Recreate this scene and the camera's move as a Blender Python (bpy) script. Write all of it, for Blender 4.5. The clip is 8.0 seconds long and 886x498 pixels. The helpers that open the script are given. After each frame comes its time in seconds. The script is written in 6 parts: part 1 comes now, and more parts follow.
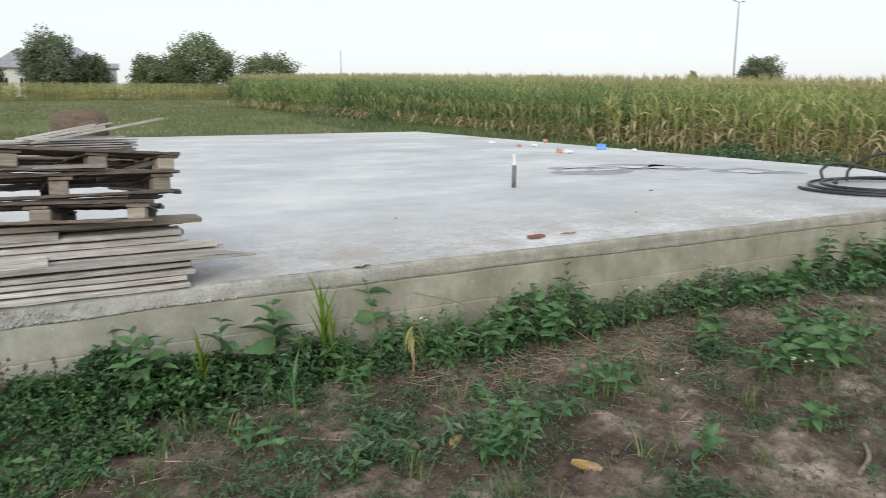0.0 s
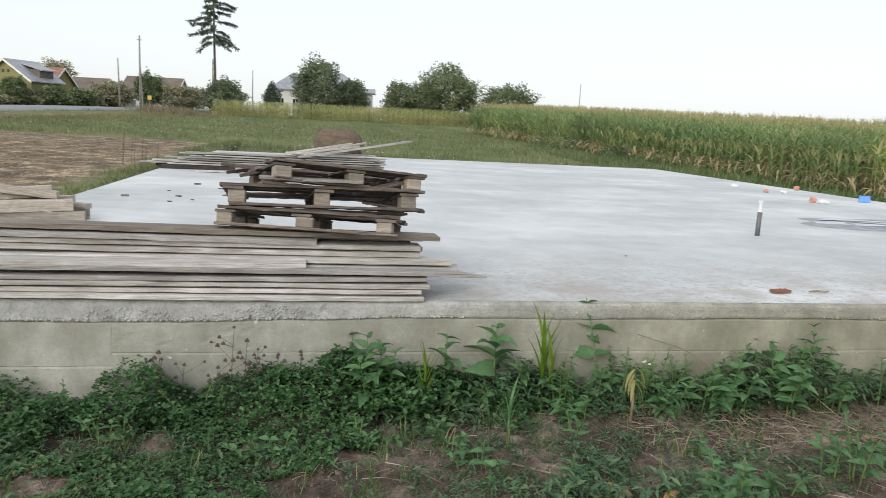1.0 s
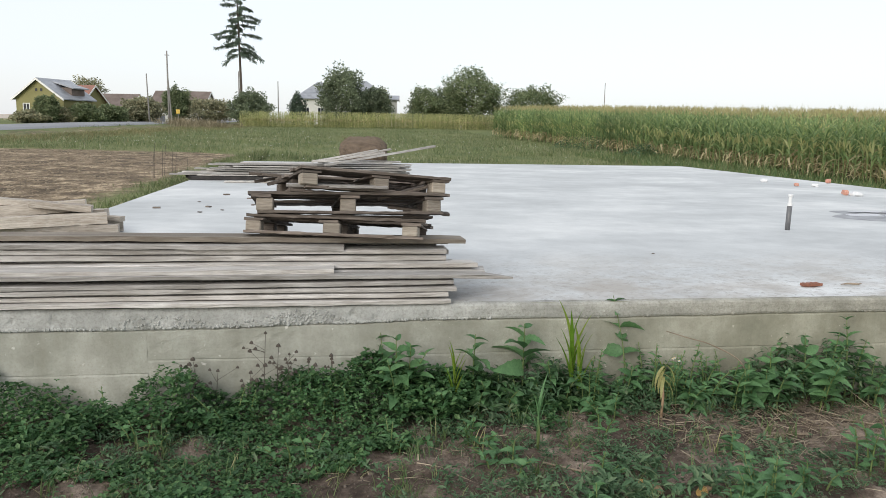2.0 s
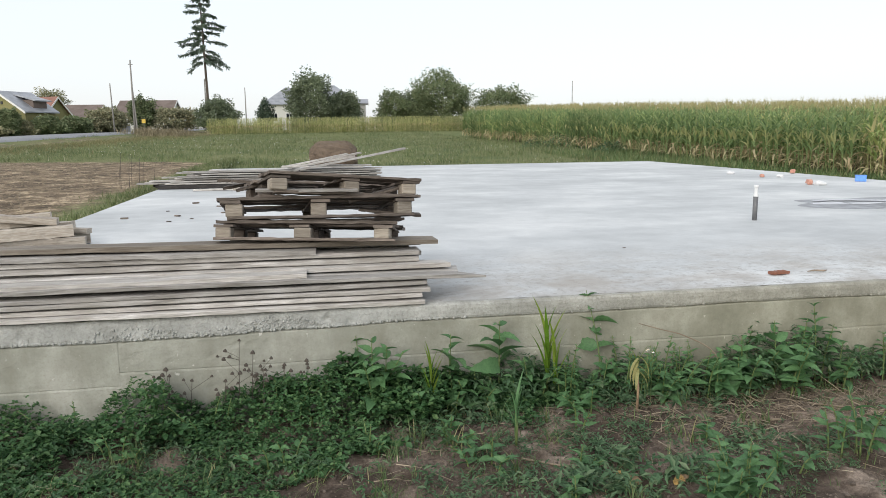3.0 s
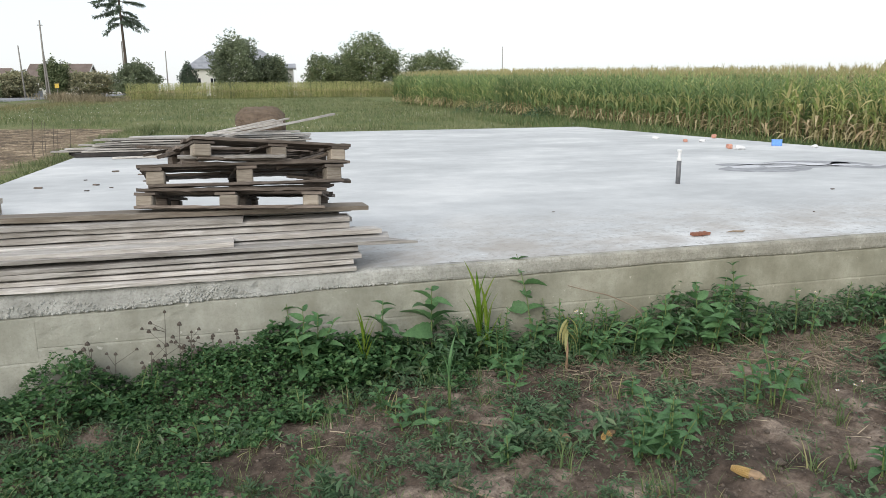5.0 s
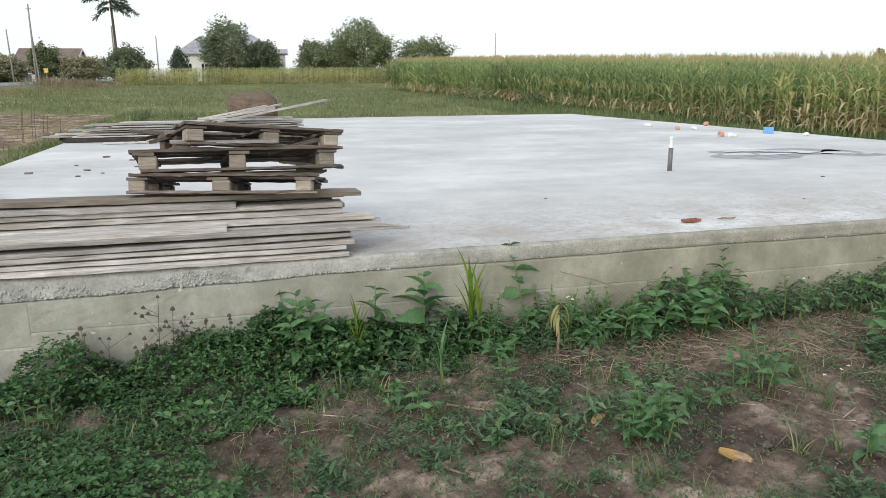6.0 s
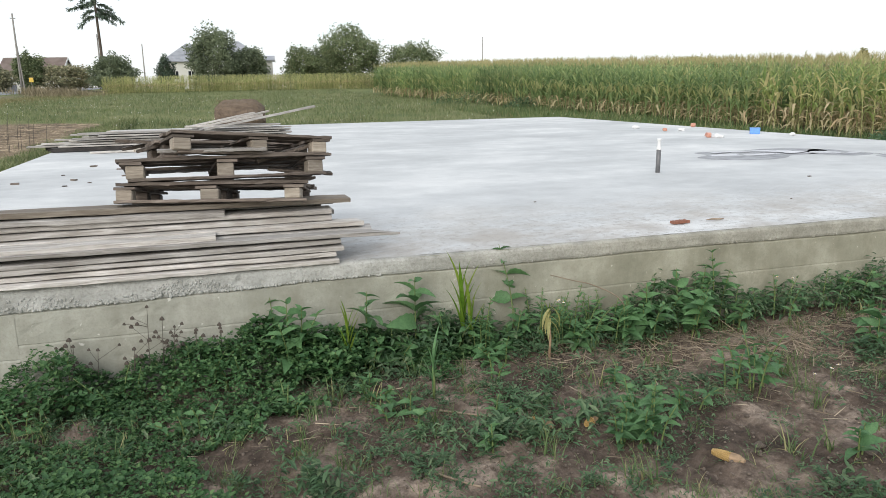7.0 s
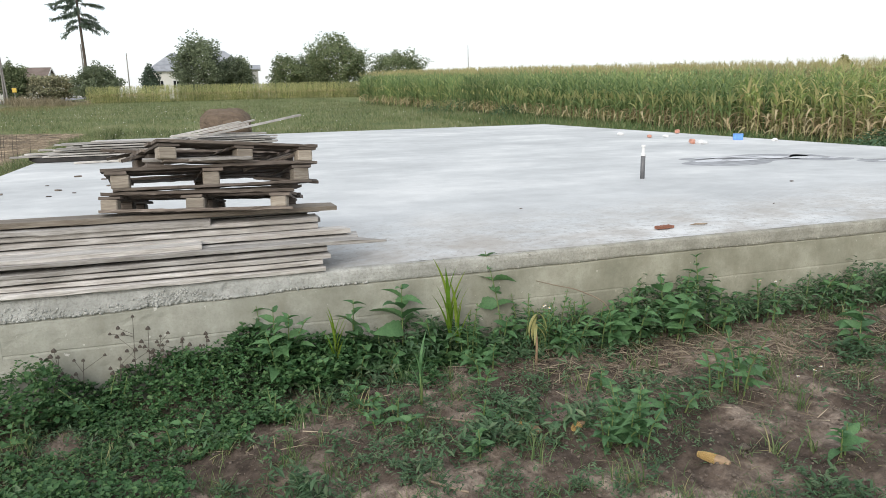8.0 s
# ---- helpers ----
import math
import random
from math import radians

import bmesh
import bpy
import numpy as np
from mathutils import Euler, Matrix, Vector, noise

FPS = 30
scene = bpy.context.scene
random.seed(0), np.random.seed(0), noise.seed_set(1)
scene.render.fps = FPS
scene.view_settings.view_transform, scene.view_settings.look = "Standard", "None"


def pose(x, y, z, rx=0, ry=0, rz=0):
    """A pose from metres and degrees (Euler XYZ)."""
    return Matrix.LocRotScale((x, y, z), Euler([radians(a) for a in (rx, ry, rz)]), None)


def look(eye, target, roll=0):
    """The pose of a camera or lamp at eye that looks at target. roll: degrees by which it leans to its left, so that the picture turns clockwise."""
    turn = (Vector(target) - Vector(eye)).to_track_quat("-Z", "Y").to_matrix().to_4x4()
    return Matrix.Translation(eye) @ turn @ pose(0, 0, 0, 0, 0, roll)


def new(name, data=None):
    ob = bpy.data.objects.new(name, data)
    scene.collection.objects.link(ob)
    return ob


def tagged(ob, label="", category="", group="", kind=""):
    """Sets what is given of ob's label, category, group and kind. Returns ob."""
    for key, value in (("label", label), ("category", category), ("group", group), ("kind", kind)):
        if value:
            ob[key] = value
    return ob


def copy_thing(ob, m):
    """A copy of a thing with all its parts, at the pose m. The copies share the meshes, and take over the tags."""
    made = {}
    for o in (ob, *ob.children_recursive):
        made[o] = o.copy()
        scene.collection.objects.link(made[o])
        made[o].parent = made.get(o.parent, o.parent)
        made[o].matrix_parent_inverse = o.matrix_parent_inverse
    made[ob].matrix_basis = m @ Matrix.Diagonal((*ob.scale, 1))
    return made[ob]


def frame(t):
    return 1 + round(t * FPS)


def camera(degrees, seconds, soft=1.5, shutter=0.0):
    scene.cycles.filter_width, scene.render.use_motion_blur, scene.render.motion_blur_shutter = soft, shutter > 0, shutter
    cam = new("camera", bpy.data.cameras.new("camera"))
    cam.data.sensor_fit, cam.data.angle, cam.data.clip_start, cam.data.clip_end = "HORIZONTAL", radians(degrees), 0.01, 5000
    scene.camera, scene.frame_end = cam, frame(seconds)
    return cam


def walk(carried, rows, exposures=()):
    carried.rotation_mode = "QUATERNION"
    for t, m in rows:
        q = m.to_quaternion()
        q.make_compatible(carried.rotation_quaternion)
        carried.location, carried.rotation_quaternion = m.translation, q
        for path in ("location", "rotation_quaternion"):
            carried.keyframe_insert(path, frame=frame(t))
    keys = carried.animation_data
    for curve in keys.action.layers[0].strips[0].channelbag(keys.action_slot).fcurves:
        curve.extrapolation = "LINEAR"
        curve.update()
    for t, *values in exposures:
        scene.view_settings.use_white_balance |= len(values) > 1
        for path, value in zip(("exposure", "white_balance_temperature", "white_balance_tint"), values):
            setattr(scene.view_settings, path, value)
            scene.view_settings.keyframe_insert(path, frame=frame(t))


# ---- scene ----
cam = camera(61.9, 8.0, soft=0.8, shutter=0.2)
PATH = [
    (0, (0.415, -4.144, 1.622), (1.322, -2.405, 1.228), 0.0),
    (0.5, (0.366, -4.126, 1.624), (0.965, -2.255, 1.247), 2.4),
    (1, (0.359, -4.149, 1.628), (0.709, -2.207, 1.301), 2.9),
    (1.2, (0.363, -4.166, 1.628), (0.657, -2.215, 1.301), 2.6),
    (2.3, (0.367, -4.191, 1.619), (0.655, -2.237, 1.306), 0.6),
    (2.5, (0.369, -4.191, 1.617), (0.669, -2.238, 1.306), 0.3),
    (3, (0.374, -4.196, 1.614), (0.719, -2.251, 1.301), -0.6),
    (3.5, (0.378, -4.191, 1.610), (0.770, -2.256, 1.290), -1.2),
    (4, (0.385, -4.183, 1.606), (0.818, -2.261, 1.262), -1.1),
    (4.5, (0.388, -4.171, 1.605), (0.902, -2.278, 1.220), -0.7),
    (4.7, (0.388, -4.176, 1.605), (0.906, -2.285, 1.212), -0.6),
    (5.8, (0.378, -4.206, 1.600), (0.894, -2.322, 1.170), -0.3),
    (6, (0.380, -4.207, 1.600), (0.915, -2.330, 1.163), -0.3),
    (6.5, (0.379, -4.205, 1.601), (0.947, -2.340, 1.158), -0.5),
    (7, (0.382, -4.202, 1.605), (0.943, -2.330, 1.179), -1.0),
    (7.5, (0.382, -4.214, 1.603), (0.949, -2.339, 1.198), -1.4),
    (8, (0.383, -4.222, 1.603), (0.978, -2.356, 1.197), -1.3),
]
walk(cam, [(t, look(eye, target, roll)) for t, eye, target, roll in PATH],
     [(0, -0.1), (1, -0.06), (2.5, -0.05), (4.5, 0.0), (6, 0.02), (7, 0.07), (8, 0.08)])

# ---- daylight: bright hazy evening sky, soft low sun ----
world = bpy.data.worlds.new("sky")
scene.world = world
world.use_nodes = True
wn = world.node_tree.nodes
sky = wn.new("ShaderNodeTexSky")
sky.sky_type = 'NISHITA'
sky.sun_disc = False
sky.sun_elevation = radians(28)
sky.sun_rotation = radians(218)
sky.air_density = 0.9
sky.dust_density = 2.5
sky.ozone_density = 1.6
wl = world.node_tree.links
wn["Background"].inputs["Strength"].default_value = 0.06
wl.new(sky.outputs[0], wn["Background"].inputs["Color"])
# thin even cloud in front of the clear sky
cloud = wn.new("ShaderNodeBackground")
cloud.inputs["Color"].default_value = (0.97, 0.985, 1.0, 1)
cloud.inputs["Strength"].default_value = 0.84
both = wn.new("ShaderNodeAddShader")
wl.new(wn["Background"].outputs[0], both.inputs[0])
wl.new(cloud.outputs[0], both.inputs[1])
wl.new(both.outputs[0], wn["World Output"].inputs["Surface"])
sun = new("sun", bpy.data.lights.new("sun", 'SUN'))
sun.data.energy = 1.7
sun.data.angle = radians(40)
sun.data.color = (1.0, 0.96, 0.9)
sun.matrix_world = look((0, 0, 30), (0 - 30 * math.sin(radians(218)) * 1.6, 0 - 30 * math.cos(radians(218)) * 1.6, 30 - 30 * 0.85))

# ---- materials ----
def base_mat(name):
    m = bpy.data.materials.new(name)
    m.use_nodes = True
    nt = m.node_tree
    return m, nt, nt.nodes["Principled BSDF"]


def node(nt, kind, **kw):
    n = nt.nodes.new(kind)
    for k, v in kw.items():
        n.inputs[k].default_value = v
    return n


def coords(nt, scale=(1, 1, 1), generated=False):
    tc = nt.nodes.new("ShaderNodeTexCoord")
    mp = nt.nodes.new("ShaderNodeMapping")
    mp.inputs["Scale"].default_value = scale
    nt.links.new(tc.outputs["Object"], mp.inputs["Vector"])
    return mp.outputs["Vector"]


def noise_tex(nt, vec, scale, detail=4.0, rough=0.55):
    n = nt.nodes.new("ShaderNodeTexNoise")
    n.inputs["Scale"].default_value, n.inputs["Detail"].default_value = scale, detail
    n.inputs["Roughness"].default_value = rough
    nt.links.new(vec, n.inputs["Vector"])
    return n.outputs["Fac"]


def ramp(nt, fac, stops):
    r = nt.nodes.new("ShaderNodeValToRGB")
    el = r.color_ramp.elements
    while len(el) < len(stops):
        el.new(0.5)
    for e, (p, c) in zip(el, stops):
        e.position = p
        e.color = (*c, 1) if len(c) == 3 else c
    nt.links.new(fac, r.inputs["Fac"])
    return r.outputs["Color"]


def mix(nt, fac, a, b, mode='MIX'):
    n = nt.nodes.new("ShaderNodeMix")
    n.data_type, n.blend_type = 'RGBA', mode
    for sock, v in ((n.inputs[0], fac), (n.inputs[6], a), (n.inputs[7], b)):
        if isinstance(v, (int, float)):
            sock.default_value = v
        elif isinstance(v, tuple):
            sock.default_value = (*v, 1)
        else:
            nt.links.new(v, sock)
    return n.outputs[2]


def math_node(nt, op, a, b=0.0):
    n = nt.nodes.new("ShaderNodeMath")
    n.operation = op
    for sock, v in zip(n.inputs, (a, b)):
        if isinstance(v, (int, float)):
            sock.default_value = v
        else:
            nt.links.new(v, sock)
    return n.outputs[0]


def bump(nt, bsdf, fac, strength, distance):
    b = node(nt, "ShaderNodeBump", Strength=strength, Distance=distance)
    nt.links.new(fac, b.inputs["Height"])
    nt.links.new(b.outputs["Normal"], bsdf.inputs["Normal"])


def grainy(name, c1, c2, scale=6.0, rough=0.85, stretch=(1, 1, 1), bump_d=0.002, fine=60.0, c3=None, spread=0.0):
    """A matt surface with two scales of variation, and a little change from piece to piece."""
    m, nt, bs = base_mat(name)
    v = coords(nt, stretch)
    big = noise_tex(nt, v, scale, 3)
    small = noise_tex(nt, v, fine, 5, 0.7)
    col = ramp(nt, big, [(0.3, c1), (0.7, c2)])
    dark = tuple(x * 0.55 for x in c1)
    col = mix(nt, math_node(nt, 'MULTIPLY', ramp(nt, small, [(0.45, (0, 0, 0)), (0.75, (1, 1, 1))]), 0.6), col, c3 or dark)
    if spread:
        oi = nt.nodes.new("ShaderNodeObjectInfo")
        hsv = nt.nodes.new("ShaderNodeHueSaturation")
        val = math_node(nt, 'MULTIPLY_ADD', oi.outputs["Random"], spread)
        nt.nodes[-1].inputs[2].default_value = 1 - spread / 2
        nt.links.new(val, hsv.inputs["Value"])
        nt.links.new(col, hsv.inputs["Color"])
        col = hsv.outputs["Color"]
    nt.links.new(col, bs.inputs["Base Color"])
    bs.inputs["Roughness"].default_value = rough
    bump(nt, bs, small, 0.6, bump_d)
    return m


def leafy(name, stops, rough=0.55, translucent=0.35, scale=3.0):
    """Foliage: colour changes from leaf to leaf, and light passes through."""
    m, nt, bs = base_mat(name)
    geo = nt.nodes.new("ShaderNodeNewGeometry")
    col = ramp(nt, geo.outputs["Random Per Island"], stops)
    v = coords(nt)
    n = noise_tex(nt, v, scale, 3)
    col = mix(nt, 0.7, col, ramp(nt, n, [(0.3, (0.55, 0.55, 0.5)), (0.7, (1.25, 1.2, 1.1))]), 'MULTIPLY')
    nt.links.new(col, bs.inputs["Base Color"])
    bs.inputs["Roughness"].default_value = rough
    bs.inputs["Specular IOR Level"].default_value = 0.3
    tr = nt.nodes.new("ShaderNodeBsdfTranslucent")
    nt.links.new(col, tr.inputs["Color"])
    mx = node(nt, "ShaderNodeMixShader", Fac=translucent)
    nt.links.new(bs.outputs[0], mx.inputs[1])
    nt.links.new(tr.outputs[0], mx.inputs[2])
    nt.links.new(mx.outputs[0], nt.nodes["Material Output"].inputs["Surface"])
    return m


def leaf_object_mat(name, c1, c2, translucent=0.3):
    """Foliage whose leaves are objects."""
    m, nt, bs = base_mat(name)
    oi = nt.nodes.new("ShaderNodeObjectInfo")
    col = ramp(nt, oi.outputs["Random"], [(0.0, c1), (1.0, c2)])
    v = coords(nt)
    n = noise_tex(nt, v, 12.0, 4)
    col = mix(nt, 0.6, col, ramp(nt, n, [(0.3, (0.6, 0.6, 0.55)), (0.7, (1.25, 1.2, 1.05))]), 'MULTIPLY')
    nt.links.new(col, bs.inputs["Base Color"])
    bs.inputs["Roughness"].default_value = 0.5
    bs.inputs["Specular IOR Level"].default_value = 0.3
    bump(nt, bs, noise_tex(nt, v, 40, 3), 0.4, 0.002)
    tr = nt.nodes.new("ShaderNodeBsdfTranslucent")
    nt.links.new(col, tr.inputs["Color"])
    mx = node(nt, "ShaderNodeMixShader", Fac=translucent)
    nt.links.new(bs.outputs[0], mx.inputs[1])
    nt.links.new(tr.outputs[0], mx.inputs[2])
    nt.links.new(mx.outputs[0], nt.nodes["Material Output"].inputs["Surface"])
    return m


def weathered_wood(name, c1, c2, streak, spread=0.35):
    """Sawn boards left outdoors: long grain, grey weathering, dark cracks."""
    m, nt, bs = base_mat(name)
    v = coords(nt, (0.9, 16, 16))
    oi = nt.nodes.new("ShaderNodeObjectInfo")
    shift = nt.nodes.new("ShaderNodeVectorMath")
    shift.operation = 'ADD'
    nt.links.new(v, shift.inputs[0])
    cmb = nt.nodes.new("ShaderNodeCombineXYZ")
    nt.links.new(math_node(nt, 'MULTIPLY', oi.outputs["Random"], 37.0), cmb.inputs[0])
    nt.links.new(cmb.outputs[0], shift.inputs[1])
    v = shift.outputs[0]
    g = noise_tex(nt, v, 7.0, 6, 0.7)
    b = noise_tex(nt, v, 0.9, 4)
    col = ramp(nt, b, [(0.32, c1), (0.66, c2)])
    blotch = ramp(nt, noise_tex(nt, coords(nt, (1.3, 5, 5)), 2.2, 4, 0.6), [(0.4, (0.72, 0.7, 0.67)), (0.62, (1.08, 1.08, 1.08))])
    col = mix(nt, 0.8, col, blotch, 'MULTIPLY')
    col = mix(nt, ramp(nt, g, [(0.42, (0, 0, 0)), (0.72, (0.85, 0.85, 0.85))]), col, streak)
    hsv = nt.nodes.new("ShaderNodeHueSaturation")
    val = nt.nodes.new("ShaderNodeMapRange")
    nt.links.new(oi.outputs["Random"], val.inputs[0])
    val.inputs[3].default_value, val.inputs[4].default_value = 1 - spread, 1 + spread * 0.6
    nt.links.new(val.outputs[0], hsv.inputs["Value"])
    nt.links.new(col, hsv.inputs["Color"])
    nt.links.new(hsv.outputs["Color"], bs.inputs["Base Color"])
    bs.inputs["Roughness"].default_value = 0.85
    bump(nt, bs, g, 0.7, 0.003)
    return m


def plain(name, color, rough=0.5, metal=0.0, wear=0.15, scale=20.0):
    m, nt, bs = base_mat(name)
    v = coords(nt)
    n = noise_tex(nt, v, scale, 4)
    lo, hi = tuple(c * (1 - wear) for c in color), tuple(min(1, c * (1 + wear)) for c in color)
    nt.links.new(ramp(nt, n, [(0.3, lo), (0.7, hi)]), bs.inputs["Base Color"])
    bs.inputs["Roughness"].default_value = rough
    bs.inputs["Metallic"].default_value = metal
    return m


def concrete_top_mat():
    m, nt, bs = base_mat("floated_concrete")
    v = coords(nt)
    vs = coords(nt, (0.6, 1.0, 1))
    big = noise_tex(nt, vs, 0.9, 5, 0.55)
    mid = noise_tex(nt, v, 3.0, 5, 0.65)
    fine = noise_tex(nt, v, 90.0, 4, 0.7)
    col = ramp(nt, big, [(0.28, (0.42, 0.438, 0.442)), (0.5, (0.52, 0.54, 0.542)), (0.7, (0.65, 0.665, 0.66))])
    col = mix(nt, 0.55, col, ramp(nt, mid, [(0.3, (0.78, 0.79, 0.80)), (0.7, (1.1, 1.1, 1.1))]), 'MULTIPLY')
    # rough sandy patch near the front edge
    tc = nt.nodes.new("ShaderNodeTexCoord")
    sep = nt.nodes.new("ShaderNodeSeparateXYZ")
    nt.links.new(tc.outputs["Object"], sep.inputs[0])
    near = nt.nodes.new("ShaderNodeMapRange")
    nt.links.new(sep.outputs["Y"], near.inputs[0])
    near.inputs[1].default_value, near.inputs[2].default_value = 2.0, 0.5
    grit = noise_tex(nt, v, 16.0, 5, 0.85)
    speck = ramp(nt, grit, [(0.53, (0, 0, 0)), (0.6, (1, 1, 1))])
    dirt = ramp(nt, noise_tex(nt, v, 1.6, 5, 0.7), [(0.42, (0, 0, 0)), (0.62, (1, 1, 1))])
    f = math_node(nt, 'MULTIPLY', math_node(nt, 'MULTIPLY', near.outputs[0], speck), 0.7)
    col = mix(nt, f, col, (0.25, 0.245, 0.235))
    pale = ramp(nt, noise_tex(nt, v, 18.0, 4, 0.85), [(0.6, (0, 0, 0)), (0.68, (1, 1, 1))])
    col = mix(nt, math_node(nt, 'MULTIPLY', math_node(nt, 'MULTIPLY', near.outputs[0], pale), 0.7), col, (0.72, 0.74, 0.74))
    f2 = math_node(nt, 'MULTIPLY', math_node(nt, 'MULTIPLY', near.outputs[0], dirt), 0.75)
    col = mix(nt, f2, col, (0.34, 0.31, 0.27))
    col = mix(nt, math_node(nt, 'MULTIPLY', ramp(nt, fine, [(0.5, (0, 0, 0)), (0.8, (1, 1, 1))]), 0.25), col, (0.3, 0.3, 0.3))
    # trowel and broom streaks in the rougher front part, in two directions
    near2 = nt.nodes.new("ShaderNodeMapRange")
    nt.links.new(sep.outputs["Y"], near2.inputs[0])
    near2.inputs[1].default_value, near2.inputs[2].default_value = 3.4, 0.6
    for yaw, sc, amount, tone in ((0.35, (1.6, 22, 1), 0.4, (0.4, 0.415, 0.43)), (-0.5, (1.4, 14, 1), 0.2, (0.7, 0.72, 0.735)), (1.1, (2.4, 30, 1), 0.25, (0.38, 0.385, 0.39))):
        mp = nt.nodes.new("ShaderNodeMapping")
        mp.inputs["Rotation"].default_value = (0, 0, yaw)
        nt.links.new(tc.outputs["Object"], mp.inputs["Vector"])
        mp2 = nt.nodes.new("ShaderNodeMapping")
        mp2.inputs["Scale"].default_value = sc
        nt.links.new(mp.outputs["Vector"], mp2.inputs["Vector"])
        streak = ramp(nt, noise_tex(nt, mp2.outputs["Vector"], 1.0, 5, 0.7), [(0.52, (0, 0, 0)), (0.68, (1, 1, 1))])
        col = mix(nt, math_node(nt, 'MULTIPLY', math_node(nt, 'MULTIPLY', near2.outputs[0], streak), amount), col, tone)
    nt.links.new(col, bs.inputs["Base Color"])
    bs.inputs["Roughness"].default_value = 0.72
    bump(nt, bs, mix(nt, 0.5, grit, fine), 0.35, 0.003)
    return m


def concrete_side_mat():
    m, nt, bs = base_mat("cast_concrete")
    v = coords(nt)
    vs = coords(nt, (1, 1, 0.35))
    big = noise_tex(nt, v, 2.6, 6, 0.68)
    run = noise_tex(nt, vs, 5.0, 4, 0.6)
    fine = noise_tex(nt, v, 70.0, 5, 0.75)
    col = ramp(nt, big, [(0.32, (0.25, 0.256, 0.218)), (0.5, (0.335, 0.342, 0.3)), (0.66, (0.45, 0.455, 0.415))])
    col = mix(nt, 0.6, col, ramp(nt, run, [(0.3, (0.7, 0.68, 0.62)), (0.7, (1.12, 1.12, 1.1))]), 'MULTIPLY')
    col = mix(nt, math_node(nt, 'MULTIPLY', ramp(nt, fine, [(0.5, (0, 0, 0)), (0.75, (1, 1, 1))]), 0.5), col, (0.2, 0.185, 0.15))
    # pale lime specks and dark stains
    lime = ramp(nt, noise_tex(nt, v, 26.0, 3, 0.6), [(0.66, (0, 0, 0)), (0.72, (1, 1, 1))])
    col = mix(nt, math_node(nt, 'MULTIPLY', lime, 0.6), col, (0.68, 0.67, 0.63))
    stain = ramp(nt, noise_tex(nt, vs, 2.3, 5, 0.7), [(0.55, (0, 0, 0)), (0.75, (1, 1, 1))])
    col = mix(nt, math_node(nt, 'MULTIPLY', stain, 0.45), col, (0.2, 0.19, 0.14))
    nt.links.new(col, bs.inputs["Base Color"])
    bs.inputs["Roughness"].default_value = 0.9
    bump(nt, bs, mix(nt, 0.5, fine, noise_tex(nt, v, 14.0, 5, 0.7)), 0.6, 0.008)
    return m


def ground_mat():
    """Bare clay soil where 'soil' is 1, short meadow where it is 0."""
    m, nt, bs = base_mat("field_ground")
    v = coords(nt)
    at = nt.nodes.new("ShaderNodeAttribute")
    at.attribute_name = "soil"
    edge = noise_tex(nt, v, 1.3, 6, 0.65)
    s = math_node(nt, 'ADD', at.outputs["Fac"], math_node(nt, 'MULTIPLY', math_node(nt, 'SUBTRACT', edge, 0.5), 0.9))
    s = ramp(nt, s, [(0.4, (0, 0, 0)), (0.6, (1, 1, 1))])
    big = noise_tex(nt, v, 1.7, 6, 0.68)
    mid = noise_tex(nt, v, 15.0, 6, 0.76)
    fine = noise_tex(nt, v, 70.0, 5, 0.75)
    soil = ramp(nt, big, [(0.36, (0.06, 0.049, 0.041)), (0.51, (0.135, 0.107, 0.088)), (0.67, (0.4, 0.335, 0.278))])
    soil = mix(nt, 0.9, soil, ramp(nt, mid, [(0.33, (0.38, 0.36, 0.35)), (0.5, (0.9, 0.88, 0.86)), (0.67, (1.45, 1.42, 1.38))]), 'MULTIPLY')
    soil = mix(nt, math_node(nt, 'MULTIPLY', ramp(nt, fine, [(0.5, (0, 0, 0)), (0.7, (1, 1, 1))]), 0.5), soil, (0.1, 0.07, 0.048))
    # the ploughed field beyond the slab is drier and more yellow
    tc = nt.nodes.new("ShaderNodeTexCoord")
    sep = nt.nodes.new("ShaderNodeSeparateXYZ")
    nt.links.new(tc.outputs["Object"], sep.inputs[0])
    away = nt.nodes.new("ShaderNodeMapRange")
    nt.links.new(sep.outputs["Y"], away.inputs[0])
    away.inputs[1].default_value, away.inputs[2].default_value = 3.0, 6.0
    soil = mix(nt, away.outputs[0], soil, mix(nt, 1.0, soil, (1.4, 1.38, 1.16), 'MULTIPLY'))
    patch = noise_tex(nt, v, 0.22, 5, 0.6)
    grass = ramp(nt, patch, [(0.3, (0.1, 0.13, 0.055)), (0.5, (0.15, 0.175, 0.078)), (0.7, (0.22, 0.22, 0.115))])
    grass = mix(nt, 0.8, grass, ramp(nt, mid, [(0.3, (0.55, 0.55, 0.5)), (0.7, (1.3, 1.3, 1.2))]), 'MULTIPLY')
    nt.links.new(mix(nt, s, grass, soil), bs.inputs["Base Color"])
    bs.inputs["Roughness"].default_value = 0.95
    bs.inputs["Specular IOR Level"].default_value = 0.15
    bump(nt, bs, mix(nt, 0.5, mid, fine), 0.8, 0.02)
    return m


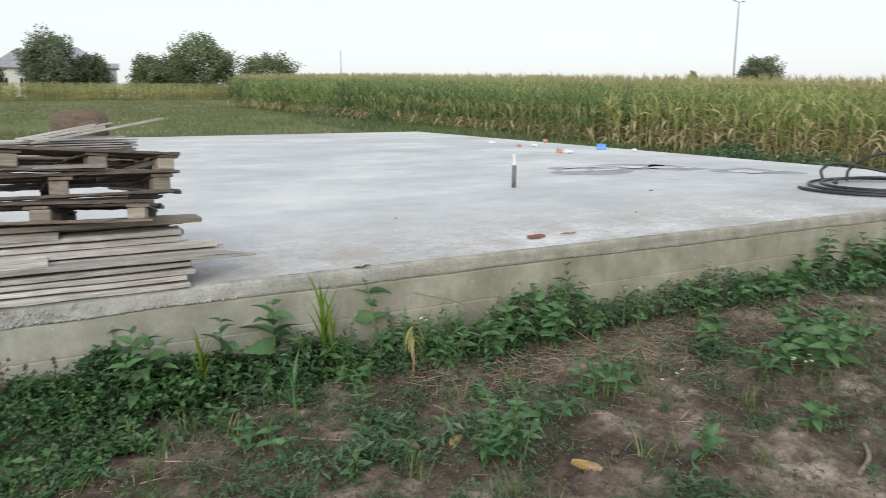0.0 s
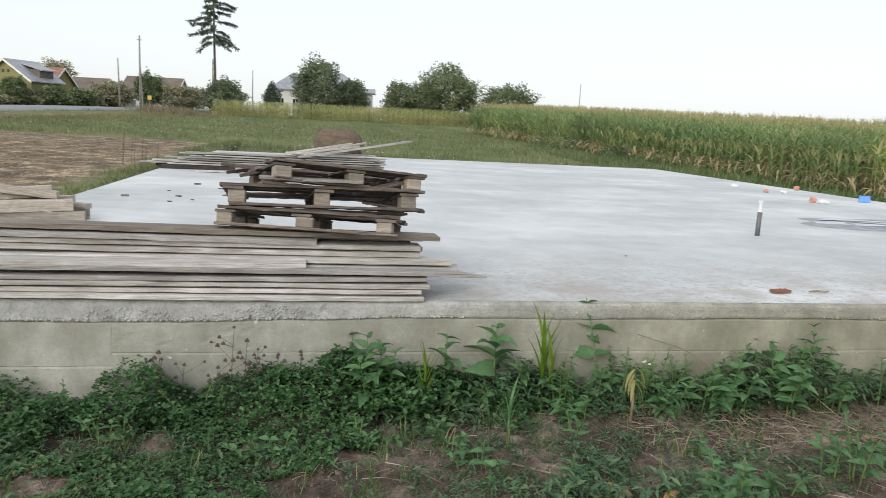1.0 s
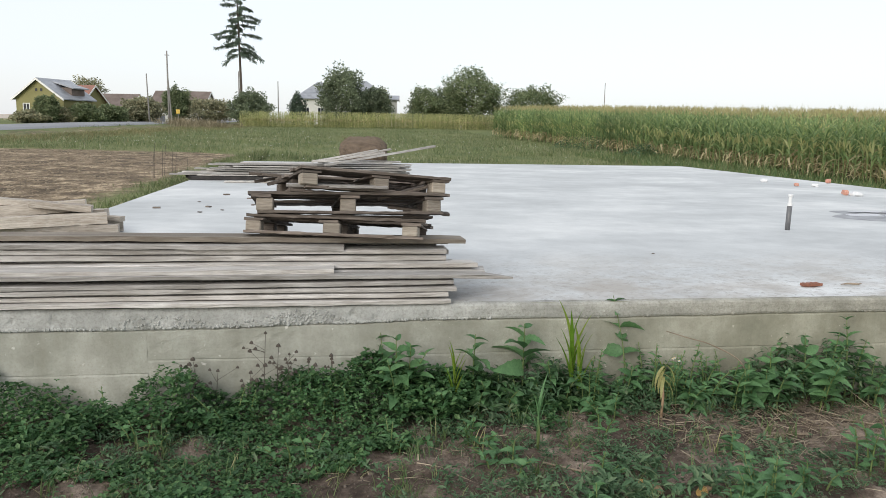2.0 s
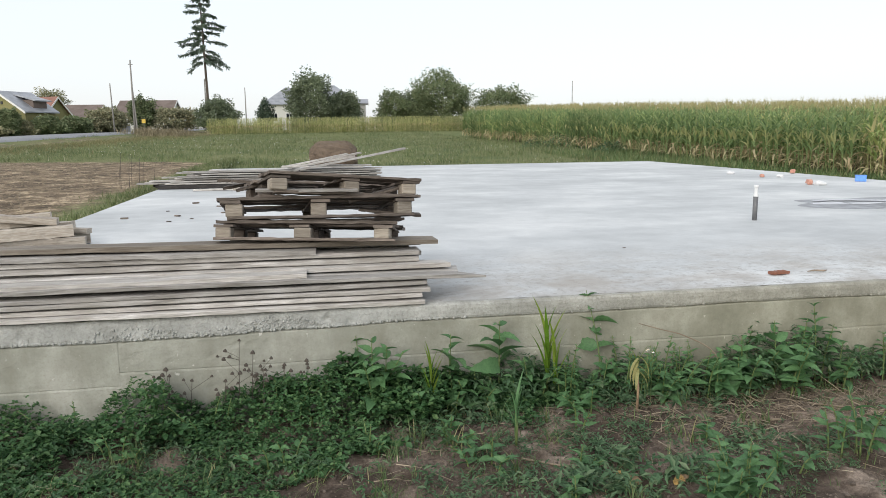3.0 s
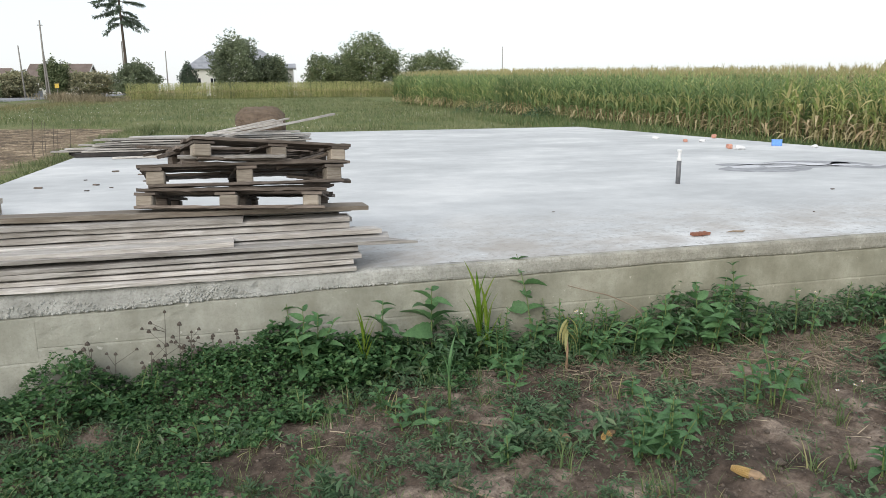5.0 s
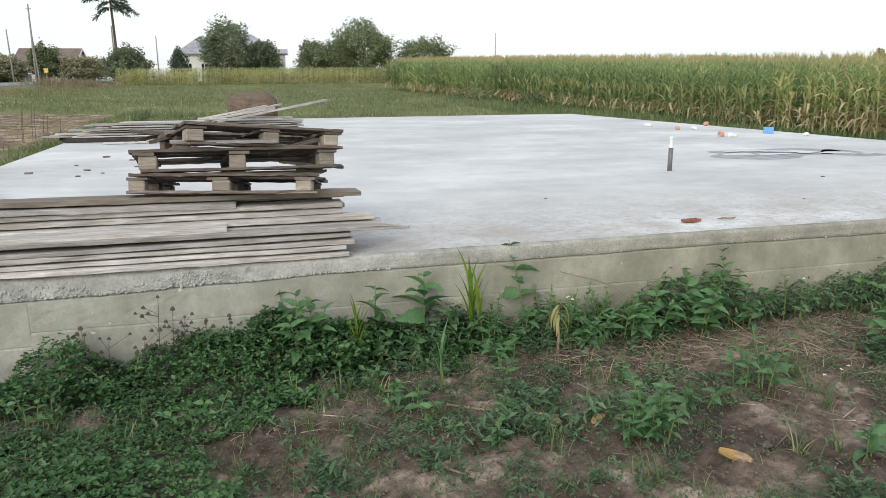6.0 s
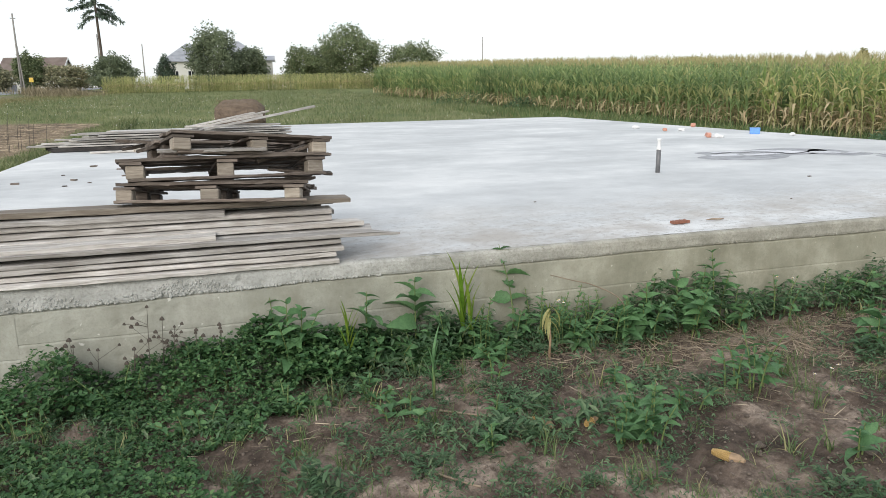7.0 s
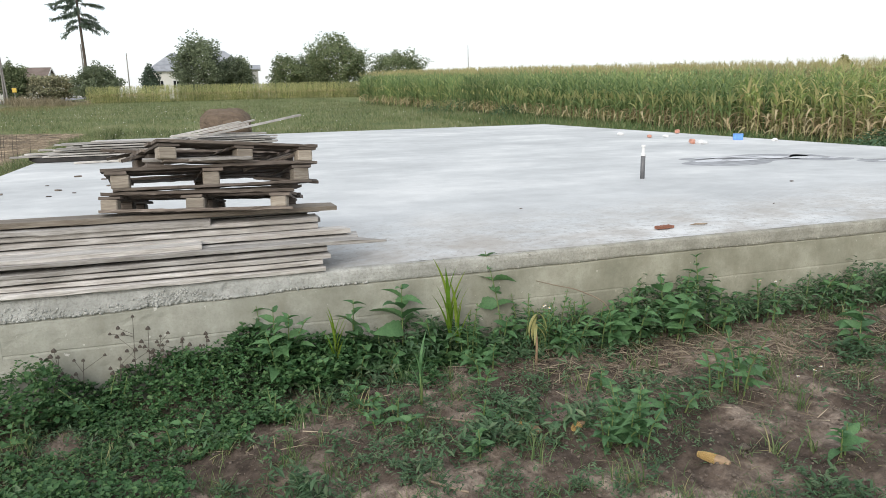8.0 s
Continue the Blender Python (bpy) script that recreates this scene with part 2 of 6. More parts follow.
def beige_along_x(m, x0, x1, tint):
    """Between x0 and x1 the colour turns to a browner, darker grey."""
    nt = m.node_tree
    bs = nt.nodes["Principled BSDF"]
    src = bs.inputs["Base Color"].links[0].from_socket
    tc = nt.nodes.new("ShaderNodeTexCoord")
    sep = nt.nodes.new("ShaderNodeSeparateXYZ")
    nt.links.new(tc.outputs["Object"], sep.inputs[0])
    r = nt.nodes.new("ShaderNodeMapRange")
    nt.links.new(sep.outputs["X"], r.inputs[0])
    r.inputs[1].default_value, r.inputs[2].default_value = x0, x1
    nt.links.new(mix(nt, r.outputs[0], src, mix(nt, 1.0, src, tint, 'MULTIPLY')), bs.inputs["Base Color"])


CONCRETE_TOP, CONCRETE_SIDE, GROUND = concrete_top_mat(), concrete_side_mat(), ground_mat()
CONCRETE_EDGE = grainy("rough_concrete_edge", (0.3, 0.308, 0.288), (0.51, 0.52, 0.5), 6.0, 0.92, bump_d=0.01, fine=60.0, c3=(0.17, 0.16, 0.135))
beige_along_x(CONCRETE_SIDE, 0.4, 3.0, (0.87, 0.845, 0.76))
beige_along_x(CONCRETE_EDGE, 0.6, 3.0, (0.8, 0.77, 0.69))
BOARD = weathered_wood("weathered_board", (0.42, 0.405, 0.382), (0.62, 0.605, 0.58), (0.2, 0.18, 0.158), 0.34)
PALLET_WOOD = weathered_wood("pallet_wood", (0.115, 0.094, 0.078), (0.25, 0.212, 0.182), (0.045, 0.034, 0.027), 0.5)
BLOCK_WOOD = weathered_wood("pallet_block_wood", (0.26, 0.23, 0.19), (0.4, 0.36, 0.3), (0.15, 0.115, 0.085), 0.4)
BEAM_WOOD = weathered_wood("beam_wood", (0.42, 0.38, 0.33), (0.6, 0.555, 0.49), (0.18, 0.14, 0.1))
BLACK_WOOD = grainy("near_black_wood", (0.02, 0.018, 0.017), (0.05, 0.045, 0.042), 8)
REDWOOD = grainy("red_brown_wood", (0.19, 0.075, 0.045), (0.28, 0.125, 0.08), 12, 0.8)
STICK = grainy("dry_stick", (0.2, 0.155, 0.11), (0.33, 0.265, 0.195), 15)
STRAW = leafy("straw", [(0, (0.17, 0.135, 0.1)), (0.5, (0.3, 0.25, 0.19)), (0.85, (0.42, 0.36, 0.28)), (1, (0.14, 0.105, 0.08))], 0.8, 0.1)
PVC = plain("grey_pvc", (0.12, 0.123, 0.128), 0.45)
WHITE_PLASTIC = plain("white_plastic", (0.66, 0.67, 0.67), 0.45, wear=0.06)
BLUE_PLASTIC = plain("blue_plastic", (0.12, 0.3, 0.75), 0.4)
RED_BRICK = grainy("red_brick", (0.46, 0.2, 0.14), (0.56, 0.29, 0.21), 14, 0.9, c3=(0.6, 0.5, 0.45))
RUBBER = plain("black_polyethylene", (0.018, 0.018, 0.02), 0.42)
WET = plain("dark_stain", (0.25, 0.258, 0.272), 0.5, wear=0.4, scale=5)
WATER = plain("chalky_residue", (0.54, 0.555, 0.58), 0.6, wear=0.15, scale=3)
STEM = plain("green_stem", (0.13, 0.18, 0.06), 0.6)
WEED_LEAF = leaf_object_mat("weed_leaf", (0.08, 0.18, 0.08), (0.14, 0.28, 0.125))
BLUE_LEAF = leaf_object_mat("bluish_weed_leaf", (0.08, 0.18, 0.085), (0.13, 0.26, 0.12))
MAIZE_LEAF = leaf_object_mat("young_maize_leaf", (0.13, 0.26, 0.03), (0.24, 0.33, 0.06), 0.45)
PALE_LEAF = leaf_object_mat("wilting_leaf", (0.32, 0.36, 0.13), (0.42, 0.4, 0.2), 0.45)
CLOVER = leafy("clover", [(0, (0.04, 0.105, 0.0427)), (0.6, (0.072, 0.163, 0.0646)), (1, (0.13, 0.231, 0.095))], 0.5, 0.3)
HERB = leafy("low_weeds", [(0, (0.06, 0.125, 0.065)), (0.6, (0.1, 0.185, 0.098)), (1, (0.17, 0.24, 0.14))], 0.55, 0.3)
GRASS = leafy("grass_blades", [(0, (0.075, 0.135, 0.05)), (0.55, (0.13, 0.2, 0.085)), (0.85, (0.2, 0.25, 0.115)), (1, (0.36, 0.32, 0.18))], 0.6, 0.3, 0.6)
MEADOW = leafy("meadow_blades", [(0, (0.1, 0.145, 0.06)), (0.5, (0.165, 0.215, 0.095)), (0.8, (0.25, 0.28, 0.145)), (1, (0.4, 0.38, 0.26))], 0.6, 0.32, 0.35)
CORN_LEAF = leafy("corn_leaf", [(0, (0.2, 0.308, 0.113)), (0.45, (0.339, 0.456, 0.176)), (0.75, (0.502, 0.566, 0.239)), (0.9, (0.678, 0.64, 0.314)), (1, (0.8, 0.702, 0.439))], 0.5, 0.48, 0.25)
CORN_GREEN = leafy("green_corn_leaf", [(0, (0.161, 0.259, 0.12)), (0.5, (0.276, 0.391, 0.18)), (0.85, (0.425, 0.517, 0.24)), (1, (0.632, 0.621, 0.348))], 0.5, 0.45, 0.25)
CORN_DRY = leafy("dry_corn_leaf", [(0, (0.259, 0.292, 0.13)), (0.3, (0.497, 0.454, 0.259)), (0.7, (0.713, 0.626, 0.443)), (1, (0.594, 0.454, 0.302))], 0.65, 0.42, 0.5)
CORN_STALK = plain("corn_stalk", (0.3, 0.32, 0.13), 0.55, wear=0.4, scale=3)
CORN_PALE = leafy("pale_corn_leaf", [(0, (0.26, 0.34, 0.13)), (0.5, (0.5, 0.53, 0.25)), (1, (0.76, 0.72, 0.45))], 0.55, 0.45, 0.3)
TASSEL = leafy("corn_tassel", [(0, (0.366, 0.351, 0.181)), (0.6, (0.501, 0.479, 0.257)), (1, (0.424, 0.362, 0.209))], 0.7, 0.35, 0.3)
COB = grainy("yellow_corn_grain", (0.4, 0.26, 0.09), (0.52, 0.37, 0.15), 25, 0.55, bump_d=0.001)
HUSK = plain("dry_husk", (0.3, 0.21, 0.13), 0.8, wear=0.35)
BURR = grainy("dry_burr", (0.06, 0.05, 0.042), (0.11, 0.092, 0.075), 30)
CLOD = grainy("soil_clod", (0.085, 0.068, 0.055), (0.19, 0.155, 0.126), 12, 0.95, bump_d=0.006, spread=0.3)
FIELD_CLOD = grainy("field_clod", (0.2, 0.16, 0.112), (0.3, 0.245, 0.17), 3, 0.95, bump_d=0.006)
PETAL = plain("white_petal", (0.8, 0.8, 0.78), 0.6, wear=0.04)
HAY = grainy("old_hay", (0.105, 0.077, 0.055), (0.19, 0.145, 0.105), 3, 0.95, (1, 3, 3), 0.03, 25)
ROAD = grainy("road_asphalt", (0.2, 0.21, 0.225), (0.27, 0.275, 0.29), 0.5, 0.85, bump_d=0.004, fine=30)
VERGE = grainy("dry_verge", (0.2, 0.155, 0.1), (0.28, 0.22, 0.14), 0.7)
BARK = grainy("bark", (0.07, 0.055, 0.042), (0.13, 0.105, 0.085), 5, 0.9, (1, 1, 0.3), 0.02, 20)
POLE_WOOD = grainy("grey_pole", (0.2, 0.19, 0.175), (0.3, 0.29, 0.27), 2, 0.9)
TREE_DARK = leafy("dark_tree_leaves", [(0, (0.165, 0.209, 0.139)), (0.6, (0.236, 0.291, 0.191)), (1, (0.319, 0.368, 0.249))], 0.6, 0.45, 0.3)
TREE_GREEN = leafy("tree_leaves", [(0, (0.155, 0.207, 0.113)), (0.6, (0.228, 0.29, 0.158)), (1, (0.342, 0.373, 0.228))], 0.6, 0.42, 0.3)
TREE_YELLOW = leafy("yellowing_leaves", [(0, (0.26, 0.28, 0.1)), (0.6, (0.36, 0.36, 0.15)), (1, (0.5, 0.42, 0.2))], 0.6, 0.4, 0.3)
NEEDLES = leafy("spruce_needles", [(0, (0.068, 0.105, 0.0816)), (0.6, (0.105, 0.153, 0.112)), (1, (0.153, 0.204, 0.145))], 0.6, 0.1, 0.4)
SHRUB_BROWN = leafy("brownish_shrub", [(0, (0.237, 0.256, 0.163)), (0.6, (0.338, 0.344, 0.225)), (1, (0.463, 0.419, 0.288))], 0.7, 0.3, 0.3)
PLASTER_YELLOW = grainy("ochre_plaster", (0.21, 0.2, 0.085), (0.28, 0.265, 0.12), 0.8, 0.9)
PLASTER_WHITE = grainy("white_plaster", (0.72, 0.71, 0.66), (0.8, 0.79, 0.75), 0.6, 0.9, c3=(0.6, 0.58, 0.52))
ROOF_TIN = plain("grey_tin_roof", (0.33, 0.345, 0.37), 0.45, 0.3, 0.2, 1.5)
ROOF_TILE = grainy("red_clay_tiles", (0.22, 0.11, 0.085), (0.3, 0.155, 0.12), 1.2, 0.85)
ROOF_OLD = grainy("old_brown_roof", (0.13, 0.1, 0.085), (0.2, 0.16, 0.14), 1.0, 0.85)
GLASS_DARK = plain("window_glass", (0.03, 0.035, 0.04), 0.1)
TRIM_WHITE = plain("white_trim", (0.75, 0.75, 0.72), 0.6, wear=0.05)
SIGN_YELLOW = plain("yellow_sign", (0.6, 0.42, 0.07), 0.5)
HILL = grainy("far_hill", (0.42, 0.36, 0.3), (0.5, 0.44, 0.37), 0.004, 1.0, bump_d=0.0, fine=0.03)

# ---- building helpers ----
S = 0.614          # height of the slab's top over the ground in front
SX0, SX1, SY1 = -2.42, 11.15, 18.3
rng = np.random.default_rng(7)


def road_x(y):
    """The middle of the road, at that distance."""
    return -23.3 + 0.085 * (y - 48)


def gz(x, y):
    """Height of the ground: level in front of the slab, rising gently away from it."""
    rise = 0.0185 * np.clip(y, 0, 115)
    far = np.clip((y - 20) / 40, 0, 1)
    bank = 0.28 * np.clip((6.2 - np.abs(x - road_x(y))) / 2.2, 0, 1) * np.clip((y - 15) / 20, 0, 1)
    return rise + bank + 0.6 * far * (0.10 * np.sin(x * 0.11 + y * 0.07) + 0.06 * np.sin(x * 0.05 - y * 0.13))


def gzf(x, y):
    return float(gz(np.float64(x), np.float64(y)))


def mesh_np(name, V, F, mats, idx=None, smooth=False):
    """A mesh from numpy arrays of vertices and triangles."""
    me = bpy.data.meshes.new(name)
    V, F = np.asarray(V, np.float32), np.asarray(F, np.int32)
    me.vertices.add(len(V))
    me.vertices.foreach_set("co", V.ravel())
    k = F.shape[1]
    me.loops.add(F.size)
    me.loops.foreach_set("vertex_index", F.ravel())
    me.polygons.add(len(F))
    me.polygons.foreach_set("loop_start", np.arange(0, F.size, k, dtype=np.int32))
    me.polygons.foreach_set("use_smooth", np.full(len(F), smooth))
    for m in (mats if isinstance(mats, (list, tuple)) else [mats]):
        me.materials.append(m)
    if idx is not None:
        me.polygons.foreach_set("material_index", np.asarray(idx, np.int32))
    me.update(calc_edges=True)
    me.validate()
    return me


def turns(yaw, pitch, roll):
    """Rotation matrices, many at once: roll about x, then pitch (x axis upward), then yaw."""
    cy, sy, cp, sp, cr, sr = np.cos(yaw), np.sin(yaw), np.cos(pitch), np.sin(pitch), np.cos(roll), np.sin(roll)
    o, z = np.ones_like(cy), np.zeros_like(cy)
    RZ = np.stack([cy, -sy, z, sy, cy, z, z, z, o], -1).reshape(-1, 3, 3)
    RY = np.stack([cp, z, -sp, z, o, z, sp, z, cp], -1).reshape(-1, 3, 3)
    RX = np.stack([o, z, z, z, cr, -sr, z, sr, cr], -1).reshape(-1, 3, 3)
    return RZ @ RY @ RX


class Soup:
    """Collects many copies of small templates into one mesh."""
    def __init__(self):
        self.V, self.F, self.I, self.n = [], [], [], 0

    def add(self, tpl, pos, yaw, pitch=0.0, roll=0.0, scale=1.0, mat=0):
        V, F = tpl
        pos = np.atleast_2d(np.asarray(pos, float))
        k = len(pos)
        full = lambda a: np.broadcast_to(np.asarray(a, float), (k,)).astype(float)
        R = turns(full(yaw), full(pitch), full(roll))
        sc = np.asarray(scale, float)
        sc = np.broadcast_to(sc[:, None] if sc.ndim == 1 else sc, (k, 3)) if sc.ndim else np.full((k, 3), sc)
        W = np.einsum('kij,kvj->kvi', R, V[None] * sc[:, None, :]) + pos[:, None]
        self.V.append(W.reshape(-1, 3))
        self.F.append((F[None] + (np.arange(k) * len(V))[:, None, None] + self.n).reshape(-1, 3))
        self.I.append(np.full(k * len(F), mat))
        self.n += k * len(V)

    def arrays(self):
        return np.concatenate(self.V), np.concatenate(self.F), np.concatenate(self.I)

    def mesh(self, name, mats, smooth=False):
        V, F, I = self.arrays()
        return mesh_np(name, V, F, mats, I, smooth)


def blade_tpl(n=5, width=0.1, profile=None, droop=0.0, fold=0.2):
    """A leaf of length 1 along x: folded along its rib, drooping towards its tip."""
    t = np.linspace(0, 1, n)
    w = width * (profile(t) if profile else np.sin(np.pi * np.clip(0.12 + 0.88 * t, 0, 1)) ** 0.8)
    ang = -droop * t
    x = np.concatenate([[0], np.cumsum(np.cos(ang[:-1]) / (n - 1))])
    z = np.concatenate([[0], np.cumsum(np.sin(ang[:-1]) / (n - 1))])
    V = np.zeros((n, 3, 3))
    V[:, 0] = np.stack([x, w / 2, z + fold * w], -1)
    V[:, 1] = np.stack([x, 0 * x, z], -1)
    V[:, 2] = np.stack([x, -w / 2, z + fold * w], -1)
    F = []
    for i in range(n - 1):
        for j in range(2):
            a, b, c, d = i * 3 + j, i * 3 + j + 1, i * 3 + j + 4, i * 3 + j + 3
            F += [(a, b, c), (a, c, d)]
    return V.reshape(-1, 3), np.array(F)


ovate = lambda t: np.sin(np.pi * np.clip(t, 0, 1) ** 0.62) ** 0.9 + 0.02
toothed = lambda t: ovate(t) * (1 - 0.13 * (np.arange(len(t)) % 2))
LEAF = blade_tpl(11, 0.47, toothed, 0.85, 0.22)
LEAF_SMALL = blade_tpl(3, 0.36, lambda t: np.array([0.35, 1.0, 0.2]), 0.6, 0.2)
LEAF_NARROW = blade_tpl(6, 0.3, ovate, 0.9, 0.2)
LEAFLET = blade_tpl(3, 0.75, lambda t: np.array([0.15, 1.0, 0.35]), 0.3, 0.15)
GBLADE = blade_tpl(4, 0.05, lambda t: 1.0 - t ** 1.5 + 0.02, 0.9, 0.2)
CARD = (np.array([[0, -0.35, 0], [1, -0.3, 0.06], [1, 0.3, -0.06], [0, 0.35, 0]], float), np.array([[0, 1, 2], [0, 2, 3]]))


def tube_arrays(points, radii, sides=8):
    P = np.asarray(points, float)
    r = np.broadcast_to(np.asarray(radii, float), (len(P),))
    T = np.gradient(P, axis=0)
    T /= np.linalg.norm(T, axis=1)[:, None] + 1e-9
    up = np.array([0.0, 0.0, 1.0]) if abs(T[0, 2]) < 0.9 else np.array([1.0, 0.0, 0.0])
    V = []
    for p, t, q in zip(P, T, r):
        u = np.cross(t, up)
        u /= np.linalg.norm(u) + 1e-9
        w = np.cross(u, t)
        a = np.linspace(0, 2 * np.pi, sides, endpoint=False)[:, None]
        V.append(p + q * (np.cos(a) * u + np.sin(a) * w))
    n, F = len(P), []
    for i in range(n - 1):
        for j in range(sides):
            a, b = i * sides + j, i * sides + (j + 1) % sides
            F += [(a, b, b + sides), (a, b + sides, a + sides)]
    V = np.concatenate(V + [P[:1], P[-1:]])
    c0, c1 = n * sides, n * sides + 1
    for j in range(sides):
        F += [(c0, (j + 1) % sides, j), (c1, (n - 1) * sides + j, (n - 1) * sides + (j + 1) % sides)]
    return V, np.array(F)


def catmull(P, n):
    P = np.asarray(P, float)
    Q = np.concatenate([[2 * P[0] - P[1]], P, [2 * P[-1] - P[-2]]])
    out = []
    for i in range(1, len(Q) - 2):
        for t in np.linspace(0, 1, n, endpoint=False):
            a, b, c, d = Q[i - 1:i + 3]
            out.append(0.5 * (2 * b + (c - a) * t + (2 * a - 5 * b + 4 * c - d) * t ** 2 + (3 * b - a - 3 * c + d) * t ** 3))
    return np.array(out + [P[-1]])


def join(*pairs):
    """Joins (V, F) pairs into one."""
    V, F, n = [], [], 0
    for v, f in pairs:
        V.append(v), F.append(f + n)
        n += len(v)
    return np.concatenate(V), np.concatenate(F)


def box_arrays(sx, sy, sz, c=0.004):
    """A box with chamfered edges, its base centred on the origin."""
    bm = bmesh.new()
    bmesh.ops.create_cube(bm, size=1, matrix=Matrix.Translation((0, 0, sz / 2)) @ Matrix.Diagonal((sx, sy, sz, 1)))
    if c:
        bmesh.ops.bevel(bm, geom=bm.edges[:], offset=c, segments=1, affect='EDGES')
    bmesh.ops.triangulate(bm, faces=bm.faces[:])
    bm.verts.ensure_lookup_table()
    V = np.array([v.co[:] for v in bm.verts])
    F = np.array([[v.index for v in f.verts] for f in bm.faces])
    bm.free()
    return V, F


def moved(pair, m):
    M = np.array(m)
    return pair[0] @ M[:3, :3].T + M[:3, 3], pair[1]


def plank_arrays(L, W, T, seed, warp=0.012, ragged=0.01, point=0.0):
    """A sawn board along x from 0 to -L, its near lower edge at the origin; slightly bowed, with worn edges."""
    r = np.random.default_rng(seed)
    n, c = 23, min(0.003, T * 0.13)
    prof = np.array([[c, 0], [W - c, 0], [W, c], [W, T - c], [W - c, T], [c, T], [0, T - c], [0, c]])
    xs = np.linspace(0, -L, n)
    ph = r.uniform(0, 6, 4)
    V = np.zeros((n, 8, 3))
    V[:, :, 0] = xs[:, None]
    bow = warp * 0.5 * np.sin(xs * 1.1 + ph[0]) + warp * 0.3 * np.sin(xs * 2.9 + ph[1])
    lift = warp * 0.22 * (1 + np.sin(xs * 1.3 + ph[2]))
    V[:, :, 1] = prof[None, :, 0] + bow[:, None] + r.normal(0, 0.0018, (n, 8))
    V[:, :, 2] = prof[None, :, 1] + lift[:, None] + r.normal(0, 0.0014, (n, 8))
    V[0, :, 0] += ragged * (prof[:, 0] / W - 0.5) * r.uniform(-1, 1) * 3
    V[0, :, 1] *= 1 - point
    V[0, :, 2] *= 1 - 0.6 * point
    F = []
    for i in range(n - 1):
        for j in range(8):
            a, b = i * 8 + j, i * 8 + (j + 1) % 8
            F += [(a, b + 8, b), (a, a + 8, b + 8)]
    for k in range(1, 7):
        F += [(0, k, k + 1), ((n - 1) * 8, (n - 1) * 8 + k + 1, (n - 1) * 8 + k)]
    return V.reshape(-1, 3), np.array(F)


def part(name, pair, material, parent, label="", smooth=False, m=None):
    me = pair if isinstance(pair, bpy.types.Mesh) else mesh_np(name, pair[0], pair[1], material, None, smooth)
    ob = new(name, me)
    if m is not None:
        ob.matrix_basis = m
    ob.parent = parent
    if label:
        tagged(ob, label)
    return ob


def thing(name, m, label, category, group="", kind=""):
    ob = new(name)
    ob.empty_display_size = 0.1
    ob.matrix_basis = m
    return tagged(ob, label, category, group, kind)


def solid(name, pair, material, m, label, category, group="", kind="", smooth=False):
    """A thing that is one mesh."""
    me = pair if isinstance(pair, bpy.types.Mesh) else mesh_np(name, pair[0], pair[1], material, None, smooth)
    ob = new(name, me)
    ob.matrix_basis = m
    return tagged(ob, label, category, group, kind)


LATTICE = np.random.default_rng(99).random((64, 64))


def soft_noise(x, y, scale, shift=0.0):
    """Smooth uneven cover, three octaves, about 0 to 1."""
    x, y = np.asarray(x, float), np.asarray(y, float)
    total, amp = 0.0, 0.0
    for o in range(3):
        u, v = x * scale * 2 ** o + shift + o * 17.3, y * scale * 2 ** o + shift * 0.7 + o * 9.1
        i, j = np.floor(u).astype(int), np.floor(v).astype(int)
        a, b = u - i, v - j
        a, b = a * a * (3 - 2 * a), b * b * (3 - 2 * b)
        g = lambda p, q: LATTICE[p % 64, q % 64]
        total = total + 0.5 ** o * ((g(i, j) * (1 - a) + g(i + 1, j) * a) * (1 - b) + (g(i, j + 1) * (1 - a) + g(i + 1, j + 1) * a) * b)
        amp += 0.5 ** o
    return np.clip((total / amp - 0.5) * 1.7 + 0.5, 0, 1)


BARE = [(1.75, -0.36, 0.22, 0.13), (2.35, -0.5, 0.35, 0.16), (4.1, -0.48, 1.1, 0.3), (3.3, -0.62, 0.8, 0.25), (3.05, -1.55, 0.5, 0.28), (1.5, -1.42, 0.3, 0.12), (0.75, -0.82, 0.3, 0.16),
        (0.4, -1.0, 0.25, 0.12), (2.55, -1.85, 0.5, 0.2), (5.6, -0.6, 1.2, 0.35), (3.9, -2.2, 0.8, 0.4), (-0.9, -0.95, 0.3, 0.12), (1.8, -1.17, 0.2, 0.1)]


def bare_soil(x, y):
    """1 in the middle of the bare patches, 0 away from them."""
    return np.maximum.reduce([np.clip(1.3 - ((x - a) / rx) ** 2 - ((y - b) / ry) ** 2, 0, 1) for a, b, rx, ry in BARE])


def relief(p, k):
    """Clods and hollows of the near ground."""
    return 0.035 * noise.noise(p * 1.7) + k * (0.03 * noise.noise(p * 5.5) + 0.026 * noise.noise(p * 12.0) + 0.016 * noise.noise(p * 25.0))


# ---- ground: one sheet to the horizon ----
def bound(y):
    """Where the tall corn begins, at that distance."""
    return 15.6 - 0.02 * y


def soil_amount(x, y):
    near = np.clip((y + 14 + 2.5 * np.sin(x * 0.4)) / 4, 0, 1) * (y < 0.3)
    field = np.clip(1 - np.abs((x + 9.1 - 0.05 * (y - 20)) / 6.3) ** 4, 0, 1) * np.clip((y - 5) / 4, 0, 1) * np.clip((30 - y - 0.2 * (x + 10)) / 3, 0, 1)
    verge = np.clip(1 - np.abs((x + 18.2 - 0.08 * (y - 48)) / 2.2) ** 2, 0, 1) * 0.5 * (y > 25)
    undercorn = np.clip((x - bound(y)) / 0.5, 0, 1) * 0.8 * (y < 61 + (x - 15) * 0.8)
    return np.maximum.reduce([near, field, verge, undercorn])


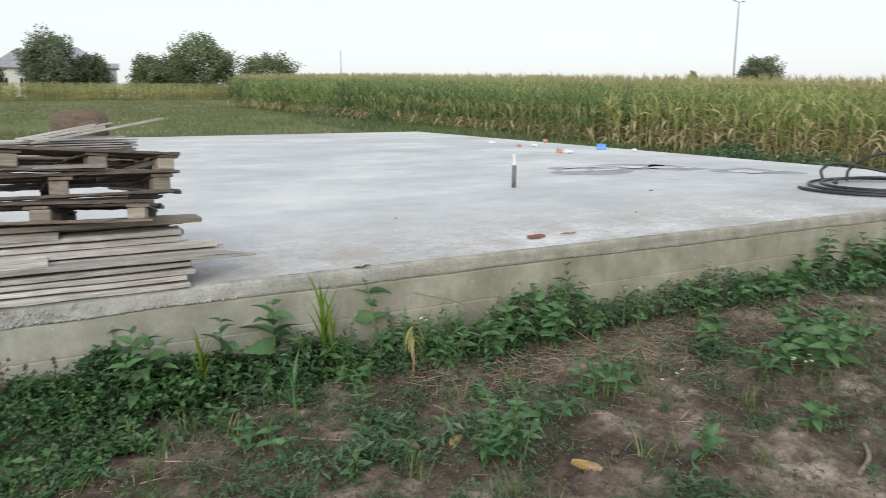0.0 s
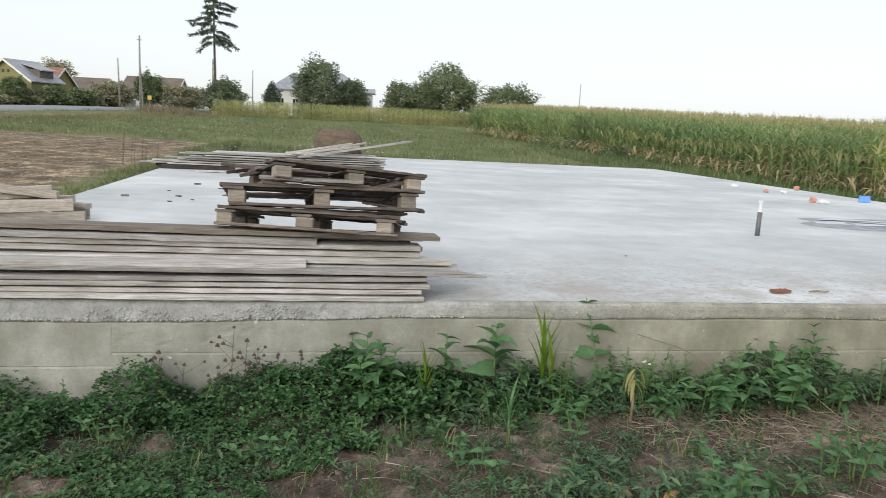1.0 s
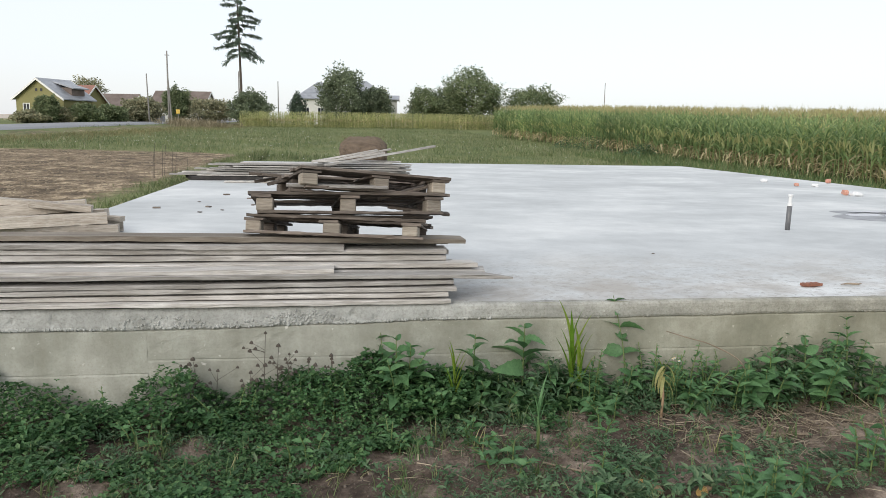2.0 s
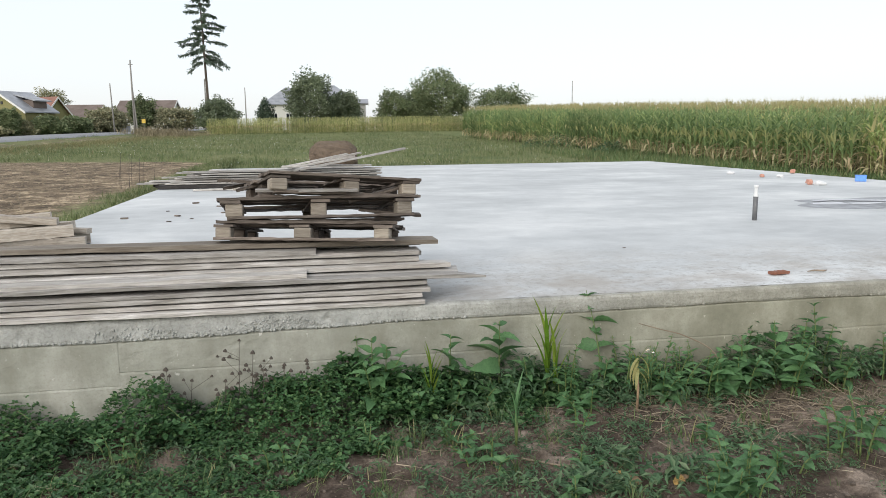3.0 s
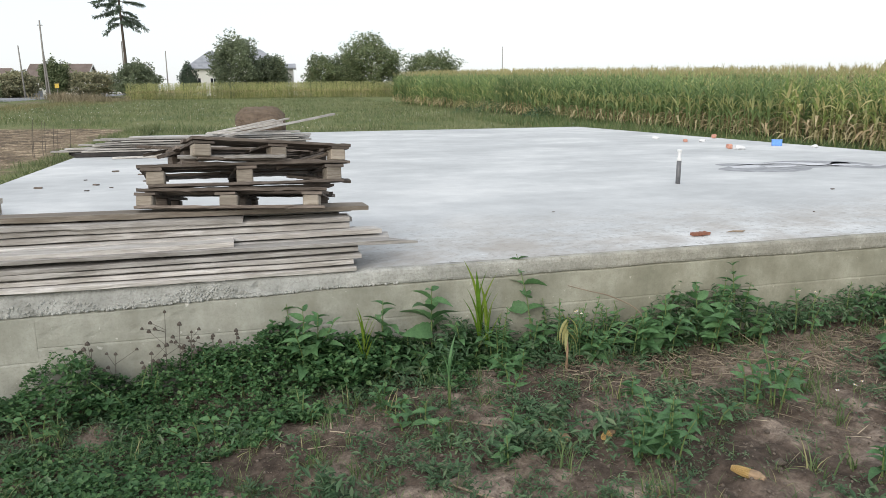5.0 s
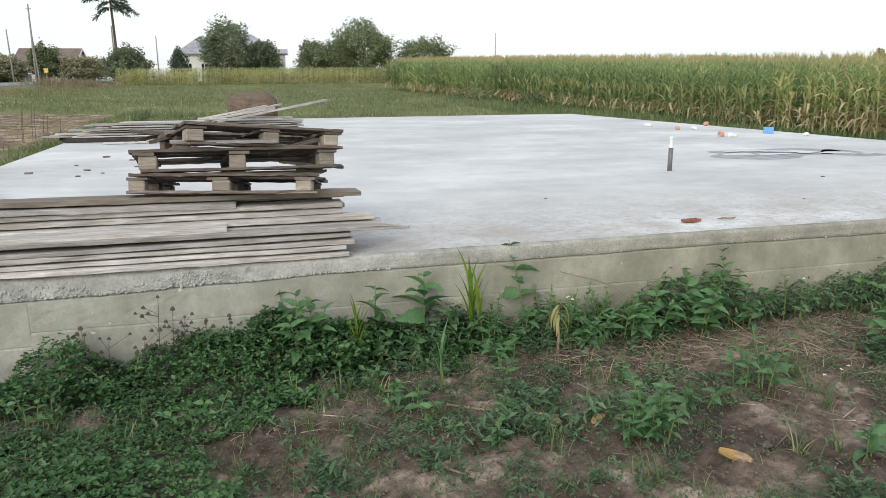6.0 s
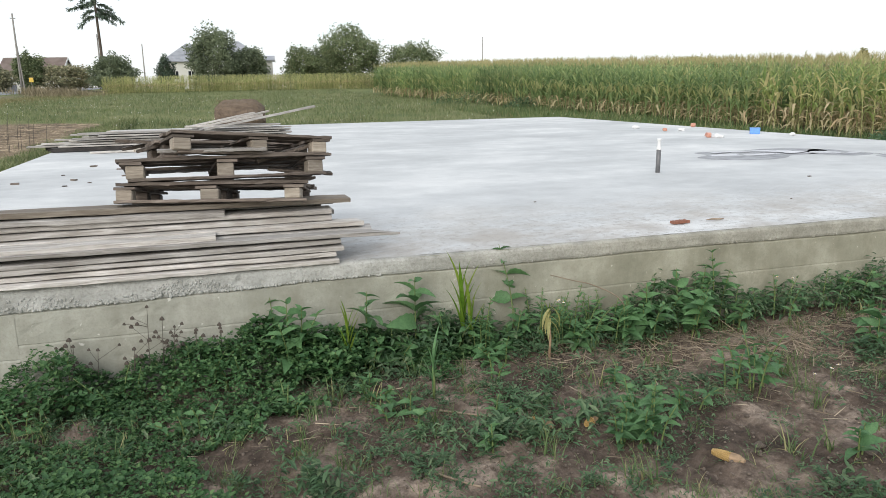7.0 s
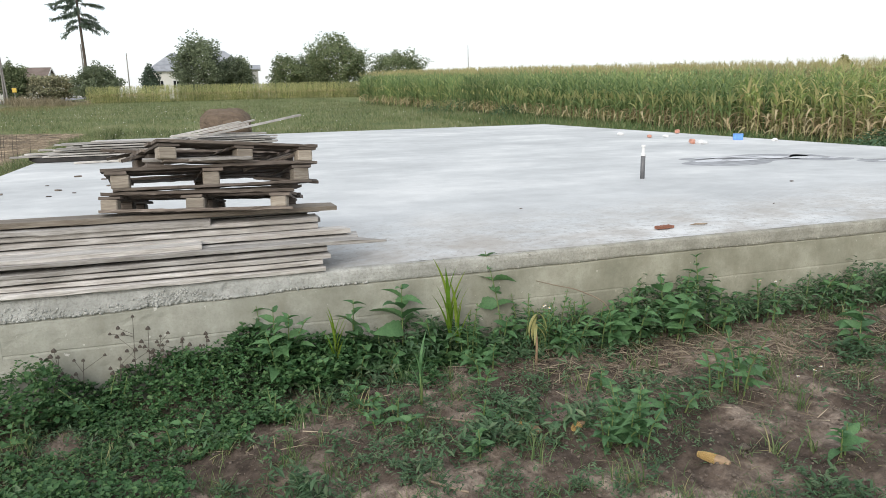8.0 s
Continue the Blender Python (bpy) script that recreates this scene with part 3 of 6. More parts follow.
def build_ground():
    fine_x = np.arange(-3.2, 8.6, 0.032)
    fine_y = np.arange(-4.6, 0.12, 0.032)
    grow = np.cumsum(0.06 * 1.045 ** np.arange(0, 190))
    grow = grow[grow < 3600]
    xs = np.concatenate([fine_x[0] - grow[::-1], fine_x, fine_x[-1] + grow])
    ys = np.concatenate([fine_y[0] - grow[::3][::-1], fine_y, fine_y[-1] + grow])
    X, Y = np.meshgrid(xs, ys, indexing='ij')
    Z = gz(X, Y)
    # clods and hollows close to the camera
    close = (np.abs(X - 2.7) < 6.2) & (Y > -5) & (Y < 0.2)
    for i, j in zip(*np.nonzero(close)):
        p = Vector((X[i, j], Y[i, j], 0))
        k = 0.35 + 0.65 * float(soil_amount(X[i, j], Y[i, j]))
        Z[i, j] += relief(p, k)
    Z = Z - 0.02 * ((X > SX0 + 0.1) & (X < SX1 - 0.1) & (Y > 0.1) & (Y < SY1 - 0.1))
    n, m = X.shape
    V = np.stack([X, Y, Z], -1).reshape(-1, 3)
    a = (np.arange(n - 1)[:, None] * m + np.arange(m - 1)[None]).ravel()
    F = np.stack([a, a + m, a + m + 1, a + 1], -1)
    me = mesh_np("ground", V, F, GROUND, None, True)
    at = me.attributes.new("soil", 'FLOAT', 'POINT')
    at.data.foreach_set("value", soil_amount(X, Y).ravel().astype(np.float32))
    return tagged(new("ground", me), "brown clay soil and short green meadow", "ground", kind="structure")


build_ground()


# ---- concrete foundation slab ----
def build_slab():
    slab = thing("slab", pose(0, 0, 0), "pale grey concrete foundation slab, rough cast edge", "foundation", kind="structure")
    nx, ny = 90, 110
    xs, ys = np.linspace(SX0, SX1, nx), np.concatenate([np.linspace(0.05, 1.5, 40), np.linspace(1.55, SY1, ny - 40)])
    X, Y = np.meshgrid(xs, ys, indexing='ij')
    Z = np.full(X.shape, S)
    a = (np.arange(nx - 1)[:, None] * ny + np.arange(ny - 1)[None]).ravel()
    top = (np.stack([X, Y, Z], -1).reshape(-1, 3), np.stack([a, a + ny, a + ny + 1, a + 1], -1))
    part("slab_top", top, CONCRETE_TOP, slab, "smooth floated top, pale and streaked", True)

    def seam_drift(x):
        """The cold joint under the top layer sinks a little towards one end."""
        return -0.027 * np.clip((1.1 - x) / 1.5, 0, 1) + 0.004 * np.sin(x * 2.3) + 0.002 * np.sin(x * 9.0)

    def course(profile, x0, x1, step, rough, seed):
        """A run of edge along x: a profile of (y, z), roughened."""
        st = np.linspace(x0, x1, int((x1 - x0) / step) + 1)
        P = np.array(profile)
        V = np.zeros((len(st), len(P), 3))
        V[:, :, 0] = st[:, None]
        V[:, :, 1:] = P[None]
        for i, x in enumerate(st):
            for j in range(len(P)):
                q = Vector((x, P[j, 1] * 1.0, seed))
                d = noise.noise(q * 3.0) * 0.5 + noise.noise(q * 11.0) * 0.35 + noise.noise(q * 34.0) * 0.35
                pit = max(0.0, noise.noise(q * 17.0 + Vector((5, 5, 5))) - 0.28)
                broken = 0.4 + 0.6 * min(1.0, max(0.0, (1.3 - x) / 1.2))
                V[i, j, 1] += rough * broken * (d * 0.5 + pit * 2.6)
                V[i, j, 2] += rough * 0.45 * (noise.noise(q * 6.0 + Vector((9, 1, 4))) + 0.6 * noise.noise(q * 20.0)) * (j > 0)
        low_w = np.clip(np.minimum((S - V[:, :, 2]) / 0.0965, (V[:, :, 2] - 0.36) / 0.15), 0, 1)
        V[:, :, 2] += seam_drift(V[:, :, 0]) * low_w
        m = len(P)
        a = (np.arange(len(st) - 1)[:, None] * m + np.arange(m - 1)[None]).ravel()
        return V.reshape(-1, 3), np.stack([a, a + m, a + m + 1, a + 1], -1)

    cap = [(0.051, S), (0.024, S - 0.001), (0.01, S - 0.005), (0.001, S - 0.016)] + [(-0.002, z) for z in np.linspace(S - 0.034, 0.535, 7)] + [(0.002, 0.522), (0.009, 0.5175), (0.03, 0.515)]
    part("top_course", course(cap[::-1], SX0, SX1, 0.016, 0.009, 2.0), CONCRETE_EDGE, slab, "crumbling rough edge of the poured top layer")
    # gravel showing in the broken lower half of the top course
    bm = bmesh.new()
    bmesh.ops.create_icosphere(bm, subdivisions=1, radius=1.0)
    PV = np.array([v.co[:] for v in bm.verts])
    PF = np.array([[v.index for v in f.verts] for f in bm.faces])
    bm.free()
    n = 9500
    px = np.concatenate([rng.uniform(SX0, 1.6, n * 3 // 5), rng.uniform(1.6, 7.5, n - n * 3 // 5)])
    lump = np.sin(px * 5.3) * np.sin(px * 2.1 + 1.0) + rng.normal(0, 0.5, n)
    px = px[(lump > -0.1) & (rng.random(n) < np.clip(0.08 + (1.25 - px) * 1.1, 0.06, 1))]
    zone = np.clip(np.sin(px * 2.6 + 2.2) + 0.6 * np.sin(px * 6.1), 0.1, 1)
    pz = 0.521 + seam_drift(px) * 0.9 + 0.082 * zone * rng.random(len(px)) ** 1.3
    g = Soup()
    for k in range(3):
        i = np.arange(len(px)) % 3 == k
        g.add((PV * (0.75 + 0.5 * rng.random((len(PV), 1))), PF), np.c_[px, np.full(len(px), 0.001), pz][i], rng.uniform(0, 6, i.sum()), rng.uniform(0, 6, i.sum()), 0, 0.003 + 0.009 * rng.random(i.sum()) ** 2)
    tagged(part("gravel", g.mesh("gravel", [CONCRETE_EDGE]), None, slab), "gravel grains in broken concrete", kind="stuff")
    joints = [SX0, -0.71, SX1]
    for i, (a, b) in enumerate(zip(joints, joints[1:])):
        seam = 0.312 if i else 0.235
        low = [(0.03, 0.5135), (0.008, 0.5125), (0.0, 0.506)] + [(0.0, z) for z in np.linspace(0.48, seam + 0.013, 6)] + [(0.0, seam + 0.003), (0.004, seam), (0.0, seam - 0.003)] + [(-0.003, z) for z in np.linspace(seam - 0.012, -0.25, 12)]
        me = course(low[::-1], a + 0.0008, b - 0.0008, 0.045, 0.006, 5.0 + i)
        part("formed_panel", me, CONCRETE_SIDE, slab, "board-marked cast concrete face")
    core, F = box_arrays(SX1 - SX0 - 0.01, SY1 - 0.06, S + 0.296, 0.0)
    part("core", (core + np.array([(SX0 + SX1) / 2, SY1 / 2 - 0.016, -0.3]), F), CONCRETE_SIDE, slab)
    return slab


build_slab()

# ---- boards stacked along the slab's front edge ----
def board(xr, y, z, L, W, T, yaw=0.0, tilt=0.0, seed=0, mat=None, label="", group="stack of boards", name="board", roll=0.0, point=0.0):
    me = mesh_np(name, *plank_arrays(L, W, T, seed, point=point), mat or BOARD)
    return solid(name, me, None, pose(xr, y, z, roll, tilt, yaw),
                 label or "long weathered grey-brown sawn board in a stack", "board", group)


def front_stack():
    k = 100
    # low front tier: thin boards, one on another
    tier = [(1.00, -0.012, 3.4, 0.5), (1.00, 0.012, 3.5, 0.2), (1.04, 0.018, 3.3, 0.7), (1.04, 0.035, 3.6, 0.9)]
    z = S + 0.004
    for xr, y, L, yaw in tier:
        for row in range(4):
            k += 1
            board(xr - (0.03 * ((row * 7 + k) % 3) if row else 0), y + row * 0.205, z, L, 0.195, 0.024, yaw, 0, k)
        z += 0.0335
    # boards that stick out past the others
    board(1.37, 0.03, z, 3.9, 0.12, 0.024, 0.6, 0.3, 131, label="long weathered board with a pointed broken end, in a stack", point=0.75)
    board(1.25, 0.17, z, 3.7, 0.16, 0.026, 0.0, 0, 132)
    board(1.10, 0.345, z, 3.5, 0.19, 0.03, 0.3, 0, 133)
    board(1.05, 0.55, z, 3.5, 0.2, 0.03, -0.2, 0, 134)
    board(1.02, 0.76, z, 3.5, 0.2, 0.03, 0.2, 0, 135)
    z1 = z + 0.0345
    board(0.33, 0.06, z1 - 0.004, 3.0, 0.15, 0.026, 0.7, 0.2, 136, label="weathered board with an end sawn askew, in a stack")
    board(1.19, 0.215, z1, 3.6, 0.13, 0.028, 0.25, 0.0, 137)
    board(1.02, 0.36, z1, 3.5, 0.17, 0.03, 0.3, 0, 138)
    board(1.00, 0.55, z1, 3.5, 0.2, 0.03, 0.0, 0, 139)
    board(1.00, 0.76, z1, 3.5, 0.2, 0.03, 0.1, 0, 140)
    # high rear tier
    z2 = z1 + 0.0345
    board(1.03, 0.285, z2, 3.6, 0.2, 0.03, 0.5, 0.25, 141)
    board(1.06, 0.50, z2, 3.6, 0.2, 0.03, 0.0, 0, 142)
    board(1.00, 0.72, z2, 3.5, 0.2, 0.03, -0.2, 0, 143)
    z3 = z2 + 0.0345
    board(1.02, 0.30, z3, 3.5, 0.14, 0.028, 0.3, 0.3, 144)
    board(0.99, 0.46, z3, 3.4, 0.2, 0.03, -0.1, 0, 145)
    z4 = z3 + 0.034
    board(0.39, 0.27, z4, 3.2, 0.19, 0.028, 0.2, 0.35, 147, label="weathered board with a squarely cut end, on a stack")
    board(1.14, 0.33, z4 + 0.03, 3.3, 0.17, 0.03, 0.6, 0.5, 148, BLOCK_WOOD, "brown weathered board under the lowest pallet")
    board(1.05, 0.47, z4 - 0.002, 3.2, 0.12, 0.03, 0.5, 0.6, 149)
    return z4 + 0.03


STACK_TOP = front_stack()


def pallet(m, label, seed, L=1.2, bh=0.079, missing=(), lost_blocks=()):
    """A pallet with its front lower corner at the origin: bottom boards, blocks, cross boards and deck boards, worn and uneven."""
    r = np.random.default_rng(seed)
    p = thing("pallet", m, label, "pallet", "stack of pallets")
    bt = 0.017
    for i, y in enumerate((0.05, 0.4, 0.75)):
        part("bottom_board", moved(plank_arrays(L * r.uniform(0.98, 1.03), 0.1 if i != 1 else 0.14, bt, seed * 50 + i, 0.01), pose(L * 1.01, y - (0.05 if i != 1 else 0.07), 0, 0, 0, r.normal(0, 0.5))), PALLET_WOOD, p)
        for j, x in enumerate((0.05, L / 2, L - 0.05)):
            if (i, j) in lost_blocks:
                continue
            w = 0.1 if j != 1 else 0.11
            b = moved(box_arrays(w * r.uniform(0.88, 1.05), (0.1 if i != 1 else 0.14) * r.uniform(0.9, 1.05), bh, 0.006), pose(x + r.normal(0, 0.008), y + r.normal(0, 0.006), bt + 0.0005, 0, 0, r.uniform(-7, 7)))
            part("block", b, BLOCK_WOOD if i == 0 else PALLET_WOOD, p)
    z = bt + bh + 0.001
    for j, x in enumerate((0.0, L / 2 - 0.06, L - 0.12)):
        part("cross_board", moved(plank_arrays(0.8, 0.12, 0.016, seed * 50 + 10 + j, 0.006), pose(x + 0.12, 0.8, z, 0, 0, 90 + r.normal(0, 1.2))), PALLET_WOOD, p)
    z += 0.0175
    for i, (y, w) in enumerate(((0.0, 0.145), (0.185, 0.1), (0.33, 0.14), (0.51, 0.1), (0.655, 0.145))):
        if i in missing:
            continue
        over = r.uniform(0.0, 0.045)
        part("deck_board", moved(plank_arrays(L + over + r.uniform(-0.01, 0.04), w * r.uniform(0.9, 1.0), 0.018, seed * 50 + 20 + i, 0.018, 0.02), pose(L + over, y + 0.004, z, r.normal(0, 0.8), r.normal(0, 0.5), r.normal(0, 0.8))), PALLET_WOOD, p)
    return p


pallet(pose(-0.22, 0.36, STACK_TOP + 0.066, -10.0, 1.0, -10), "worn brown wooden pallet with pale blocks, lowest of three", 1, 1.07, 0.064)
pallet(pose(-0.15, 0.37, STACK_TOP + 0.186, -10.5, 1.0, 4), "worn brown wooden pallet with split blocks, between two others", 2, 1.15, 0.08)
pallet(pose(0.14, 0.33, STACK_TOP + 0.35, -9.5, 4.6, 16), "dark worn wooden pallet laid askew on two others", 3, 0.96, 0.07, (), ((2, 1),))
for bx, by, bz, L, yaw, tilt in ((0.30, 0.80, 0.425, 0.42, 2, -15), (0.24, 0.98, 0.39, 0.46, -4, -9), (0.10, 0.92, 0.35, 0.34, 6, 5), (1.02, 0.66, 0.335, 0.42, 8, -13)):
    board(bx, by, STACK_TOP + bz, L, 0.1, 0.02, yaw, tilt, int(by * 100), PALLET_WOOD, "broken dark pallet board sticking out sideways", "broken pallet boards")
board(0.66, 0.42, STACK_TOP + 0.327, 0.62, 0.1, 0.016, 4, 1.5, 77, BOARD, "pale thin board lying across a pallet", "broken pallet boards")
board(1.06, 0.52, STACK_TOP + 0.147, 0.4, 0.09, 0.018, -9, 6, 78, PALLET_WOOD, "splintered dark board hanging out of a pallet", "broken pallet boards")


# ---- short beams near the slab's far side edge ----
def beams():
    rows = [(-1.56, 2.85, 0, 1.05, 0.1, 0.09, 3), (-1.72, 2.98, 0, 1.0, 0.1, 0.1, -4), (-1.60, 3.14, 0, 1.1, 0.12, 0.1, 6), (-1.95, 3.3, 0, 0.7, 0.1, 0.1, 2),
            (-1.66, 2.88, 0.1, 1.0, 0.1, 0.1, 5), (-1.58, 3.03, 0.102, 1.15, 0.08, 0.045, -6), (-1.75, 3.16, 0.102, 1.0, 0.12, 0.1, 3),
            (-1.82, 2.93, 0.204, 0.95, 0.12, 0.06, -3), (-1.9, 3.1, 0.206, 0.95, 0.1, 0.1, 4)]
    for i, (x, y, z, L, W, T, yaw) in enumerate(rows):
        board(x - 0.09, y, S + 0.004 + z * 0.97, L, W, T, yaw * 2.2 + (i * 37 % 11 - 5), (0, 0, 0, 0, -2, 3, -3, 4, -4, 5)[i], 300 + i, BEAM_WOOD, "short weathered squared beam in a loose heap on concrete", "heap of short beams", "beam")


beams()


# ---- stack of boards at the far side of the slab ----
def far_stack():
    r = np.random.default_rng(5)
    # near-black sleepers run lengthwise below the lowest boards
    for i in range(3):
        board(1.2 - i * 0.1, 10.16 + i * 0.28, S + 0.004, 3.6, 0.14, 0.065, r.uniform(-1, 1), 0, 400 + i, BLACK_WOOD, "dark tarred sleeper under a stack of boards", "far stack of boards", "sleeper")
    z = S + 0.08
    for layer in range(6):
        for row in range(4):
            xr = 1.65 + r.uniform(-0.3, 0.15)
            board(xr, 10.2 + row * 0.2 + r.uniform(-0.04, 0.03), z, r.uniform(3.5, 4.2) - layer * 0.12, 0.185, 0.024, r.uniform(-0.8, 0.8), 0, 410 + layer * 4 + row,
                  BOARD, "weathered pale board in a low stack on concrete", "far stack of boards")
        z += 0.042
    board(1.36, 10.35, z + 0.27, 1.35, 0.15, 0.03, 8, -11.5, 450, BOARD, "pale board lying aslant on a stack", "far stack of boards")
    board(1.24, 10.2, z + 0.2, 1.3, 0.14, 0.03, 4, -8.5, 456, BOARD, "pale board lying aslant on a stack", "far stack of boards")
    board(1.1, 10.5, z + 0.24, 1.3, 0.13, 0.03, 11, -10, 457, BOARD, "pale board lying aslant on a stack", "far stack of boards")
    board(2.19, 10.05, z + 0.345, 2.15, 0.15, 0.035, 5, -10.3, 451, BOARD, "pale board propped aslant, its end in the air", "far stack of boards")
    board(1.35, 10.15, z + 0.01, 1.5, 0.15, 0.03, 3, 1.0, 452, BOARD, "pale board lying on a stack", "far stack of boards")
    board(1.55, 10.42, z + 0.015, 1.6, 0.18, 0.03, -4, 0.5, 453, BOARD, "pale board lying on a stack", "far stack of boards")
    board(-0.4, 9.6, S + 0.003, 1.3, 0.12, 0.03, 4, 0, 454, BOARD, "pale board lying flat on concrete")
    solid("offcut", mesh_np("offcut", *box_arrays(0.1, 0.14, 0.1, 0.005), BEAM_WOOD), None, pose(-0.95, 9.55, S + 0.001, 0, 0, 20), "small block of wood on concrete", "offcut")


far_stack()


# ---- scraps on the slab ----
def scraps():
    r = np.random.default_rng(11)
    for i, (x, y, s) in enumerate([(-1.86, 5.21, 0.1), (-1.27, 5.35, 0.09), (-1.3, 7.07, 0.1), (-1.27, 4.76, 0.06), (-0.75, 5.6, 0.07), (-0.6, 5.0, 0.05), (-1.05, 5.0, 0.05), (-0.9, 6.5, 0.08), (-0.35, 5.9, 0.06), (-1.5, 6.0, 0.05), (6.4, 2.2, 0.05), (5.1, 1.0, 0.03), (3.0, 1.7, 0.03)]):
        s *= 0.6
        V, F = box_arrays(s * 1.4, s * 0.8, s * 0.3, 0.002)
        V = V + r.normal(0, s * 0.05, V.shape) * [1, 1, 0.3]
        V[:, 2] -= V[:, 2].min()
        solid("wood_chip", (V, F), [PALLET_WOOD, PALLET_WOOD, CLOD][i % 3], pose(x, y, S + 0.0005, 0, 0, r.uniform(0, 180)), "small dark scrap of wood on concrete", "scrap", "scraps on the slab")
    # half-rotten piece of wood with a stick
    V, F = plank_arrays(0.13, 0.05, 0.02, 901, 0.01)
    solid("wood_block", (V, F), REDWOOD, pose(3.60, 0.33, S + 0.002, 0, 0, 5), "short red-brown piece of wood on concrete", "wood")
    solid("stick", tube_arrays([(0, 0, 0.009), (0.06, 0.008, 0.012), (0.13, 0.0, 0.009), (0.17, 0.02, 0.008)], [0.003, 0.007, 0.007, 0.003], 6), STICK, pose(3.77, 0.36, S + 0.001), "short brown splinter of wood on concrete", "stick")
    # drain pipe standing up through the slab
    pipe = thing("drain_pipe", pose(5.19, 3.2, S, 0, 0.6, 0), "grey plastic drain pipe standing up from the slab", "pipe")
    part("pipe", tube_arrays([(0, 0, -0.05), (0, 0, 0.27)], 0.026, 20), PVC, pipe, smooth=True)
    part("collar", join(tube_arrays([(0, 0, 0.262), (0, 0, 0.29)], 0.028, 20), tube_arrays([(0, 0, 0.29), (0, 0, 0.36)], 0.019, 20)), WHITE_PLASTIC, pipe, "white plastic neck")
    part("cap", tube_arrays([(0, 0, 0.36), (0, 0, 0.366), (0, 0, 0.382), (0, 0, 0.388)], [0.024, 0.028, 0.028, 0.024], 20), WHITE_PLASTIC, pipe, "flat white cap")
    # odds and ends along the far side
    def rubble(name, mat, x, y, sx, sy, sz, label, cat, seed):
        q = np.random.default_rng(seed)
        V, F = box_arrays(sx, sy, sz, min(sx, sy, sz) * 0.2)
        V = V + q.normal(0, min(sx, sy, sz) * 0.06, V.shape)
        V[:, 2] -= V[:, 2].min()
        return solid(name, (V, F), mat, pose(x, y, S + 0.001, 0, 0, q.uniform(0, 180)), label, cat)

    def crumple(x, y, s, seed):
        q = np.random.default_rng(seed)
        bm = bmesh.new()
        bmesh.ops.create_icosphere(bm, subdivisions=2, radius=s)
        for v in bm.verts:
            v.co *= 0.75 + 0.5 * q.random()
            v.co.z = max(v.co.z * 0.55 + s * 0.3, 0)
        V = np.array([v.co[:] for v in bm.verts])
        F = np.array([[v.index for v in f.verts] for f in bm.faces])
        bm.free()
        solid("plastic_bag", (V, F), WHITE_PLASTIC, pose(x, y, S + 0.001), "crumpled white plastic bag on concrete", "bag", "white litter")

    crumple(9.66, 11.05, 0.085, 3)
    crumple(9.95, 9.7, 0.075, 4)
    crumple(9.26, 7.55, 0.1, 5)
    crumple(10.8, 7.4, 0.065, 6)
    rubble("brick", RED_BRICK, 9.62, 9.82, 0.13, 0.08, 0.06, "broken red brick on concrete", "brick", 3)
    rubble("brick", RED_BRICK, 10.98, 10.75, 0.1, 0.08, 0.09, "orange-red brick standing on concrete", "brick", 4)
    rubble("brick", RED_BRICK, 9.18, 7.72, 0.15, 0.09, 0.09, "red brick beside a white bag", "brick", 5)
    # blue crate
    crate = thing("crate", pose(10.55, 8.13, S + 0.001, 0, 0, -35) @ Matrix.Scale(0.7, 4), "small bright blue plastic crate on concrete", "crate")
    for nm, sx, sy, x, y in (("side", 0.26, 0.012, 0, -0.1), ("side", 0.26, 0.012, 0, 0.1), ("end", 0.012, 0.188, -0.124, 0), ("end", 0.012, 0.188, 0.124, 0)):
        part(nm, moved(box_arrays(sx, sy, 0.15, 0.003), pose(x, y, 0.008)), BLUE_PLASTIC, crate)
    part("bottom", box_arrays(0.26, 0.2, 0.008, 0.002), BLUE_PLASTIC, crate)
    part("lid", moved(box_arrays(0.28, 0.22, 0.012, 0.004), pose(0, 0, 0.158)), BLUE_PLASTIC, crate)


scraps()


# ---- puddles and hose ----
def outline(cx, cy, rx, ry, seed, amp, n=72):
    q = np.random.default_rng(seed)
    a = np.linspace(0, 2 * np.pi, n, endpoint=False)
    k = 1 + sum(amp / (i + 1) * np.sin((i + 2) * a + q.uniform(0, 6)) for i in range(5))
    return np.stack([cx + rx * k * np.cos(a), cy + ry * k * np.sin(a)], -1)


def sheet(P, z, t=0.002):
    n = len(P)
    c = P.mean(0)
    V = np.concatenate([np.c_[P, np.full(n, z)], np.c_[c + (P - c) * 0.985, np.full(n, z + t)], [[*c, z + t]]])
    i = np.arange(n)
    j = (i + 1) % n
    F = np.concatenate([np.stack([i, j, j + n], -1), np.stack([i, j + n, i + n], -1), np.stack([i + n, j + n, np.full(n, 2 * n)], -1)])
    return V, F


def stain(cx, cy, rx, ry, seed, spots):
    """The dried outline of a puddle: dark rims round pale residue."""
    p = thing("stain", pose(cx, cy, S), "dried puddle stain on concrete, pale with dark rims", "stain", "puddle stains")
    z = 0.001
    part("dark_rim", sheet(outline(0, 0, rx, ry, seed, 0.24), z, 0.0008), WET, p, "dark damp rim")
    for k, (x, y, a, b, dark) in enumerate(spots):
        z += 0.0022
        part("dark_spot" if dark else "pale_residue", sheet(outline(x, y, a, b, seed + 10 + k, 0.24), z, 0.0008), WET if dark else WATER, p, "dark damp spot" if dark else "pale chalky residue")


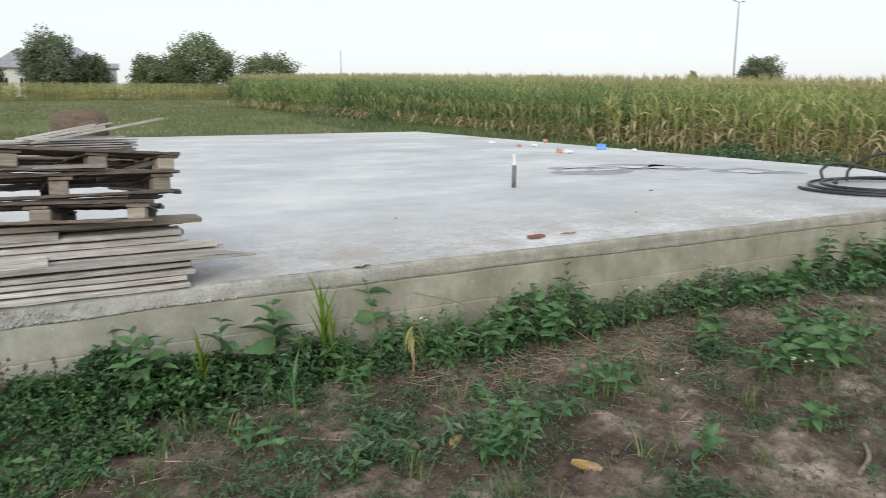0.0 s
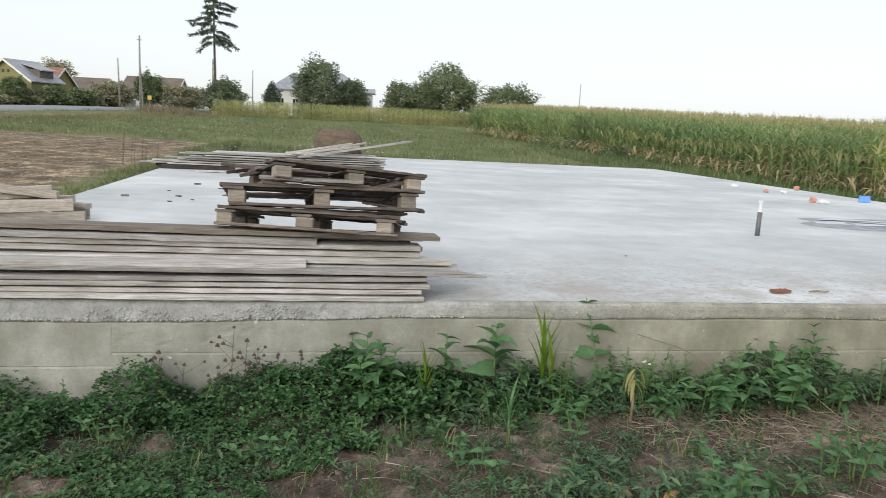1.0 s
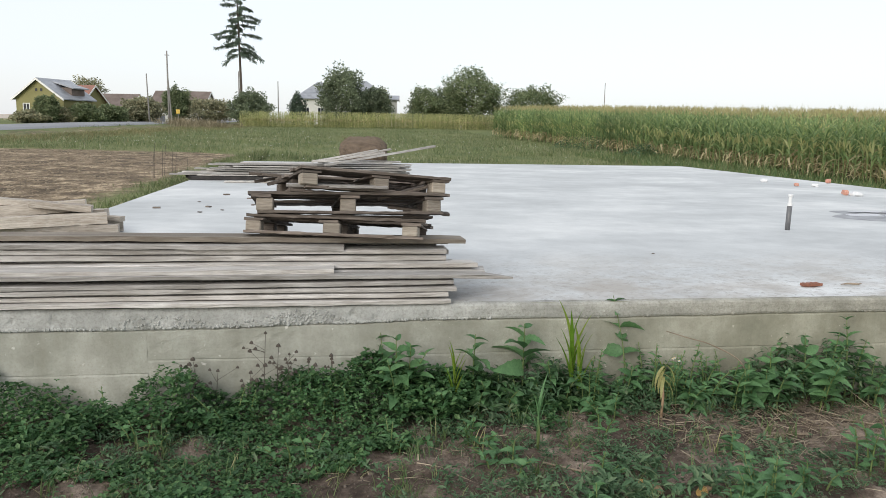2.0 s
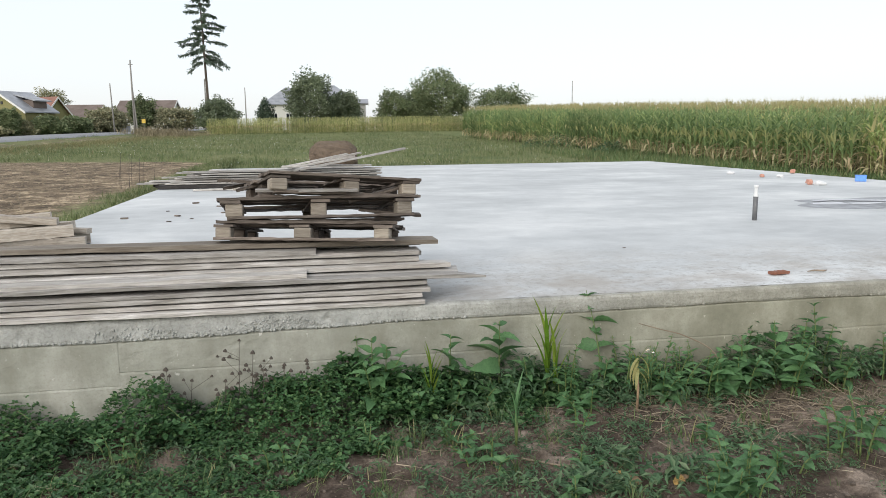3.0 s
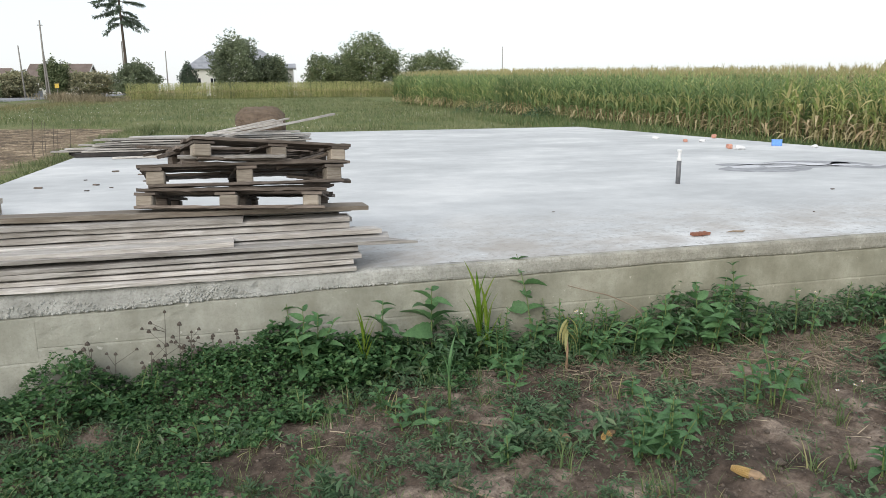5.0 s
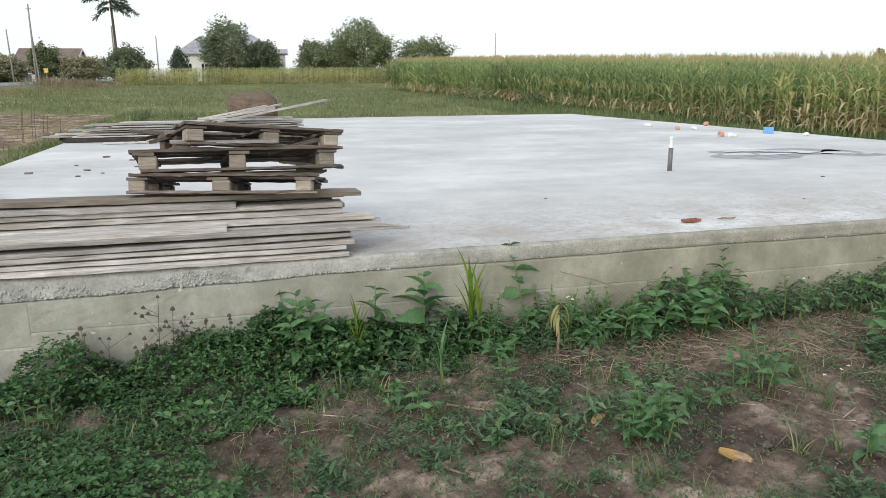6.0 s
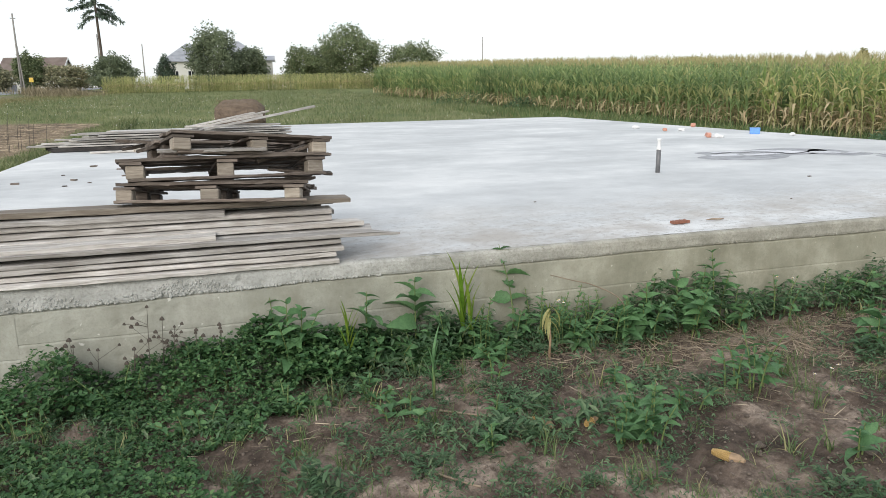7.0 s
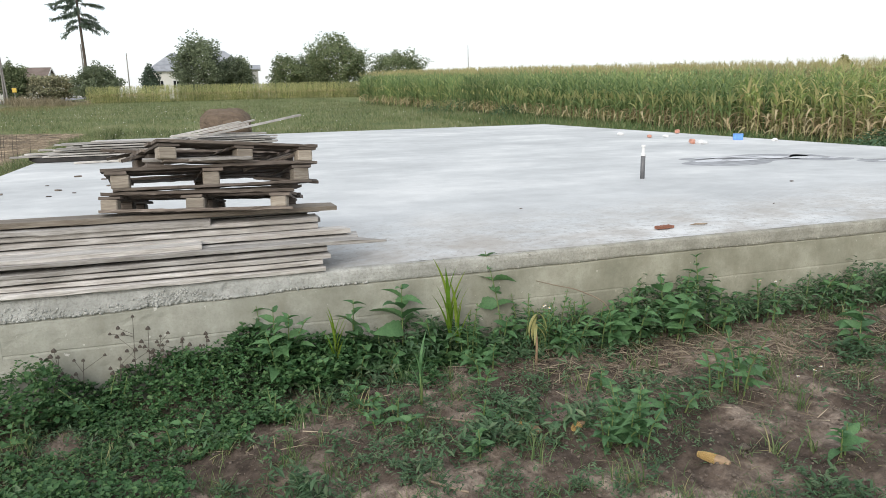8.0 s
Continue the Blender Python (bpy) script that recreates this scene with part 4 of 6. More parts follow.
stain(7.75, 4.6, 1.02, 0.66, 3, [(-0.55, 0.02, 0.3, 0.13, False), (-0.1, -0.12, 0.34, 0.09, False), (0.25, 0.2, 0.5, 0.14, False), (0.1, 0.22, 0.3, 0.06, True), (0.5, -0.08, 0.26, 0.1, False), (-0.2, 0.3, 0.3, 0.08, False)])
stain(8.75, 4.3, 0.5, 0.4, 5, [(-0.1, 0.1, 0.28, 0.12, False), (0.12, -0.1, 0.2, 0.1, False), (0.1, -0.08, 0.1, 0.05, True)])
stain(9.4, 3.3, 0.55, 0.46, 7, [(-0.12, 0.12, 0.3, 0.1, False), (0.14, -0.06, 0.28, 0.13, False), (0.16, -0.05, 0.15, 0.06, True), (-0.2, -0.2, 0.16, 0.07, False)])
solid("stain", tube_arrays(catmull([(9.05, 4.15, 0.0), (9.12, 3.9, 0.0), (9.1, 3.65, 0.0), (9.2, 3.45, 0.0)], 6), 0.004, 6), WET, pose(0, 0, S + 0.001), "dark dried trickle between two puddle stains", "stain", "puddle stains")


def hose():
    h = thing("hose", pose(8.95, 1.1, S + 0.001), "coil of black plastic water pipe lying on concrete", "hose")
    P = []
    for t in np.linspace(0, 2 * np.pi * 3.0, 150):
        k = t / (2 * np.pi)
        rr = 1.03 - 0.11 * k + 0.02 * np.sin(3 * t)
        P.append((rr * np.cos(t + 2.6) * 1.0 + 0.06 * k, rr * np.sin(t + 2.6) * 0.85, 0.02 + 0.012 * k))
    x, y, z = P[-1]
    arc = [(-0.1, 0.72, 0.06), (-0.08, 0.75, 0.17), (0.08, 0.66, 0.24), (0.38, 0.4, 0.18), (0.75, 0.0, 0.07)]
    part("coil", tube_arrays(P, 0.018, 10), RUBBER, h, smooth=True)
    part("loose_end", tube_arrays(catmull(arc, 8), 0.018, 10), RUBBER, h, smooth=True)
    up = [(0.2, 0.6, 0.03), (0.26, 0.62, 0.16), (0.36, 0.5, 0.3), (0.5, 0.3, 0.38), (0.66, 0.1, 0.38), (0.84, -0.1, 0.28), (0.98, -0.2, 0.12), (1.0, -0.2, 0.03)]
    part("raised_loop", tube_arrays(catmull(up, 8), 0.018, 10), RUBBER, h, smooth=True)


hose()


# ---- corn ----
def corn_arrays(h, seed, leaves=19, tassel=True, lower=0.0, dryness=0.12):
    """One corn plant: stalk, arching leaves (the lowest dry), ears and tassel, as arrays by part."""
    r = np.random.default_rng(seed)
    long_leaf = [blade_tpl(5, 0.125, lambda t: (1 - t ** 2.2) * (0.6 + 0.4 * np.minimum(t * 6, 1)) + 0.02, d, 0.18) for d in (0.9, 1.6, 2.4)]
    out = {}
    if lower == 0:
        out["stalk"] = tube_arrays([(0, 0, -0.03), (0.01, 0, h * 0.5), (0.0, 0.015, h * 0.86)], [0.016, 0.012, 0.006], 5)
    green, dry = Soup(), Soup()
    side = r.uniform(0, 6.28)
    for i in range(leaves):
        k = i / (leaves - 1)
        if k < lower:
            continue
        z = h * (0.1 + 0.74 * k)
        yaw = side + (i % 2) * math.pi + r.normal(0, 0.45)
        is_dry = k < dryness + r.uniform(-0.14, 0.2)
        length = h * (0.17 + 0.12 * math.sin(math.pi * (0.15 + 0.75 * k))) * r.uniform(0.8, 1.15) * (1 - 0.55 * max(0.0, k - 0.55) / 0.45)
        soup = dry if is_dry else green
        soup.add(long_leaf[2 if is_dry else int(r.integers(0, 3))], [(0, 0, z)], yaw, r.uniform(0.1, 0.5) if is_dry else r.uniform(0.8, 1.28), r.normal(0, 0.3), length)
    if green.V:
        out["leaves"] = green.arrays()[:2]
    if dry.V:
        out["dry_leaves"] = dry.arrays()[:2]
    if tassel:
        t = Soup()
        sp = blade_tpl(3, 0.075, lambda q: 1 - 0.6 * q, 0.5, 0.1)
        n = 12
        t.add(sp, np.c_[np.zeros((n, 2)), np.linspace(h * 0.86, h * 0.91, n)], r.uniform(0, 6.28, n), r.uniform(0.75, 1.45, n), r.uniform(0, 3, n), r.uniform(0.1, 0.19, n))
        out["tassel"] = t.arrays()[:2]
    if lower == 0:
        e = tube_arrays([(0.015, 0, h * 0.42), (0.05, 0, h * 0.45), (0.085, 0, h * 0.5), (0.1, 0, h * 0.53)], [0.012, 0.026, 0.022, 0.006], 6)
        out["ear"] = moved(e, pose(0, 0, 0, 0, 0, math.degrees(side) + 90))
    return out


CORN_MATS = {"stalk": CORN_STALK, "leaves": CORN_LEAF, "dry_leaves": CORN_DRY, "tassel": TASSEL, "ear": CORN_PALE}
CORN_ORDER = list(CORN_MATS)
GREEN_MATS = {**CORN_MATS, "leaves": CORN_GREEN, "stalk": CORN_GREEN}


def height_at(y):
    """The corn grows taller farther out."""
    return np.clip(0.855 + 0.0062 * np.asarray(y), 0.83, 1.22)


def corn_block(name, pos, yaw, scale, templates, label, mats=None, tall=True):
    """Many corn plants that nobody could count, in one mesh."""
    s = Soup()
    scale = scale * height_at(pos[:, 1]) if tall else scale
    pick = rng.integers(0, len(templates), len(pos))
    for i, tpl in enumerate(templates):
        sel = pick == i
        if not sel.any():
            continue
        for nm, pair in tpl.items():
            s.add(pair, pos[sel], yaw[sel], 0, rng.normal(0, 0.04, sel.sum()), scale[sel], CORN_ORDER.index(nm))
    ob = new(name, s.mesh(name, [(mats or CORN_MATS)[k] for k in CORN_ORDER]))
    return tagged(ob, label, "corn field", kind="stuff")


def corn_field():
    full = [corn_arrays(2.35, 20 + i, dryness=(0.34, 0.2, 0.28, 0.4, 0.25)[i % 5]) for i in range(5)]
    green = [corn_arrays(2.35, 40 + i) for i in range(7)]
    # front row: plants of their own
    made = []
    for i, tpl in enumerate(full + green[:5]):
        p = thing("corn_plant", pose(0, 0, 0), "tall ripening corn plant with dry lower leaves, at the field's edge" if i < 5 else "tall green corn plant at the field's edge", "corn", "front row of corn")
        for nm, pair in tpl.items():
            part(nm, pair, (CORN_MATS if i < 5 else GREEN_MATS)[nm], p)
        made.append(p)
    ys = np.arange(6.0, 30.0, 0.24)
    used = set()
    for i, y in enumerate(ys):
        y = y + rng.normal(0, 0.05)
        x = bound(y) + rng.normal(0, 0.06)
        m = pose(x, y, gzf(x, y), rng.normal(0, 2.5), rng.normal(0, 2.5), rng.uniform(0, 360))
        j = i % 5 + (5 if y > 14 else 0)
        if j not in used:
            used.add(j)
            made[j].matrix_basis = m @ Matrix.Scale(float(height_at(y)), 4)
        else:
            q = copy_thing(made[j], m)
            q.scale = np.array((1, 1, rng.uniform(0.92, 1.06))) * float(height_at(y))
    # rows behind
    P = []
    for row in range(0, 9):
        yy = np.arange(-6, 63, 0.24 if row < 4 else 0.32)
        if row == 0:
            yy = yy[(yy < 6) | (yy > 30)]
        yy = yy + rng.normal(0, 0.06, len(yy))
        P.append(np.stack([bound(yy) + row * 0.62 + rng.normal(0, 0.07, len(yy)), yy], -1))
    P = np.concatenate(P)
    P = np.c_[P, gz(P[:, 0], P[:, 1])]
    ripe = P[:, 1] + rng.normal(0, 3, len(P)) < 15
    for nm, Q, tpls, lab, mats in (("corn_rows", P[ripe], full, "dense rows of ripening corn with dry lower leaves", None), ("green_corn_rows", P[~ripe], green, "dense rows of green corn", GREEN_MATS)):
        corn_block(nm, Q, rng.uniform(0, 6.28, len(Q)), rng.uniform(0.92, 1.04, len(Q)), tpls, lab, mats)
    # farther in, only the upper halves can be seen
    tops = [corn_arrays(2.35, 60 + i, 9, True, 0.5) for i in range(6)]
    n = 9000
    x = 20.5 + 75 * rng.random(n) ** 1.6
    y = rng.uniform(-8, 1, n) + rng.random(n) * 92
    keep = y < 62 + (x - 15) * 0.8
    P = np.c_[x, y, gz(x, y)][keep]
    corn_block("corn_tops", P, rng.uniform(0, 6.28, len(P)), rng.uniform(0.9, 1.08, len(P)), tops, "tasselled tops of a wide corn field")
    # the unseen middle of the field, as one dense canopy
    nx, ny = 120, 130
    X, Y = np.meshgrid(np.linspace(0, 1, nx) ** 1.8 * 600 + 19.6, np.linspace(-120, 420, ny), indexing='ij')
    Z = gz(X, Y) + 1.85 * height_at(Y) + 0.12 * np.sin(X * 3.1 + Y) + rng.normal(0, 0.07, X.shape)
    Z[0] = gz(X[0], Y[0])
    a = (np.arange(nx - 1)[:, None] * ny + np.arange(ny - 1)[None]).ravel()
    keepf = ~(Y.ravel()[a] > 60 + (X.ravel()[a] - 15) * 0.8)
    F = np.stack([a, a + ny, a + ny + 1, a + 1], -1)[keepf]
    me = mesh_np("corn_canopy", np.stack([X, Y, Z], -1).reshape(-1, 3), F, CORN_CANOPY, None, True)
    tagged(new("corn_canopy", me), "far canopy of a wide ripening corn field", "corn field", kind="stuff")
    # shorter corn across the meadow
    n = 1900
    x = rng.uniform(-11.4, 26, n)
    y = 86.5 + rng.random(n) ** 1.5 * 7 - 0.02 * x
    P = np.c_[x, y, gz(x, y)]
    low = [corn_arrays(2.15, 90 + i, 8) for i in range(5)]
    corn_block("far_corn", P, rng.uniform(0, 6.28, n), rng.uniform(0.78, 0.95, n), low, "strip of pale yellowing corn across the meadow", {**CORN_MATS, "leaves": CORN_PALE, "stalk": CORN_PALE, "tassel": CORN_PALE, "dry_leaves": CORN_PALE, "ear": CORN_DRY}, False)


CORN_CANOPY = leafy("corn_canopy", [(0, (0.16, 0.15, 0.06)), (1, (0.22, 0.19, 0.08))], 0.8, 0.1, 0.8)
corn_field()


# ---- meadow grass ----
def scatter_blades(name, x, y, h, mat, label, per=4, lean=0.45, width=1.0):
    s = Soup()
    X, Y, H = (np.repeat(v, per) for v in (x, y, h))
    X = X + rng.normal(0, 0.035, len(X)) * np.clip(H / 0.2, 0.6, 3)
    Y = Y + rng.normal(0, 0.035, len(X)) * np.clip(H / 0.2, 0.6, 3)
    sc = H * rng.uniform(0.6, 1.2, len(X))
    s.add(GBLADE if width == 1.0 else (GBLADE[0] * [1, width, 1], GBLADE[1]), np.c_[X, Y, gz(X, Y) - 0.01], rng.uniform(0, 6.28, len(X)), 1.57 - np.abs(rng.normal(0.15, lean, len(X))), rng.normal(0, 0.4, len(X)), sc)
    return tagged(new(name, s.mesh(name, [mat])), label, "grass", kind="stuff")


def meadow():
    n = 42000
    y = SY1 + 0.1 + 78 * rng.random(n) ** 1.7
    x = -19 + rng.random(n) * 34
    soil = soil_amount(x, y)
    keep = (soil < 0.45) & (x < bound(y) + 0.3)
    x, y = x[keep], y[keep]
    h = 0.1 + 0.12 * rng.random(len(x)) + 0.09 * (np.sin(x * 0.9) * np.sin(y * 0.7) > 0.3)
    scatter_blades("meadow_grass", x, y, h, MEADOW, "rough green meadow grass behind the slab", 3, 0.6, 1.3)
    # taller weeds in patches, some gone to pale seed
    n = 9000
    y = SY1 + 0.6 + 60 * rng.random(n) ** 1.5
    x = -17 + rng.random(n) * 31
    keep = (soil_amount(x, y) < 0.3) & (x < bound(y)) & (soft_noise(x, y * 0.5, 0.35, 5.0) + rng.normal(0, 0.08, n) > 0.5)
    x, y = x[keep], y[keep]
    scatter_blades("meadow_weeds", x, y, rng.uniform(0.16, 0.34, len(x)), WEEDY, "tall mixed weeds standing in meadow patches", 4, 0.5, 1.7)
    # strip between slab and corn, and the slab's other side
    n = 5200
    y = rng.uniform(1, 30, n)
    x = rng.uniform(SX1 + 0.08, 15.9, n)
    scatter_blades("strip_grass", x, y, rng.uniform(0.15, 0.38, n), GRASS, "tall grass between slab and corn field", 4, 0.45, 1.5)
    n = 8000
    y = rng.uniform(1.5, 26, n)
    x = SX0 - 0.06 - np.abs(rng.normal(0, 0.5, n)) * (0.4 + soft_noise(y * 0.0, y, 0.4, 2.0))
    keep = soft_noise(x, y, 0.9, 7.0) > 0.3
    x, y, n = x[keep], y[keep], int(keep.sum())
    scatter_blades("side_grass", x, y, rng.uniform(0.1, 0.36, n) * np.clip(1.15 + (x - SX0) * 0.35, 0.35, 1), MEADOW, "tall grass and weeds along the slab's side", 4, 0.4, 1.4)
    # verge along the road
    n = 5000
    y = rng.uniform(34, 95, n)
    x = road_x(y) + 5.8 + np.abs(rng.normal(0, 2.4, n))
    scatter_blades("verge_grass", x, y, rng.uniform(0.1, 0.3, n), VERGE_GRASS, "dry pale grass along the road", 3, 0.4, 2.5)
    # tall dry reeds beside the road
    n = 900
    y = rng.normal(78, 2.2, n)
    x = rng.normal(-14.6, 1.5, n)
    scatter_blades("dry_reeds", x, y, rng.uniform(0.35, 1.05, n), REED, "tall dry brown reeds by the road", 4, 0.25, 1.2)
    # white flower heads
    n = 240
    y = 19 + 40 * rng.random(n) ** 1.3
    x = np.where(rng.random(n) < 0.5, rng.normal(-5, 3.5, n), rng.uniform(-12, 13, n))
    keep = soil_amount(x, y) < 0.3
    x, y = x[keep], y[keep]
    s = Soup()
    dot = tube_arrays([(0, 0, 0), (0, 0, 0.01), (0, 0, 0.02)], [0.01, 0.014, 0.006], 6)
    s.add(dot, np.c_[x, y, gz(x, y) + rng.uniform(0.16, 0.34, len(x))], rng.uniform(0, 6, len(x)), 0, rng.normal(0, 0.3, len(x)), 1.0)
    tagged(new("meadow_flowers", s.mesh("meadow_flowers", [PETAL])), "scattered small white meadow flowers", "flower", kind="stuff")


WEEDY = leafy("meadow_weed_leaves", [(0, (0.12, 0.17, 0.08)), (0.6, (0.2, 0.25, 0.125)), (0.85, (0.3, 0.32, 0.19)), (1, (0.5, 0.48, 0.38))], 0.65, 0.35, 0.4)
REED = leafy("dry_reed", [(0, (0.2, 0.18, 0.12)), (0.5, (0.3, 0.265, 0.18)), (1, (0.42, 0.36, 0.26))], 0.75, 0.3, 0.4)
VERGE_GRASS = leafy("dry_grass", [(0, (0.17, 0.18, 0.085)), (0.5, (0.25, 0.235, 0.125)), (1, (0.34, 0.3, 0.18))], 0.7, 0.25, 0.3)
meadow()


def field_clods():
    bm = bmesh.new()
    bmesh.ops.create_icosphere(bm, subdivisions=1, radius=1.0)
    V = np.array([v.co[:] for v in bm.verts]) * [1, 1, 0.6]
    F = np.array([[v.index for v in f.verts] for f in bm.faces])
    bm.free()
    n = 9000
    x, y = rng.uniform(-17, -3.5, n), 7 + 24 * rng.random(n)
    keep = soil_amount(x, y) > 0.5
    x, y = x[keep], y[keep]
    s = Soup()
    for k in range(4):
        i = np.arange(len(x)) % 4 == k
        s.add((V * (0.7 + 0.6 * rng.random((len(V), 1))), F), np.c_[x, y, gz(x, y)][i], rng.uniform(0, 6, i.sum()), 0, rng.uniform(-0.5, 0.5, i.sum()), 0.012 + 0.035 * rng.random(i.sum()) ** 2)
    tagged(new("field_clods", s.mesh("field_clods", [FIELD_CLOD])), "dry clods on the ploughed field", "soil", kind="stuff")


field_clods()


def low_bushes():
    """Leafy weeds between the corn and the slab."""
    for i, (x, y, w, h) in enumerate([(13.6, 5.6, 1.3, 0.55), (13.2, 6.9, 1.1, 0.5), (14.3, 8.0, 1.0, 0.6), (13.9, 36, 2.0, 0.9), (14.6, 29.5, 1.0, 0.6), (12.4, 4.2, 0.9, 0.35), (12.2, 9.5, 0.7, 0.3)]):
        s = Soup()
        n = 700
        a, rr = rng.uniform(0, 6.28, n), np.sqrt(rng.random(n))
        z = h * (1 - rr ** 2) * rng.random(n) ** 0.5
        s.add(LEAF_NARROW, np.c_[rr * w * np.cos(a), rr * w * np.sin(a), z], rng.uniform(0, 6.28, n), rng.uniform(-0.3, 0.9, n), rng.normal(0, 0.5, n), rng.uniform(0.1, 0.2, n))
        b = thing("weed_clump", pose(x, y, gzf(x, y)), "low clump of fresh green leafy weeds in grass", "weeds", "weed clumps")
        part("leaves", s.mesh("leaves", [HERB]), None, b)
        st = join(*[tube_arrays([(0, 0, -0.03), (w * 0.3 * math.cos(q), w * 0.3 * math.sin(q), h * 0.6)], [0.012, 0.005], 5) for q in np.linspace(0, 6, 7)])
        part("stems", st, STEM, b)


low_bushes()


# ---- road, hay bale, distance ----
def road():
    ys = np.concatenate([np.linspace(-60, 40, 12), np.linspace(45, 130, 40), np.linspace(150, 900, 10)])
    prof = [(-3.4, -0.1), (-3.2, 0.02), (-1.6, 0.06), (0, 0.08), (1.6, 0.06), (3.2, 0.02), (3.4, -0.1)]
    cx = road_x(ys)
    V = np.array([[(c + dx, y, gzf(c, y) + 0.05 + dz) for dx, dz in prof] for c, y in zip(cx, ys)])
    m = len(prof)
    a = (np.arange(len(ys) - 1)[:, None] * m + np.arange(m - 1)[None]).ravel()
    F = np.stack([a, a + 1, a + m + 1, a + m], -1)
    tagged(new("road", mesh_np("road", V.reshape(-1, 3), F, ROAD, None, True)), "grey asphalt country road", "road", kind="structure")


road()


def hay_bale():
    n, sides = 22, 40
    xs = np.linspace(-0.72, 0.72, n)
    q = np.random.default_rng(4)
    V = []
    for i, x in enumerate(xs):
        k = 1 - 0.42 * max(0, (abs(x) - 0.3) / 0.42) ** 2.4
        a = np.linspace(0, 2 * np.pi, sides, endpoint=False)
        rr = 0.56 * k * (1 + q.normal(0, 0.018, sides))
        V.append(np.stack([np.full(sides, x) + q.normal(0, 0.01, sides), rr * np.cos(a) * 1.06, rr * np.sin(a) * 0.97], -1))
    V = np.concatenate(V + [[[-0.74, 0, 0], [0.74, 0, 0]]])
    F = []
    for i in range(n - 1):
        for j in range(sides):
            a, b = i * sides + j, i * sides + (j + 1) % sides
            F += [(a, b, b + sides), (a, b + sides, a + sides)]
    for j in range(sides):
        F += [(n * sides, (j + 1) % sides, j), (n * sides + 1, (n - 1) * sides + j, (n - 1) * sides + (j + 1) % sides)]
    b = thing("hay_bale", pose(1.1, 19.3, gzf(1.1, 19.3) - 0.03, 0, 0, -6), "old brown round hay bale lying on grass", "hay bale")
    part("bale", (V + [0, 0, 0.5], np.array(F)), HAY, b)
    s = Soup()
    n = 1500
    a = rng.uniform(0, 6.28, n)
    x = rng.uniform(-0.68, 0.68, n)
    s.add(GBLADE, np.c_[x, 0.57 * np.cos(a), 0.5 + 0.53 * np.sin(a)], rng.uniform(0, 6.28, n), rng.normal(0, 0.6, n), 0, rng.uniform(0.06, 0.16, n))
    part("straw", s.mesh("straw", [STRAW_DARK]), None, b, "loose brown straws")


STRAW_DARK = leafy("brown_straw", [(0, (0.12, 0.08, 0.05)), (1, (0.24, 0.17, 0.1))], 0.8, 0.1, 3)
hay_bale()


def at_dist(dirx, d):
    """The place at that distance in the direction whose x is dirx at 100 m."""
    dy = math.sqrt(100 ** 2 - dirx ** 2)
    x, y = 0.37 + dirx * d / 100, -4.19 + dy * d / 100
    return x, y, gzf(x, y)


def tree(dirx, d, h, w, mat, label, trunk=0.25, n=3400, leaf=0.3, seed=1, low=0.15, shape=0.5, category="tree", name="tree", lobes=9):
    """A tapered trunk with limbs, and a crown of many small leaves in uneven clumps."""
    q = np.random.default_rng(seed)
    n, leaf, h = int(n * 3.6), leaf * 0.66, h * 0.95
    x, y, z = at_dist(dirx, d)
    t = thing(name, pose(x, y, z, 0, 0, q.uniform(0, 360)), label, category)
    tr = 0.035 * h * (0.7 + trunk)
    limbs = [tube_arrays([(0, 0, -0.2), (0.03 * h, 0, h * 0.35), (0, 0.03 * h, h * 0.8)], [tr * 0.6, tr * 0.42, tr * 0.08], 7)]
    C = []
    for i in range(lobes):
        k = (i + 0.5) / lobes
        zz = h * (low + (0.93 - low) * k)
        rad = w / 2 * (math.sin(math.pi * min(1, 0.18 + 0.8 * k)) ** shape)
        a = i * 2.4 + q.uniform(-0.5, 0.5)
        c = np.array([rad * 0.62 * math.cos(a), rad * 0.62 * math.sin(a), zz])
        C.append((c, rad * q.uniform(0.5, 0.75)))
        limbs.append(tube_arrays([(0, 0, zz * 0.55), tuple(c * [0.5, 0.5, 0.82]), tuple(c)], [tr * 0.25, tr * 0.14, tr * 0.04], 5))
    part("trunk", join(*limbs), BARK, t)
    s = Soup()
    zc, hz = h * (low + 1) / 2, h * (1 - low) / 2
    dv = q.normal(0, 1, (n, 3))
    dv /= np.linalg.norm(dv, axis=1)[:, None]
    off = Vector((seed * 3.7, 1.1, 0))
    lump = np.array([1 + 0.46 * noise.noise(Vector(d) * 1.6 + off) + 0.36 * noise.noise(Vector(d) * 3.8 + off) + 0.17 * noise.noise(Vector(d) * 8.5 + off) for d in dv])
    P = dv * (lump * (0.5 + 0.5 * q.random(n) ** 0.55))[:, None] * [w / 2, w / 2, hz * 0.98]
    P[:, :2] *= (1 + 0.16 * np.clip(-dv[:, 2], 0, 1))[:, None]
    P[:, 2] = np.maximum(P[:, 2] + zc, 0.04 * h)
    s.add(CARD, P, q.uniform(0, 6.28, n), q.uniform(-0.8, 0.9, n), q.normal(0, 0.8, n), leaf * q.uniform(0.5, 1.25, n))
    part("crown", s.mesh("crown", [mat]), None, t)
    return t


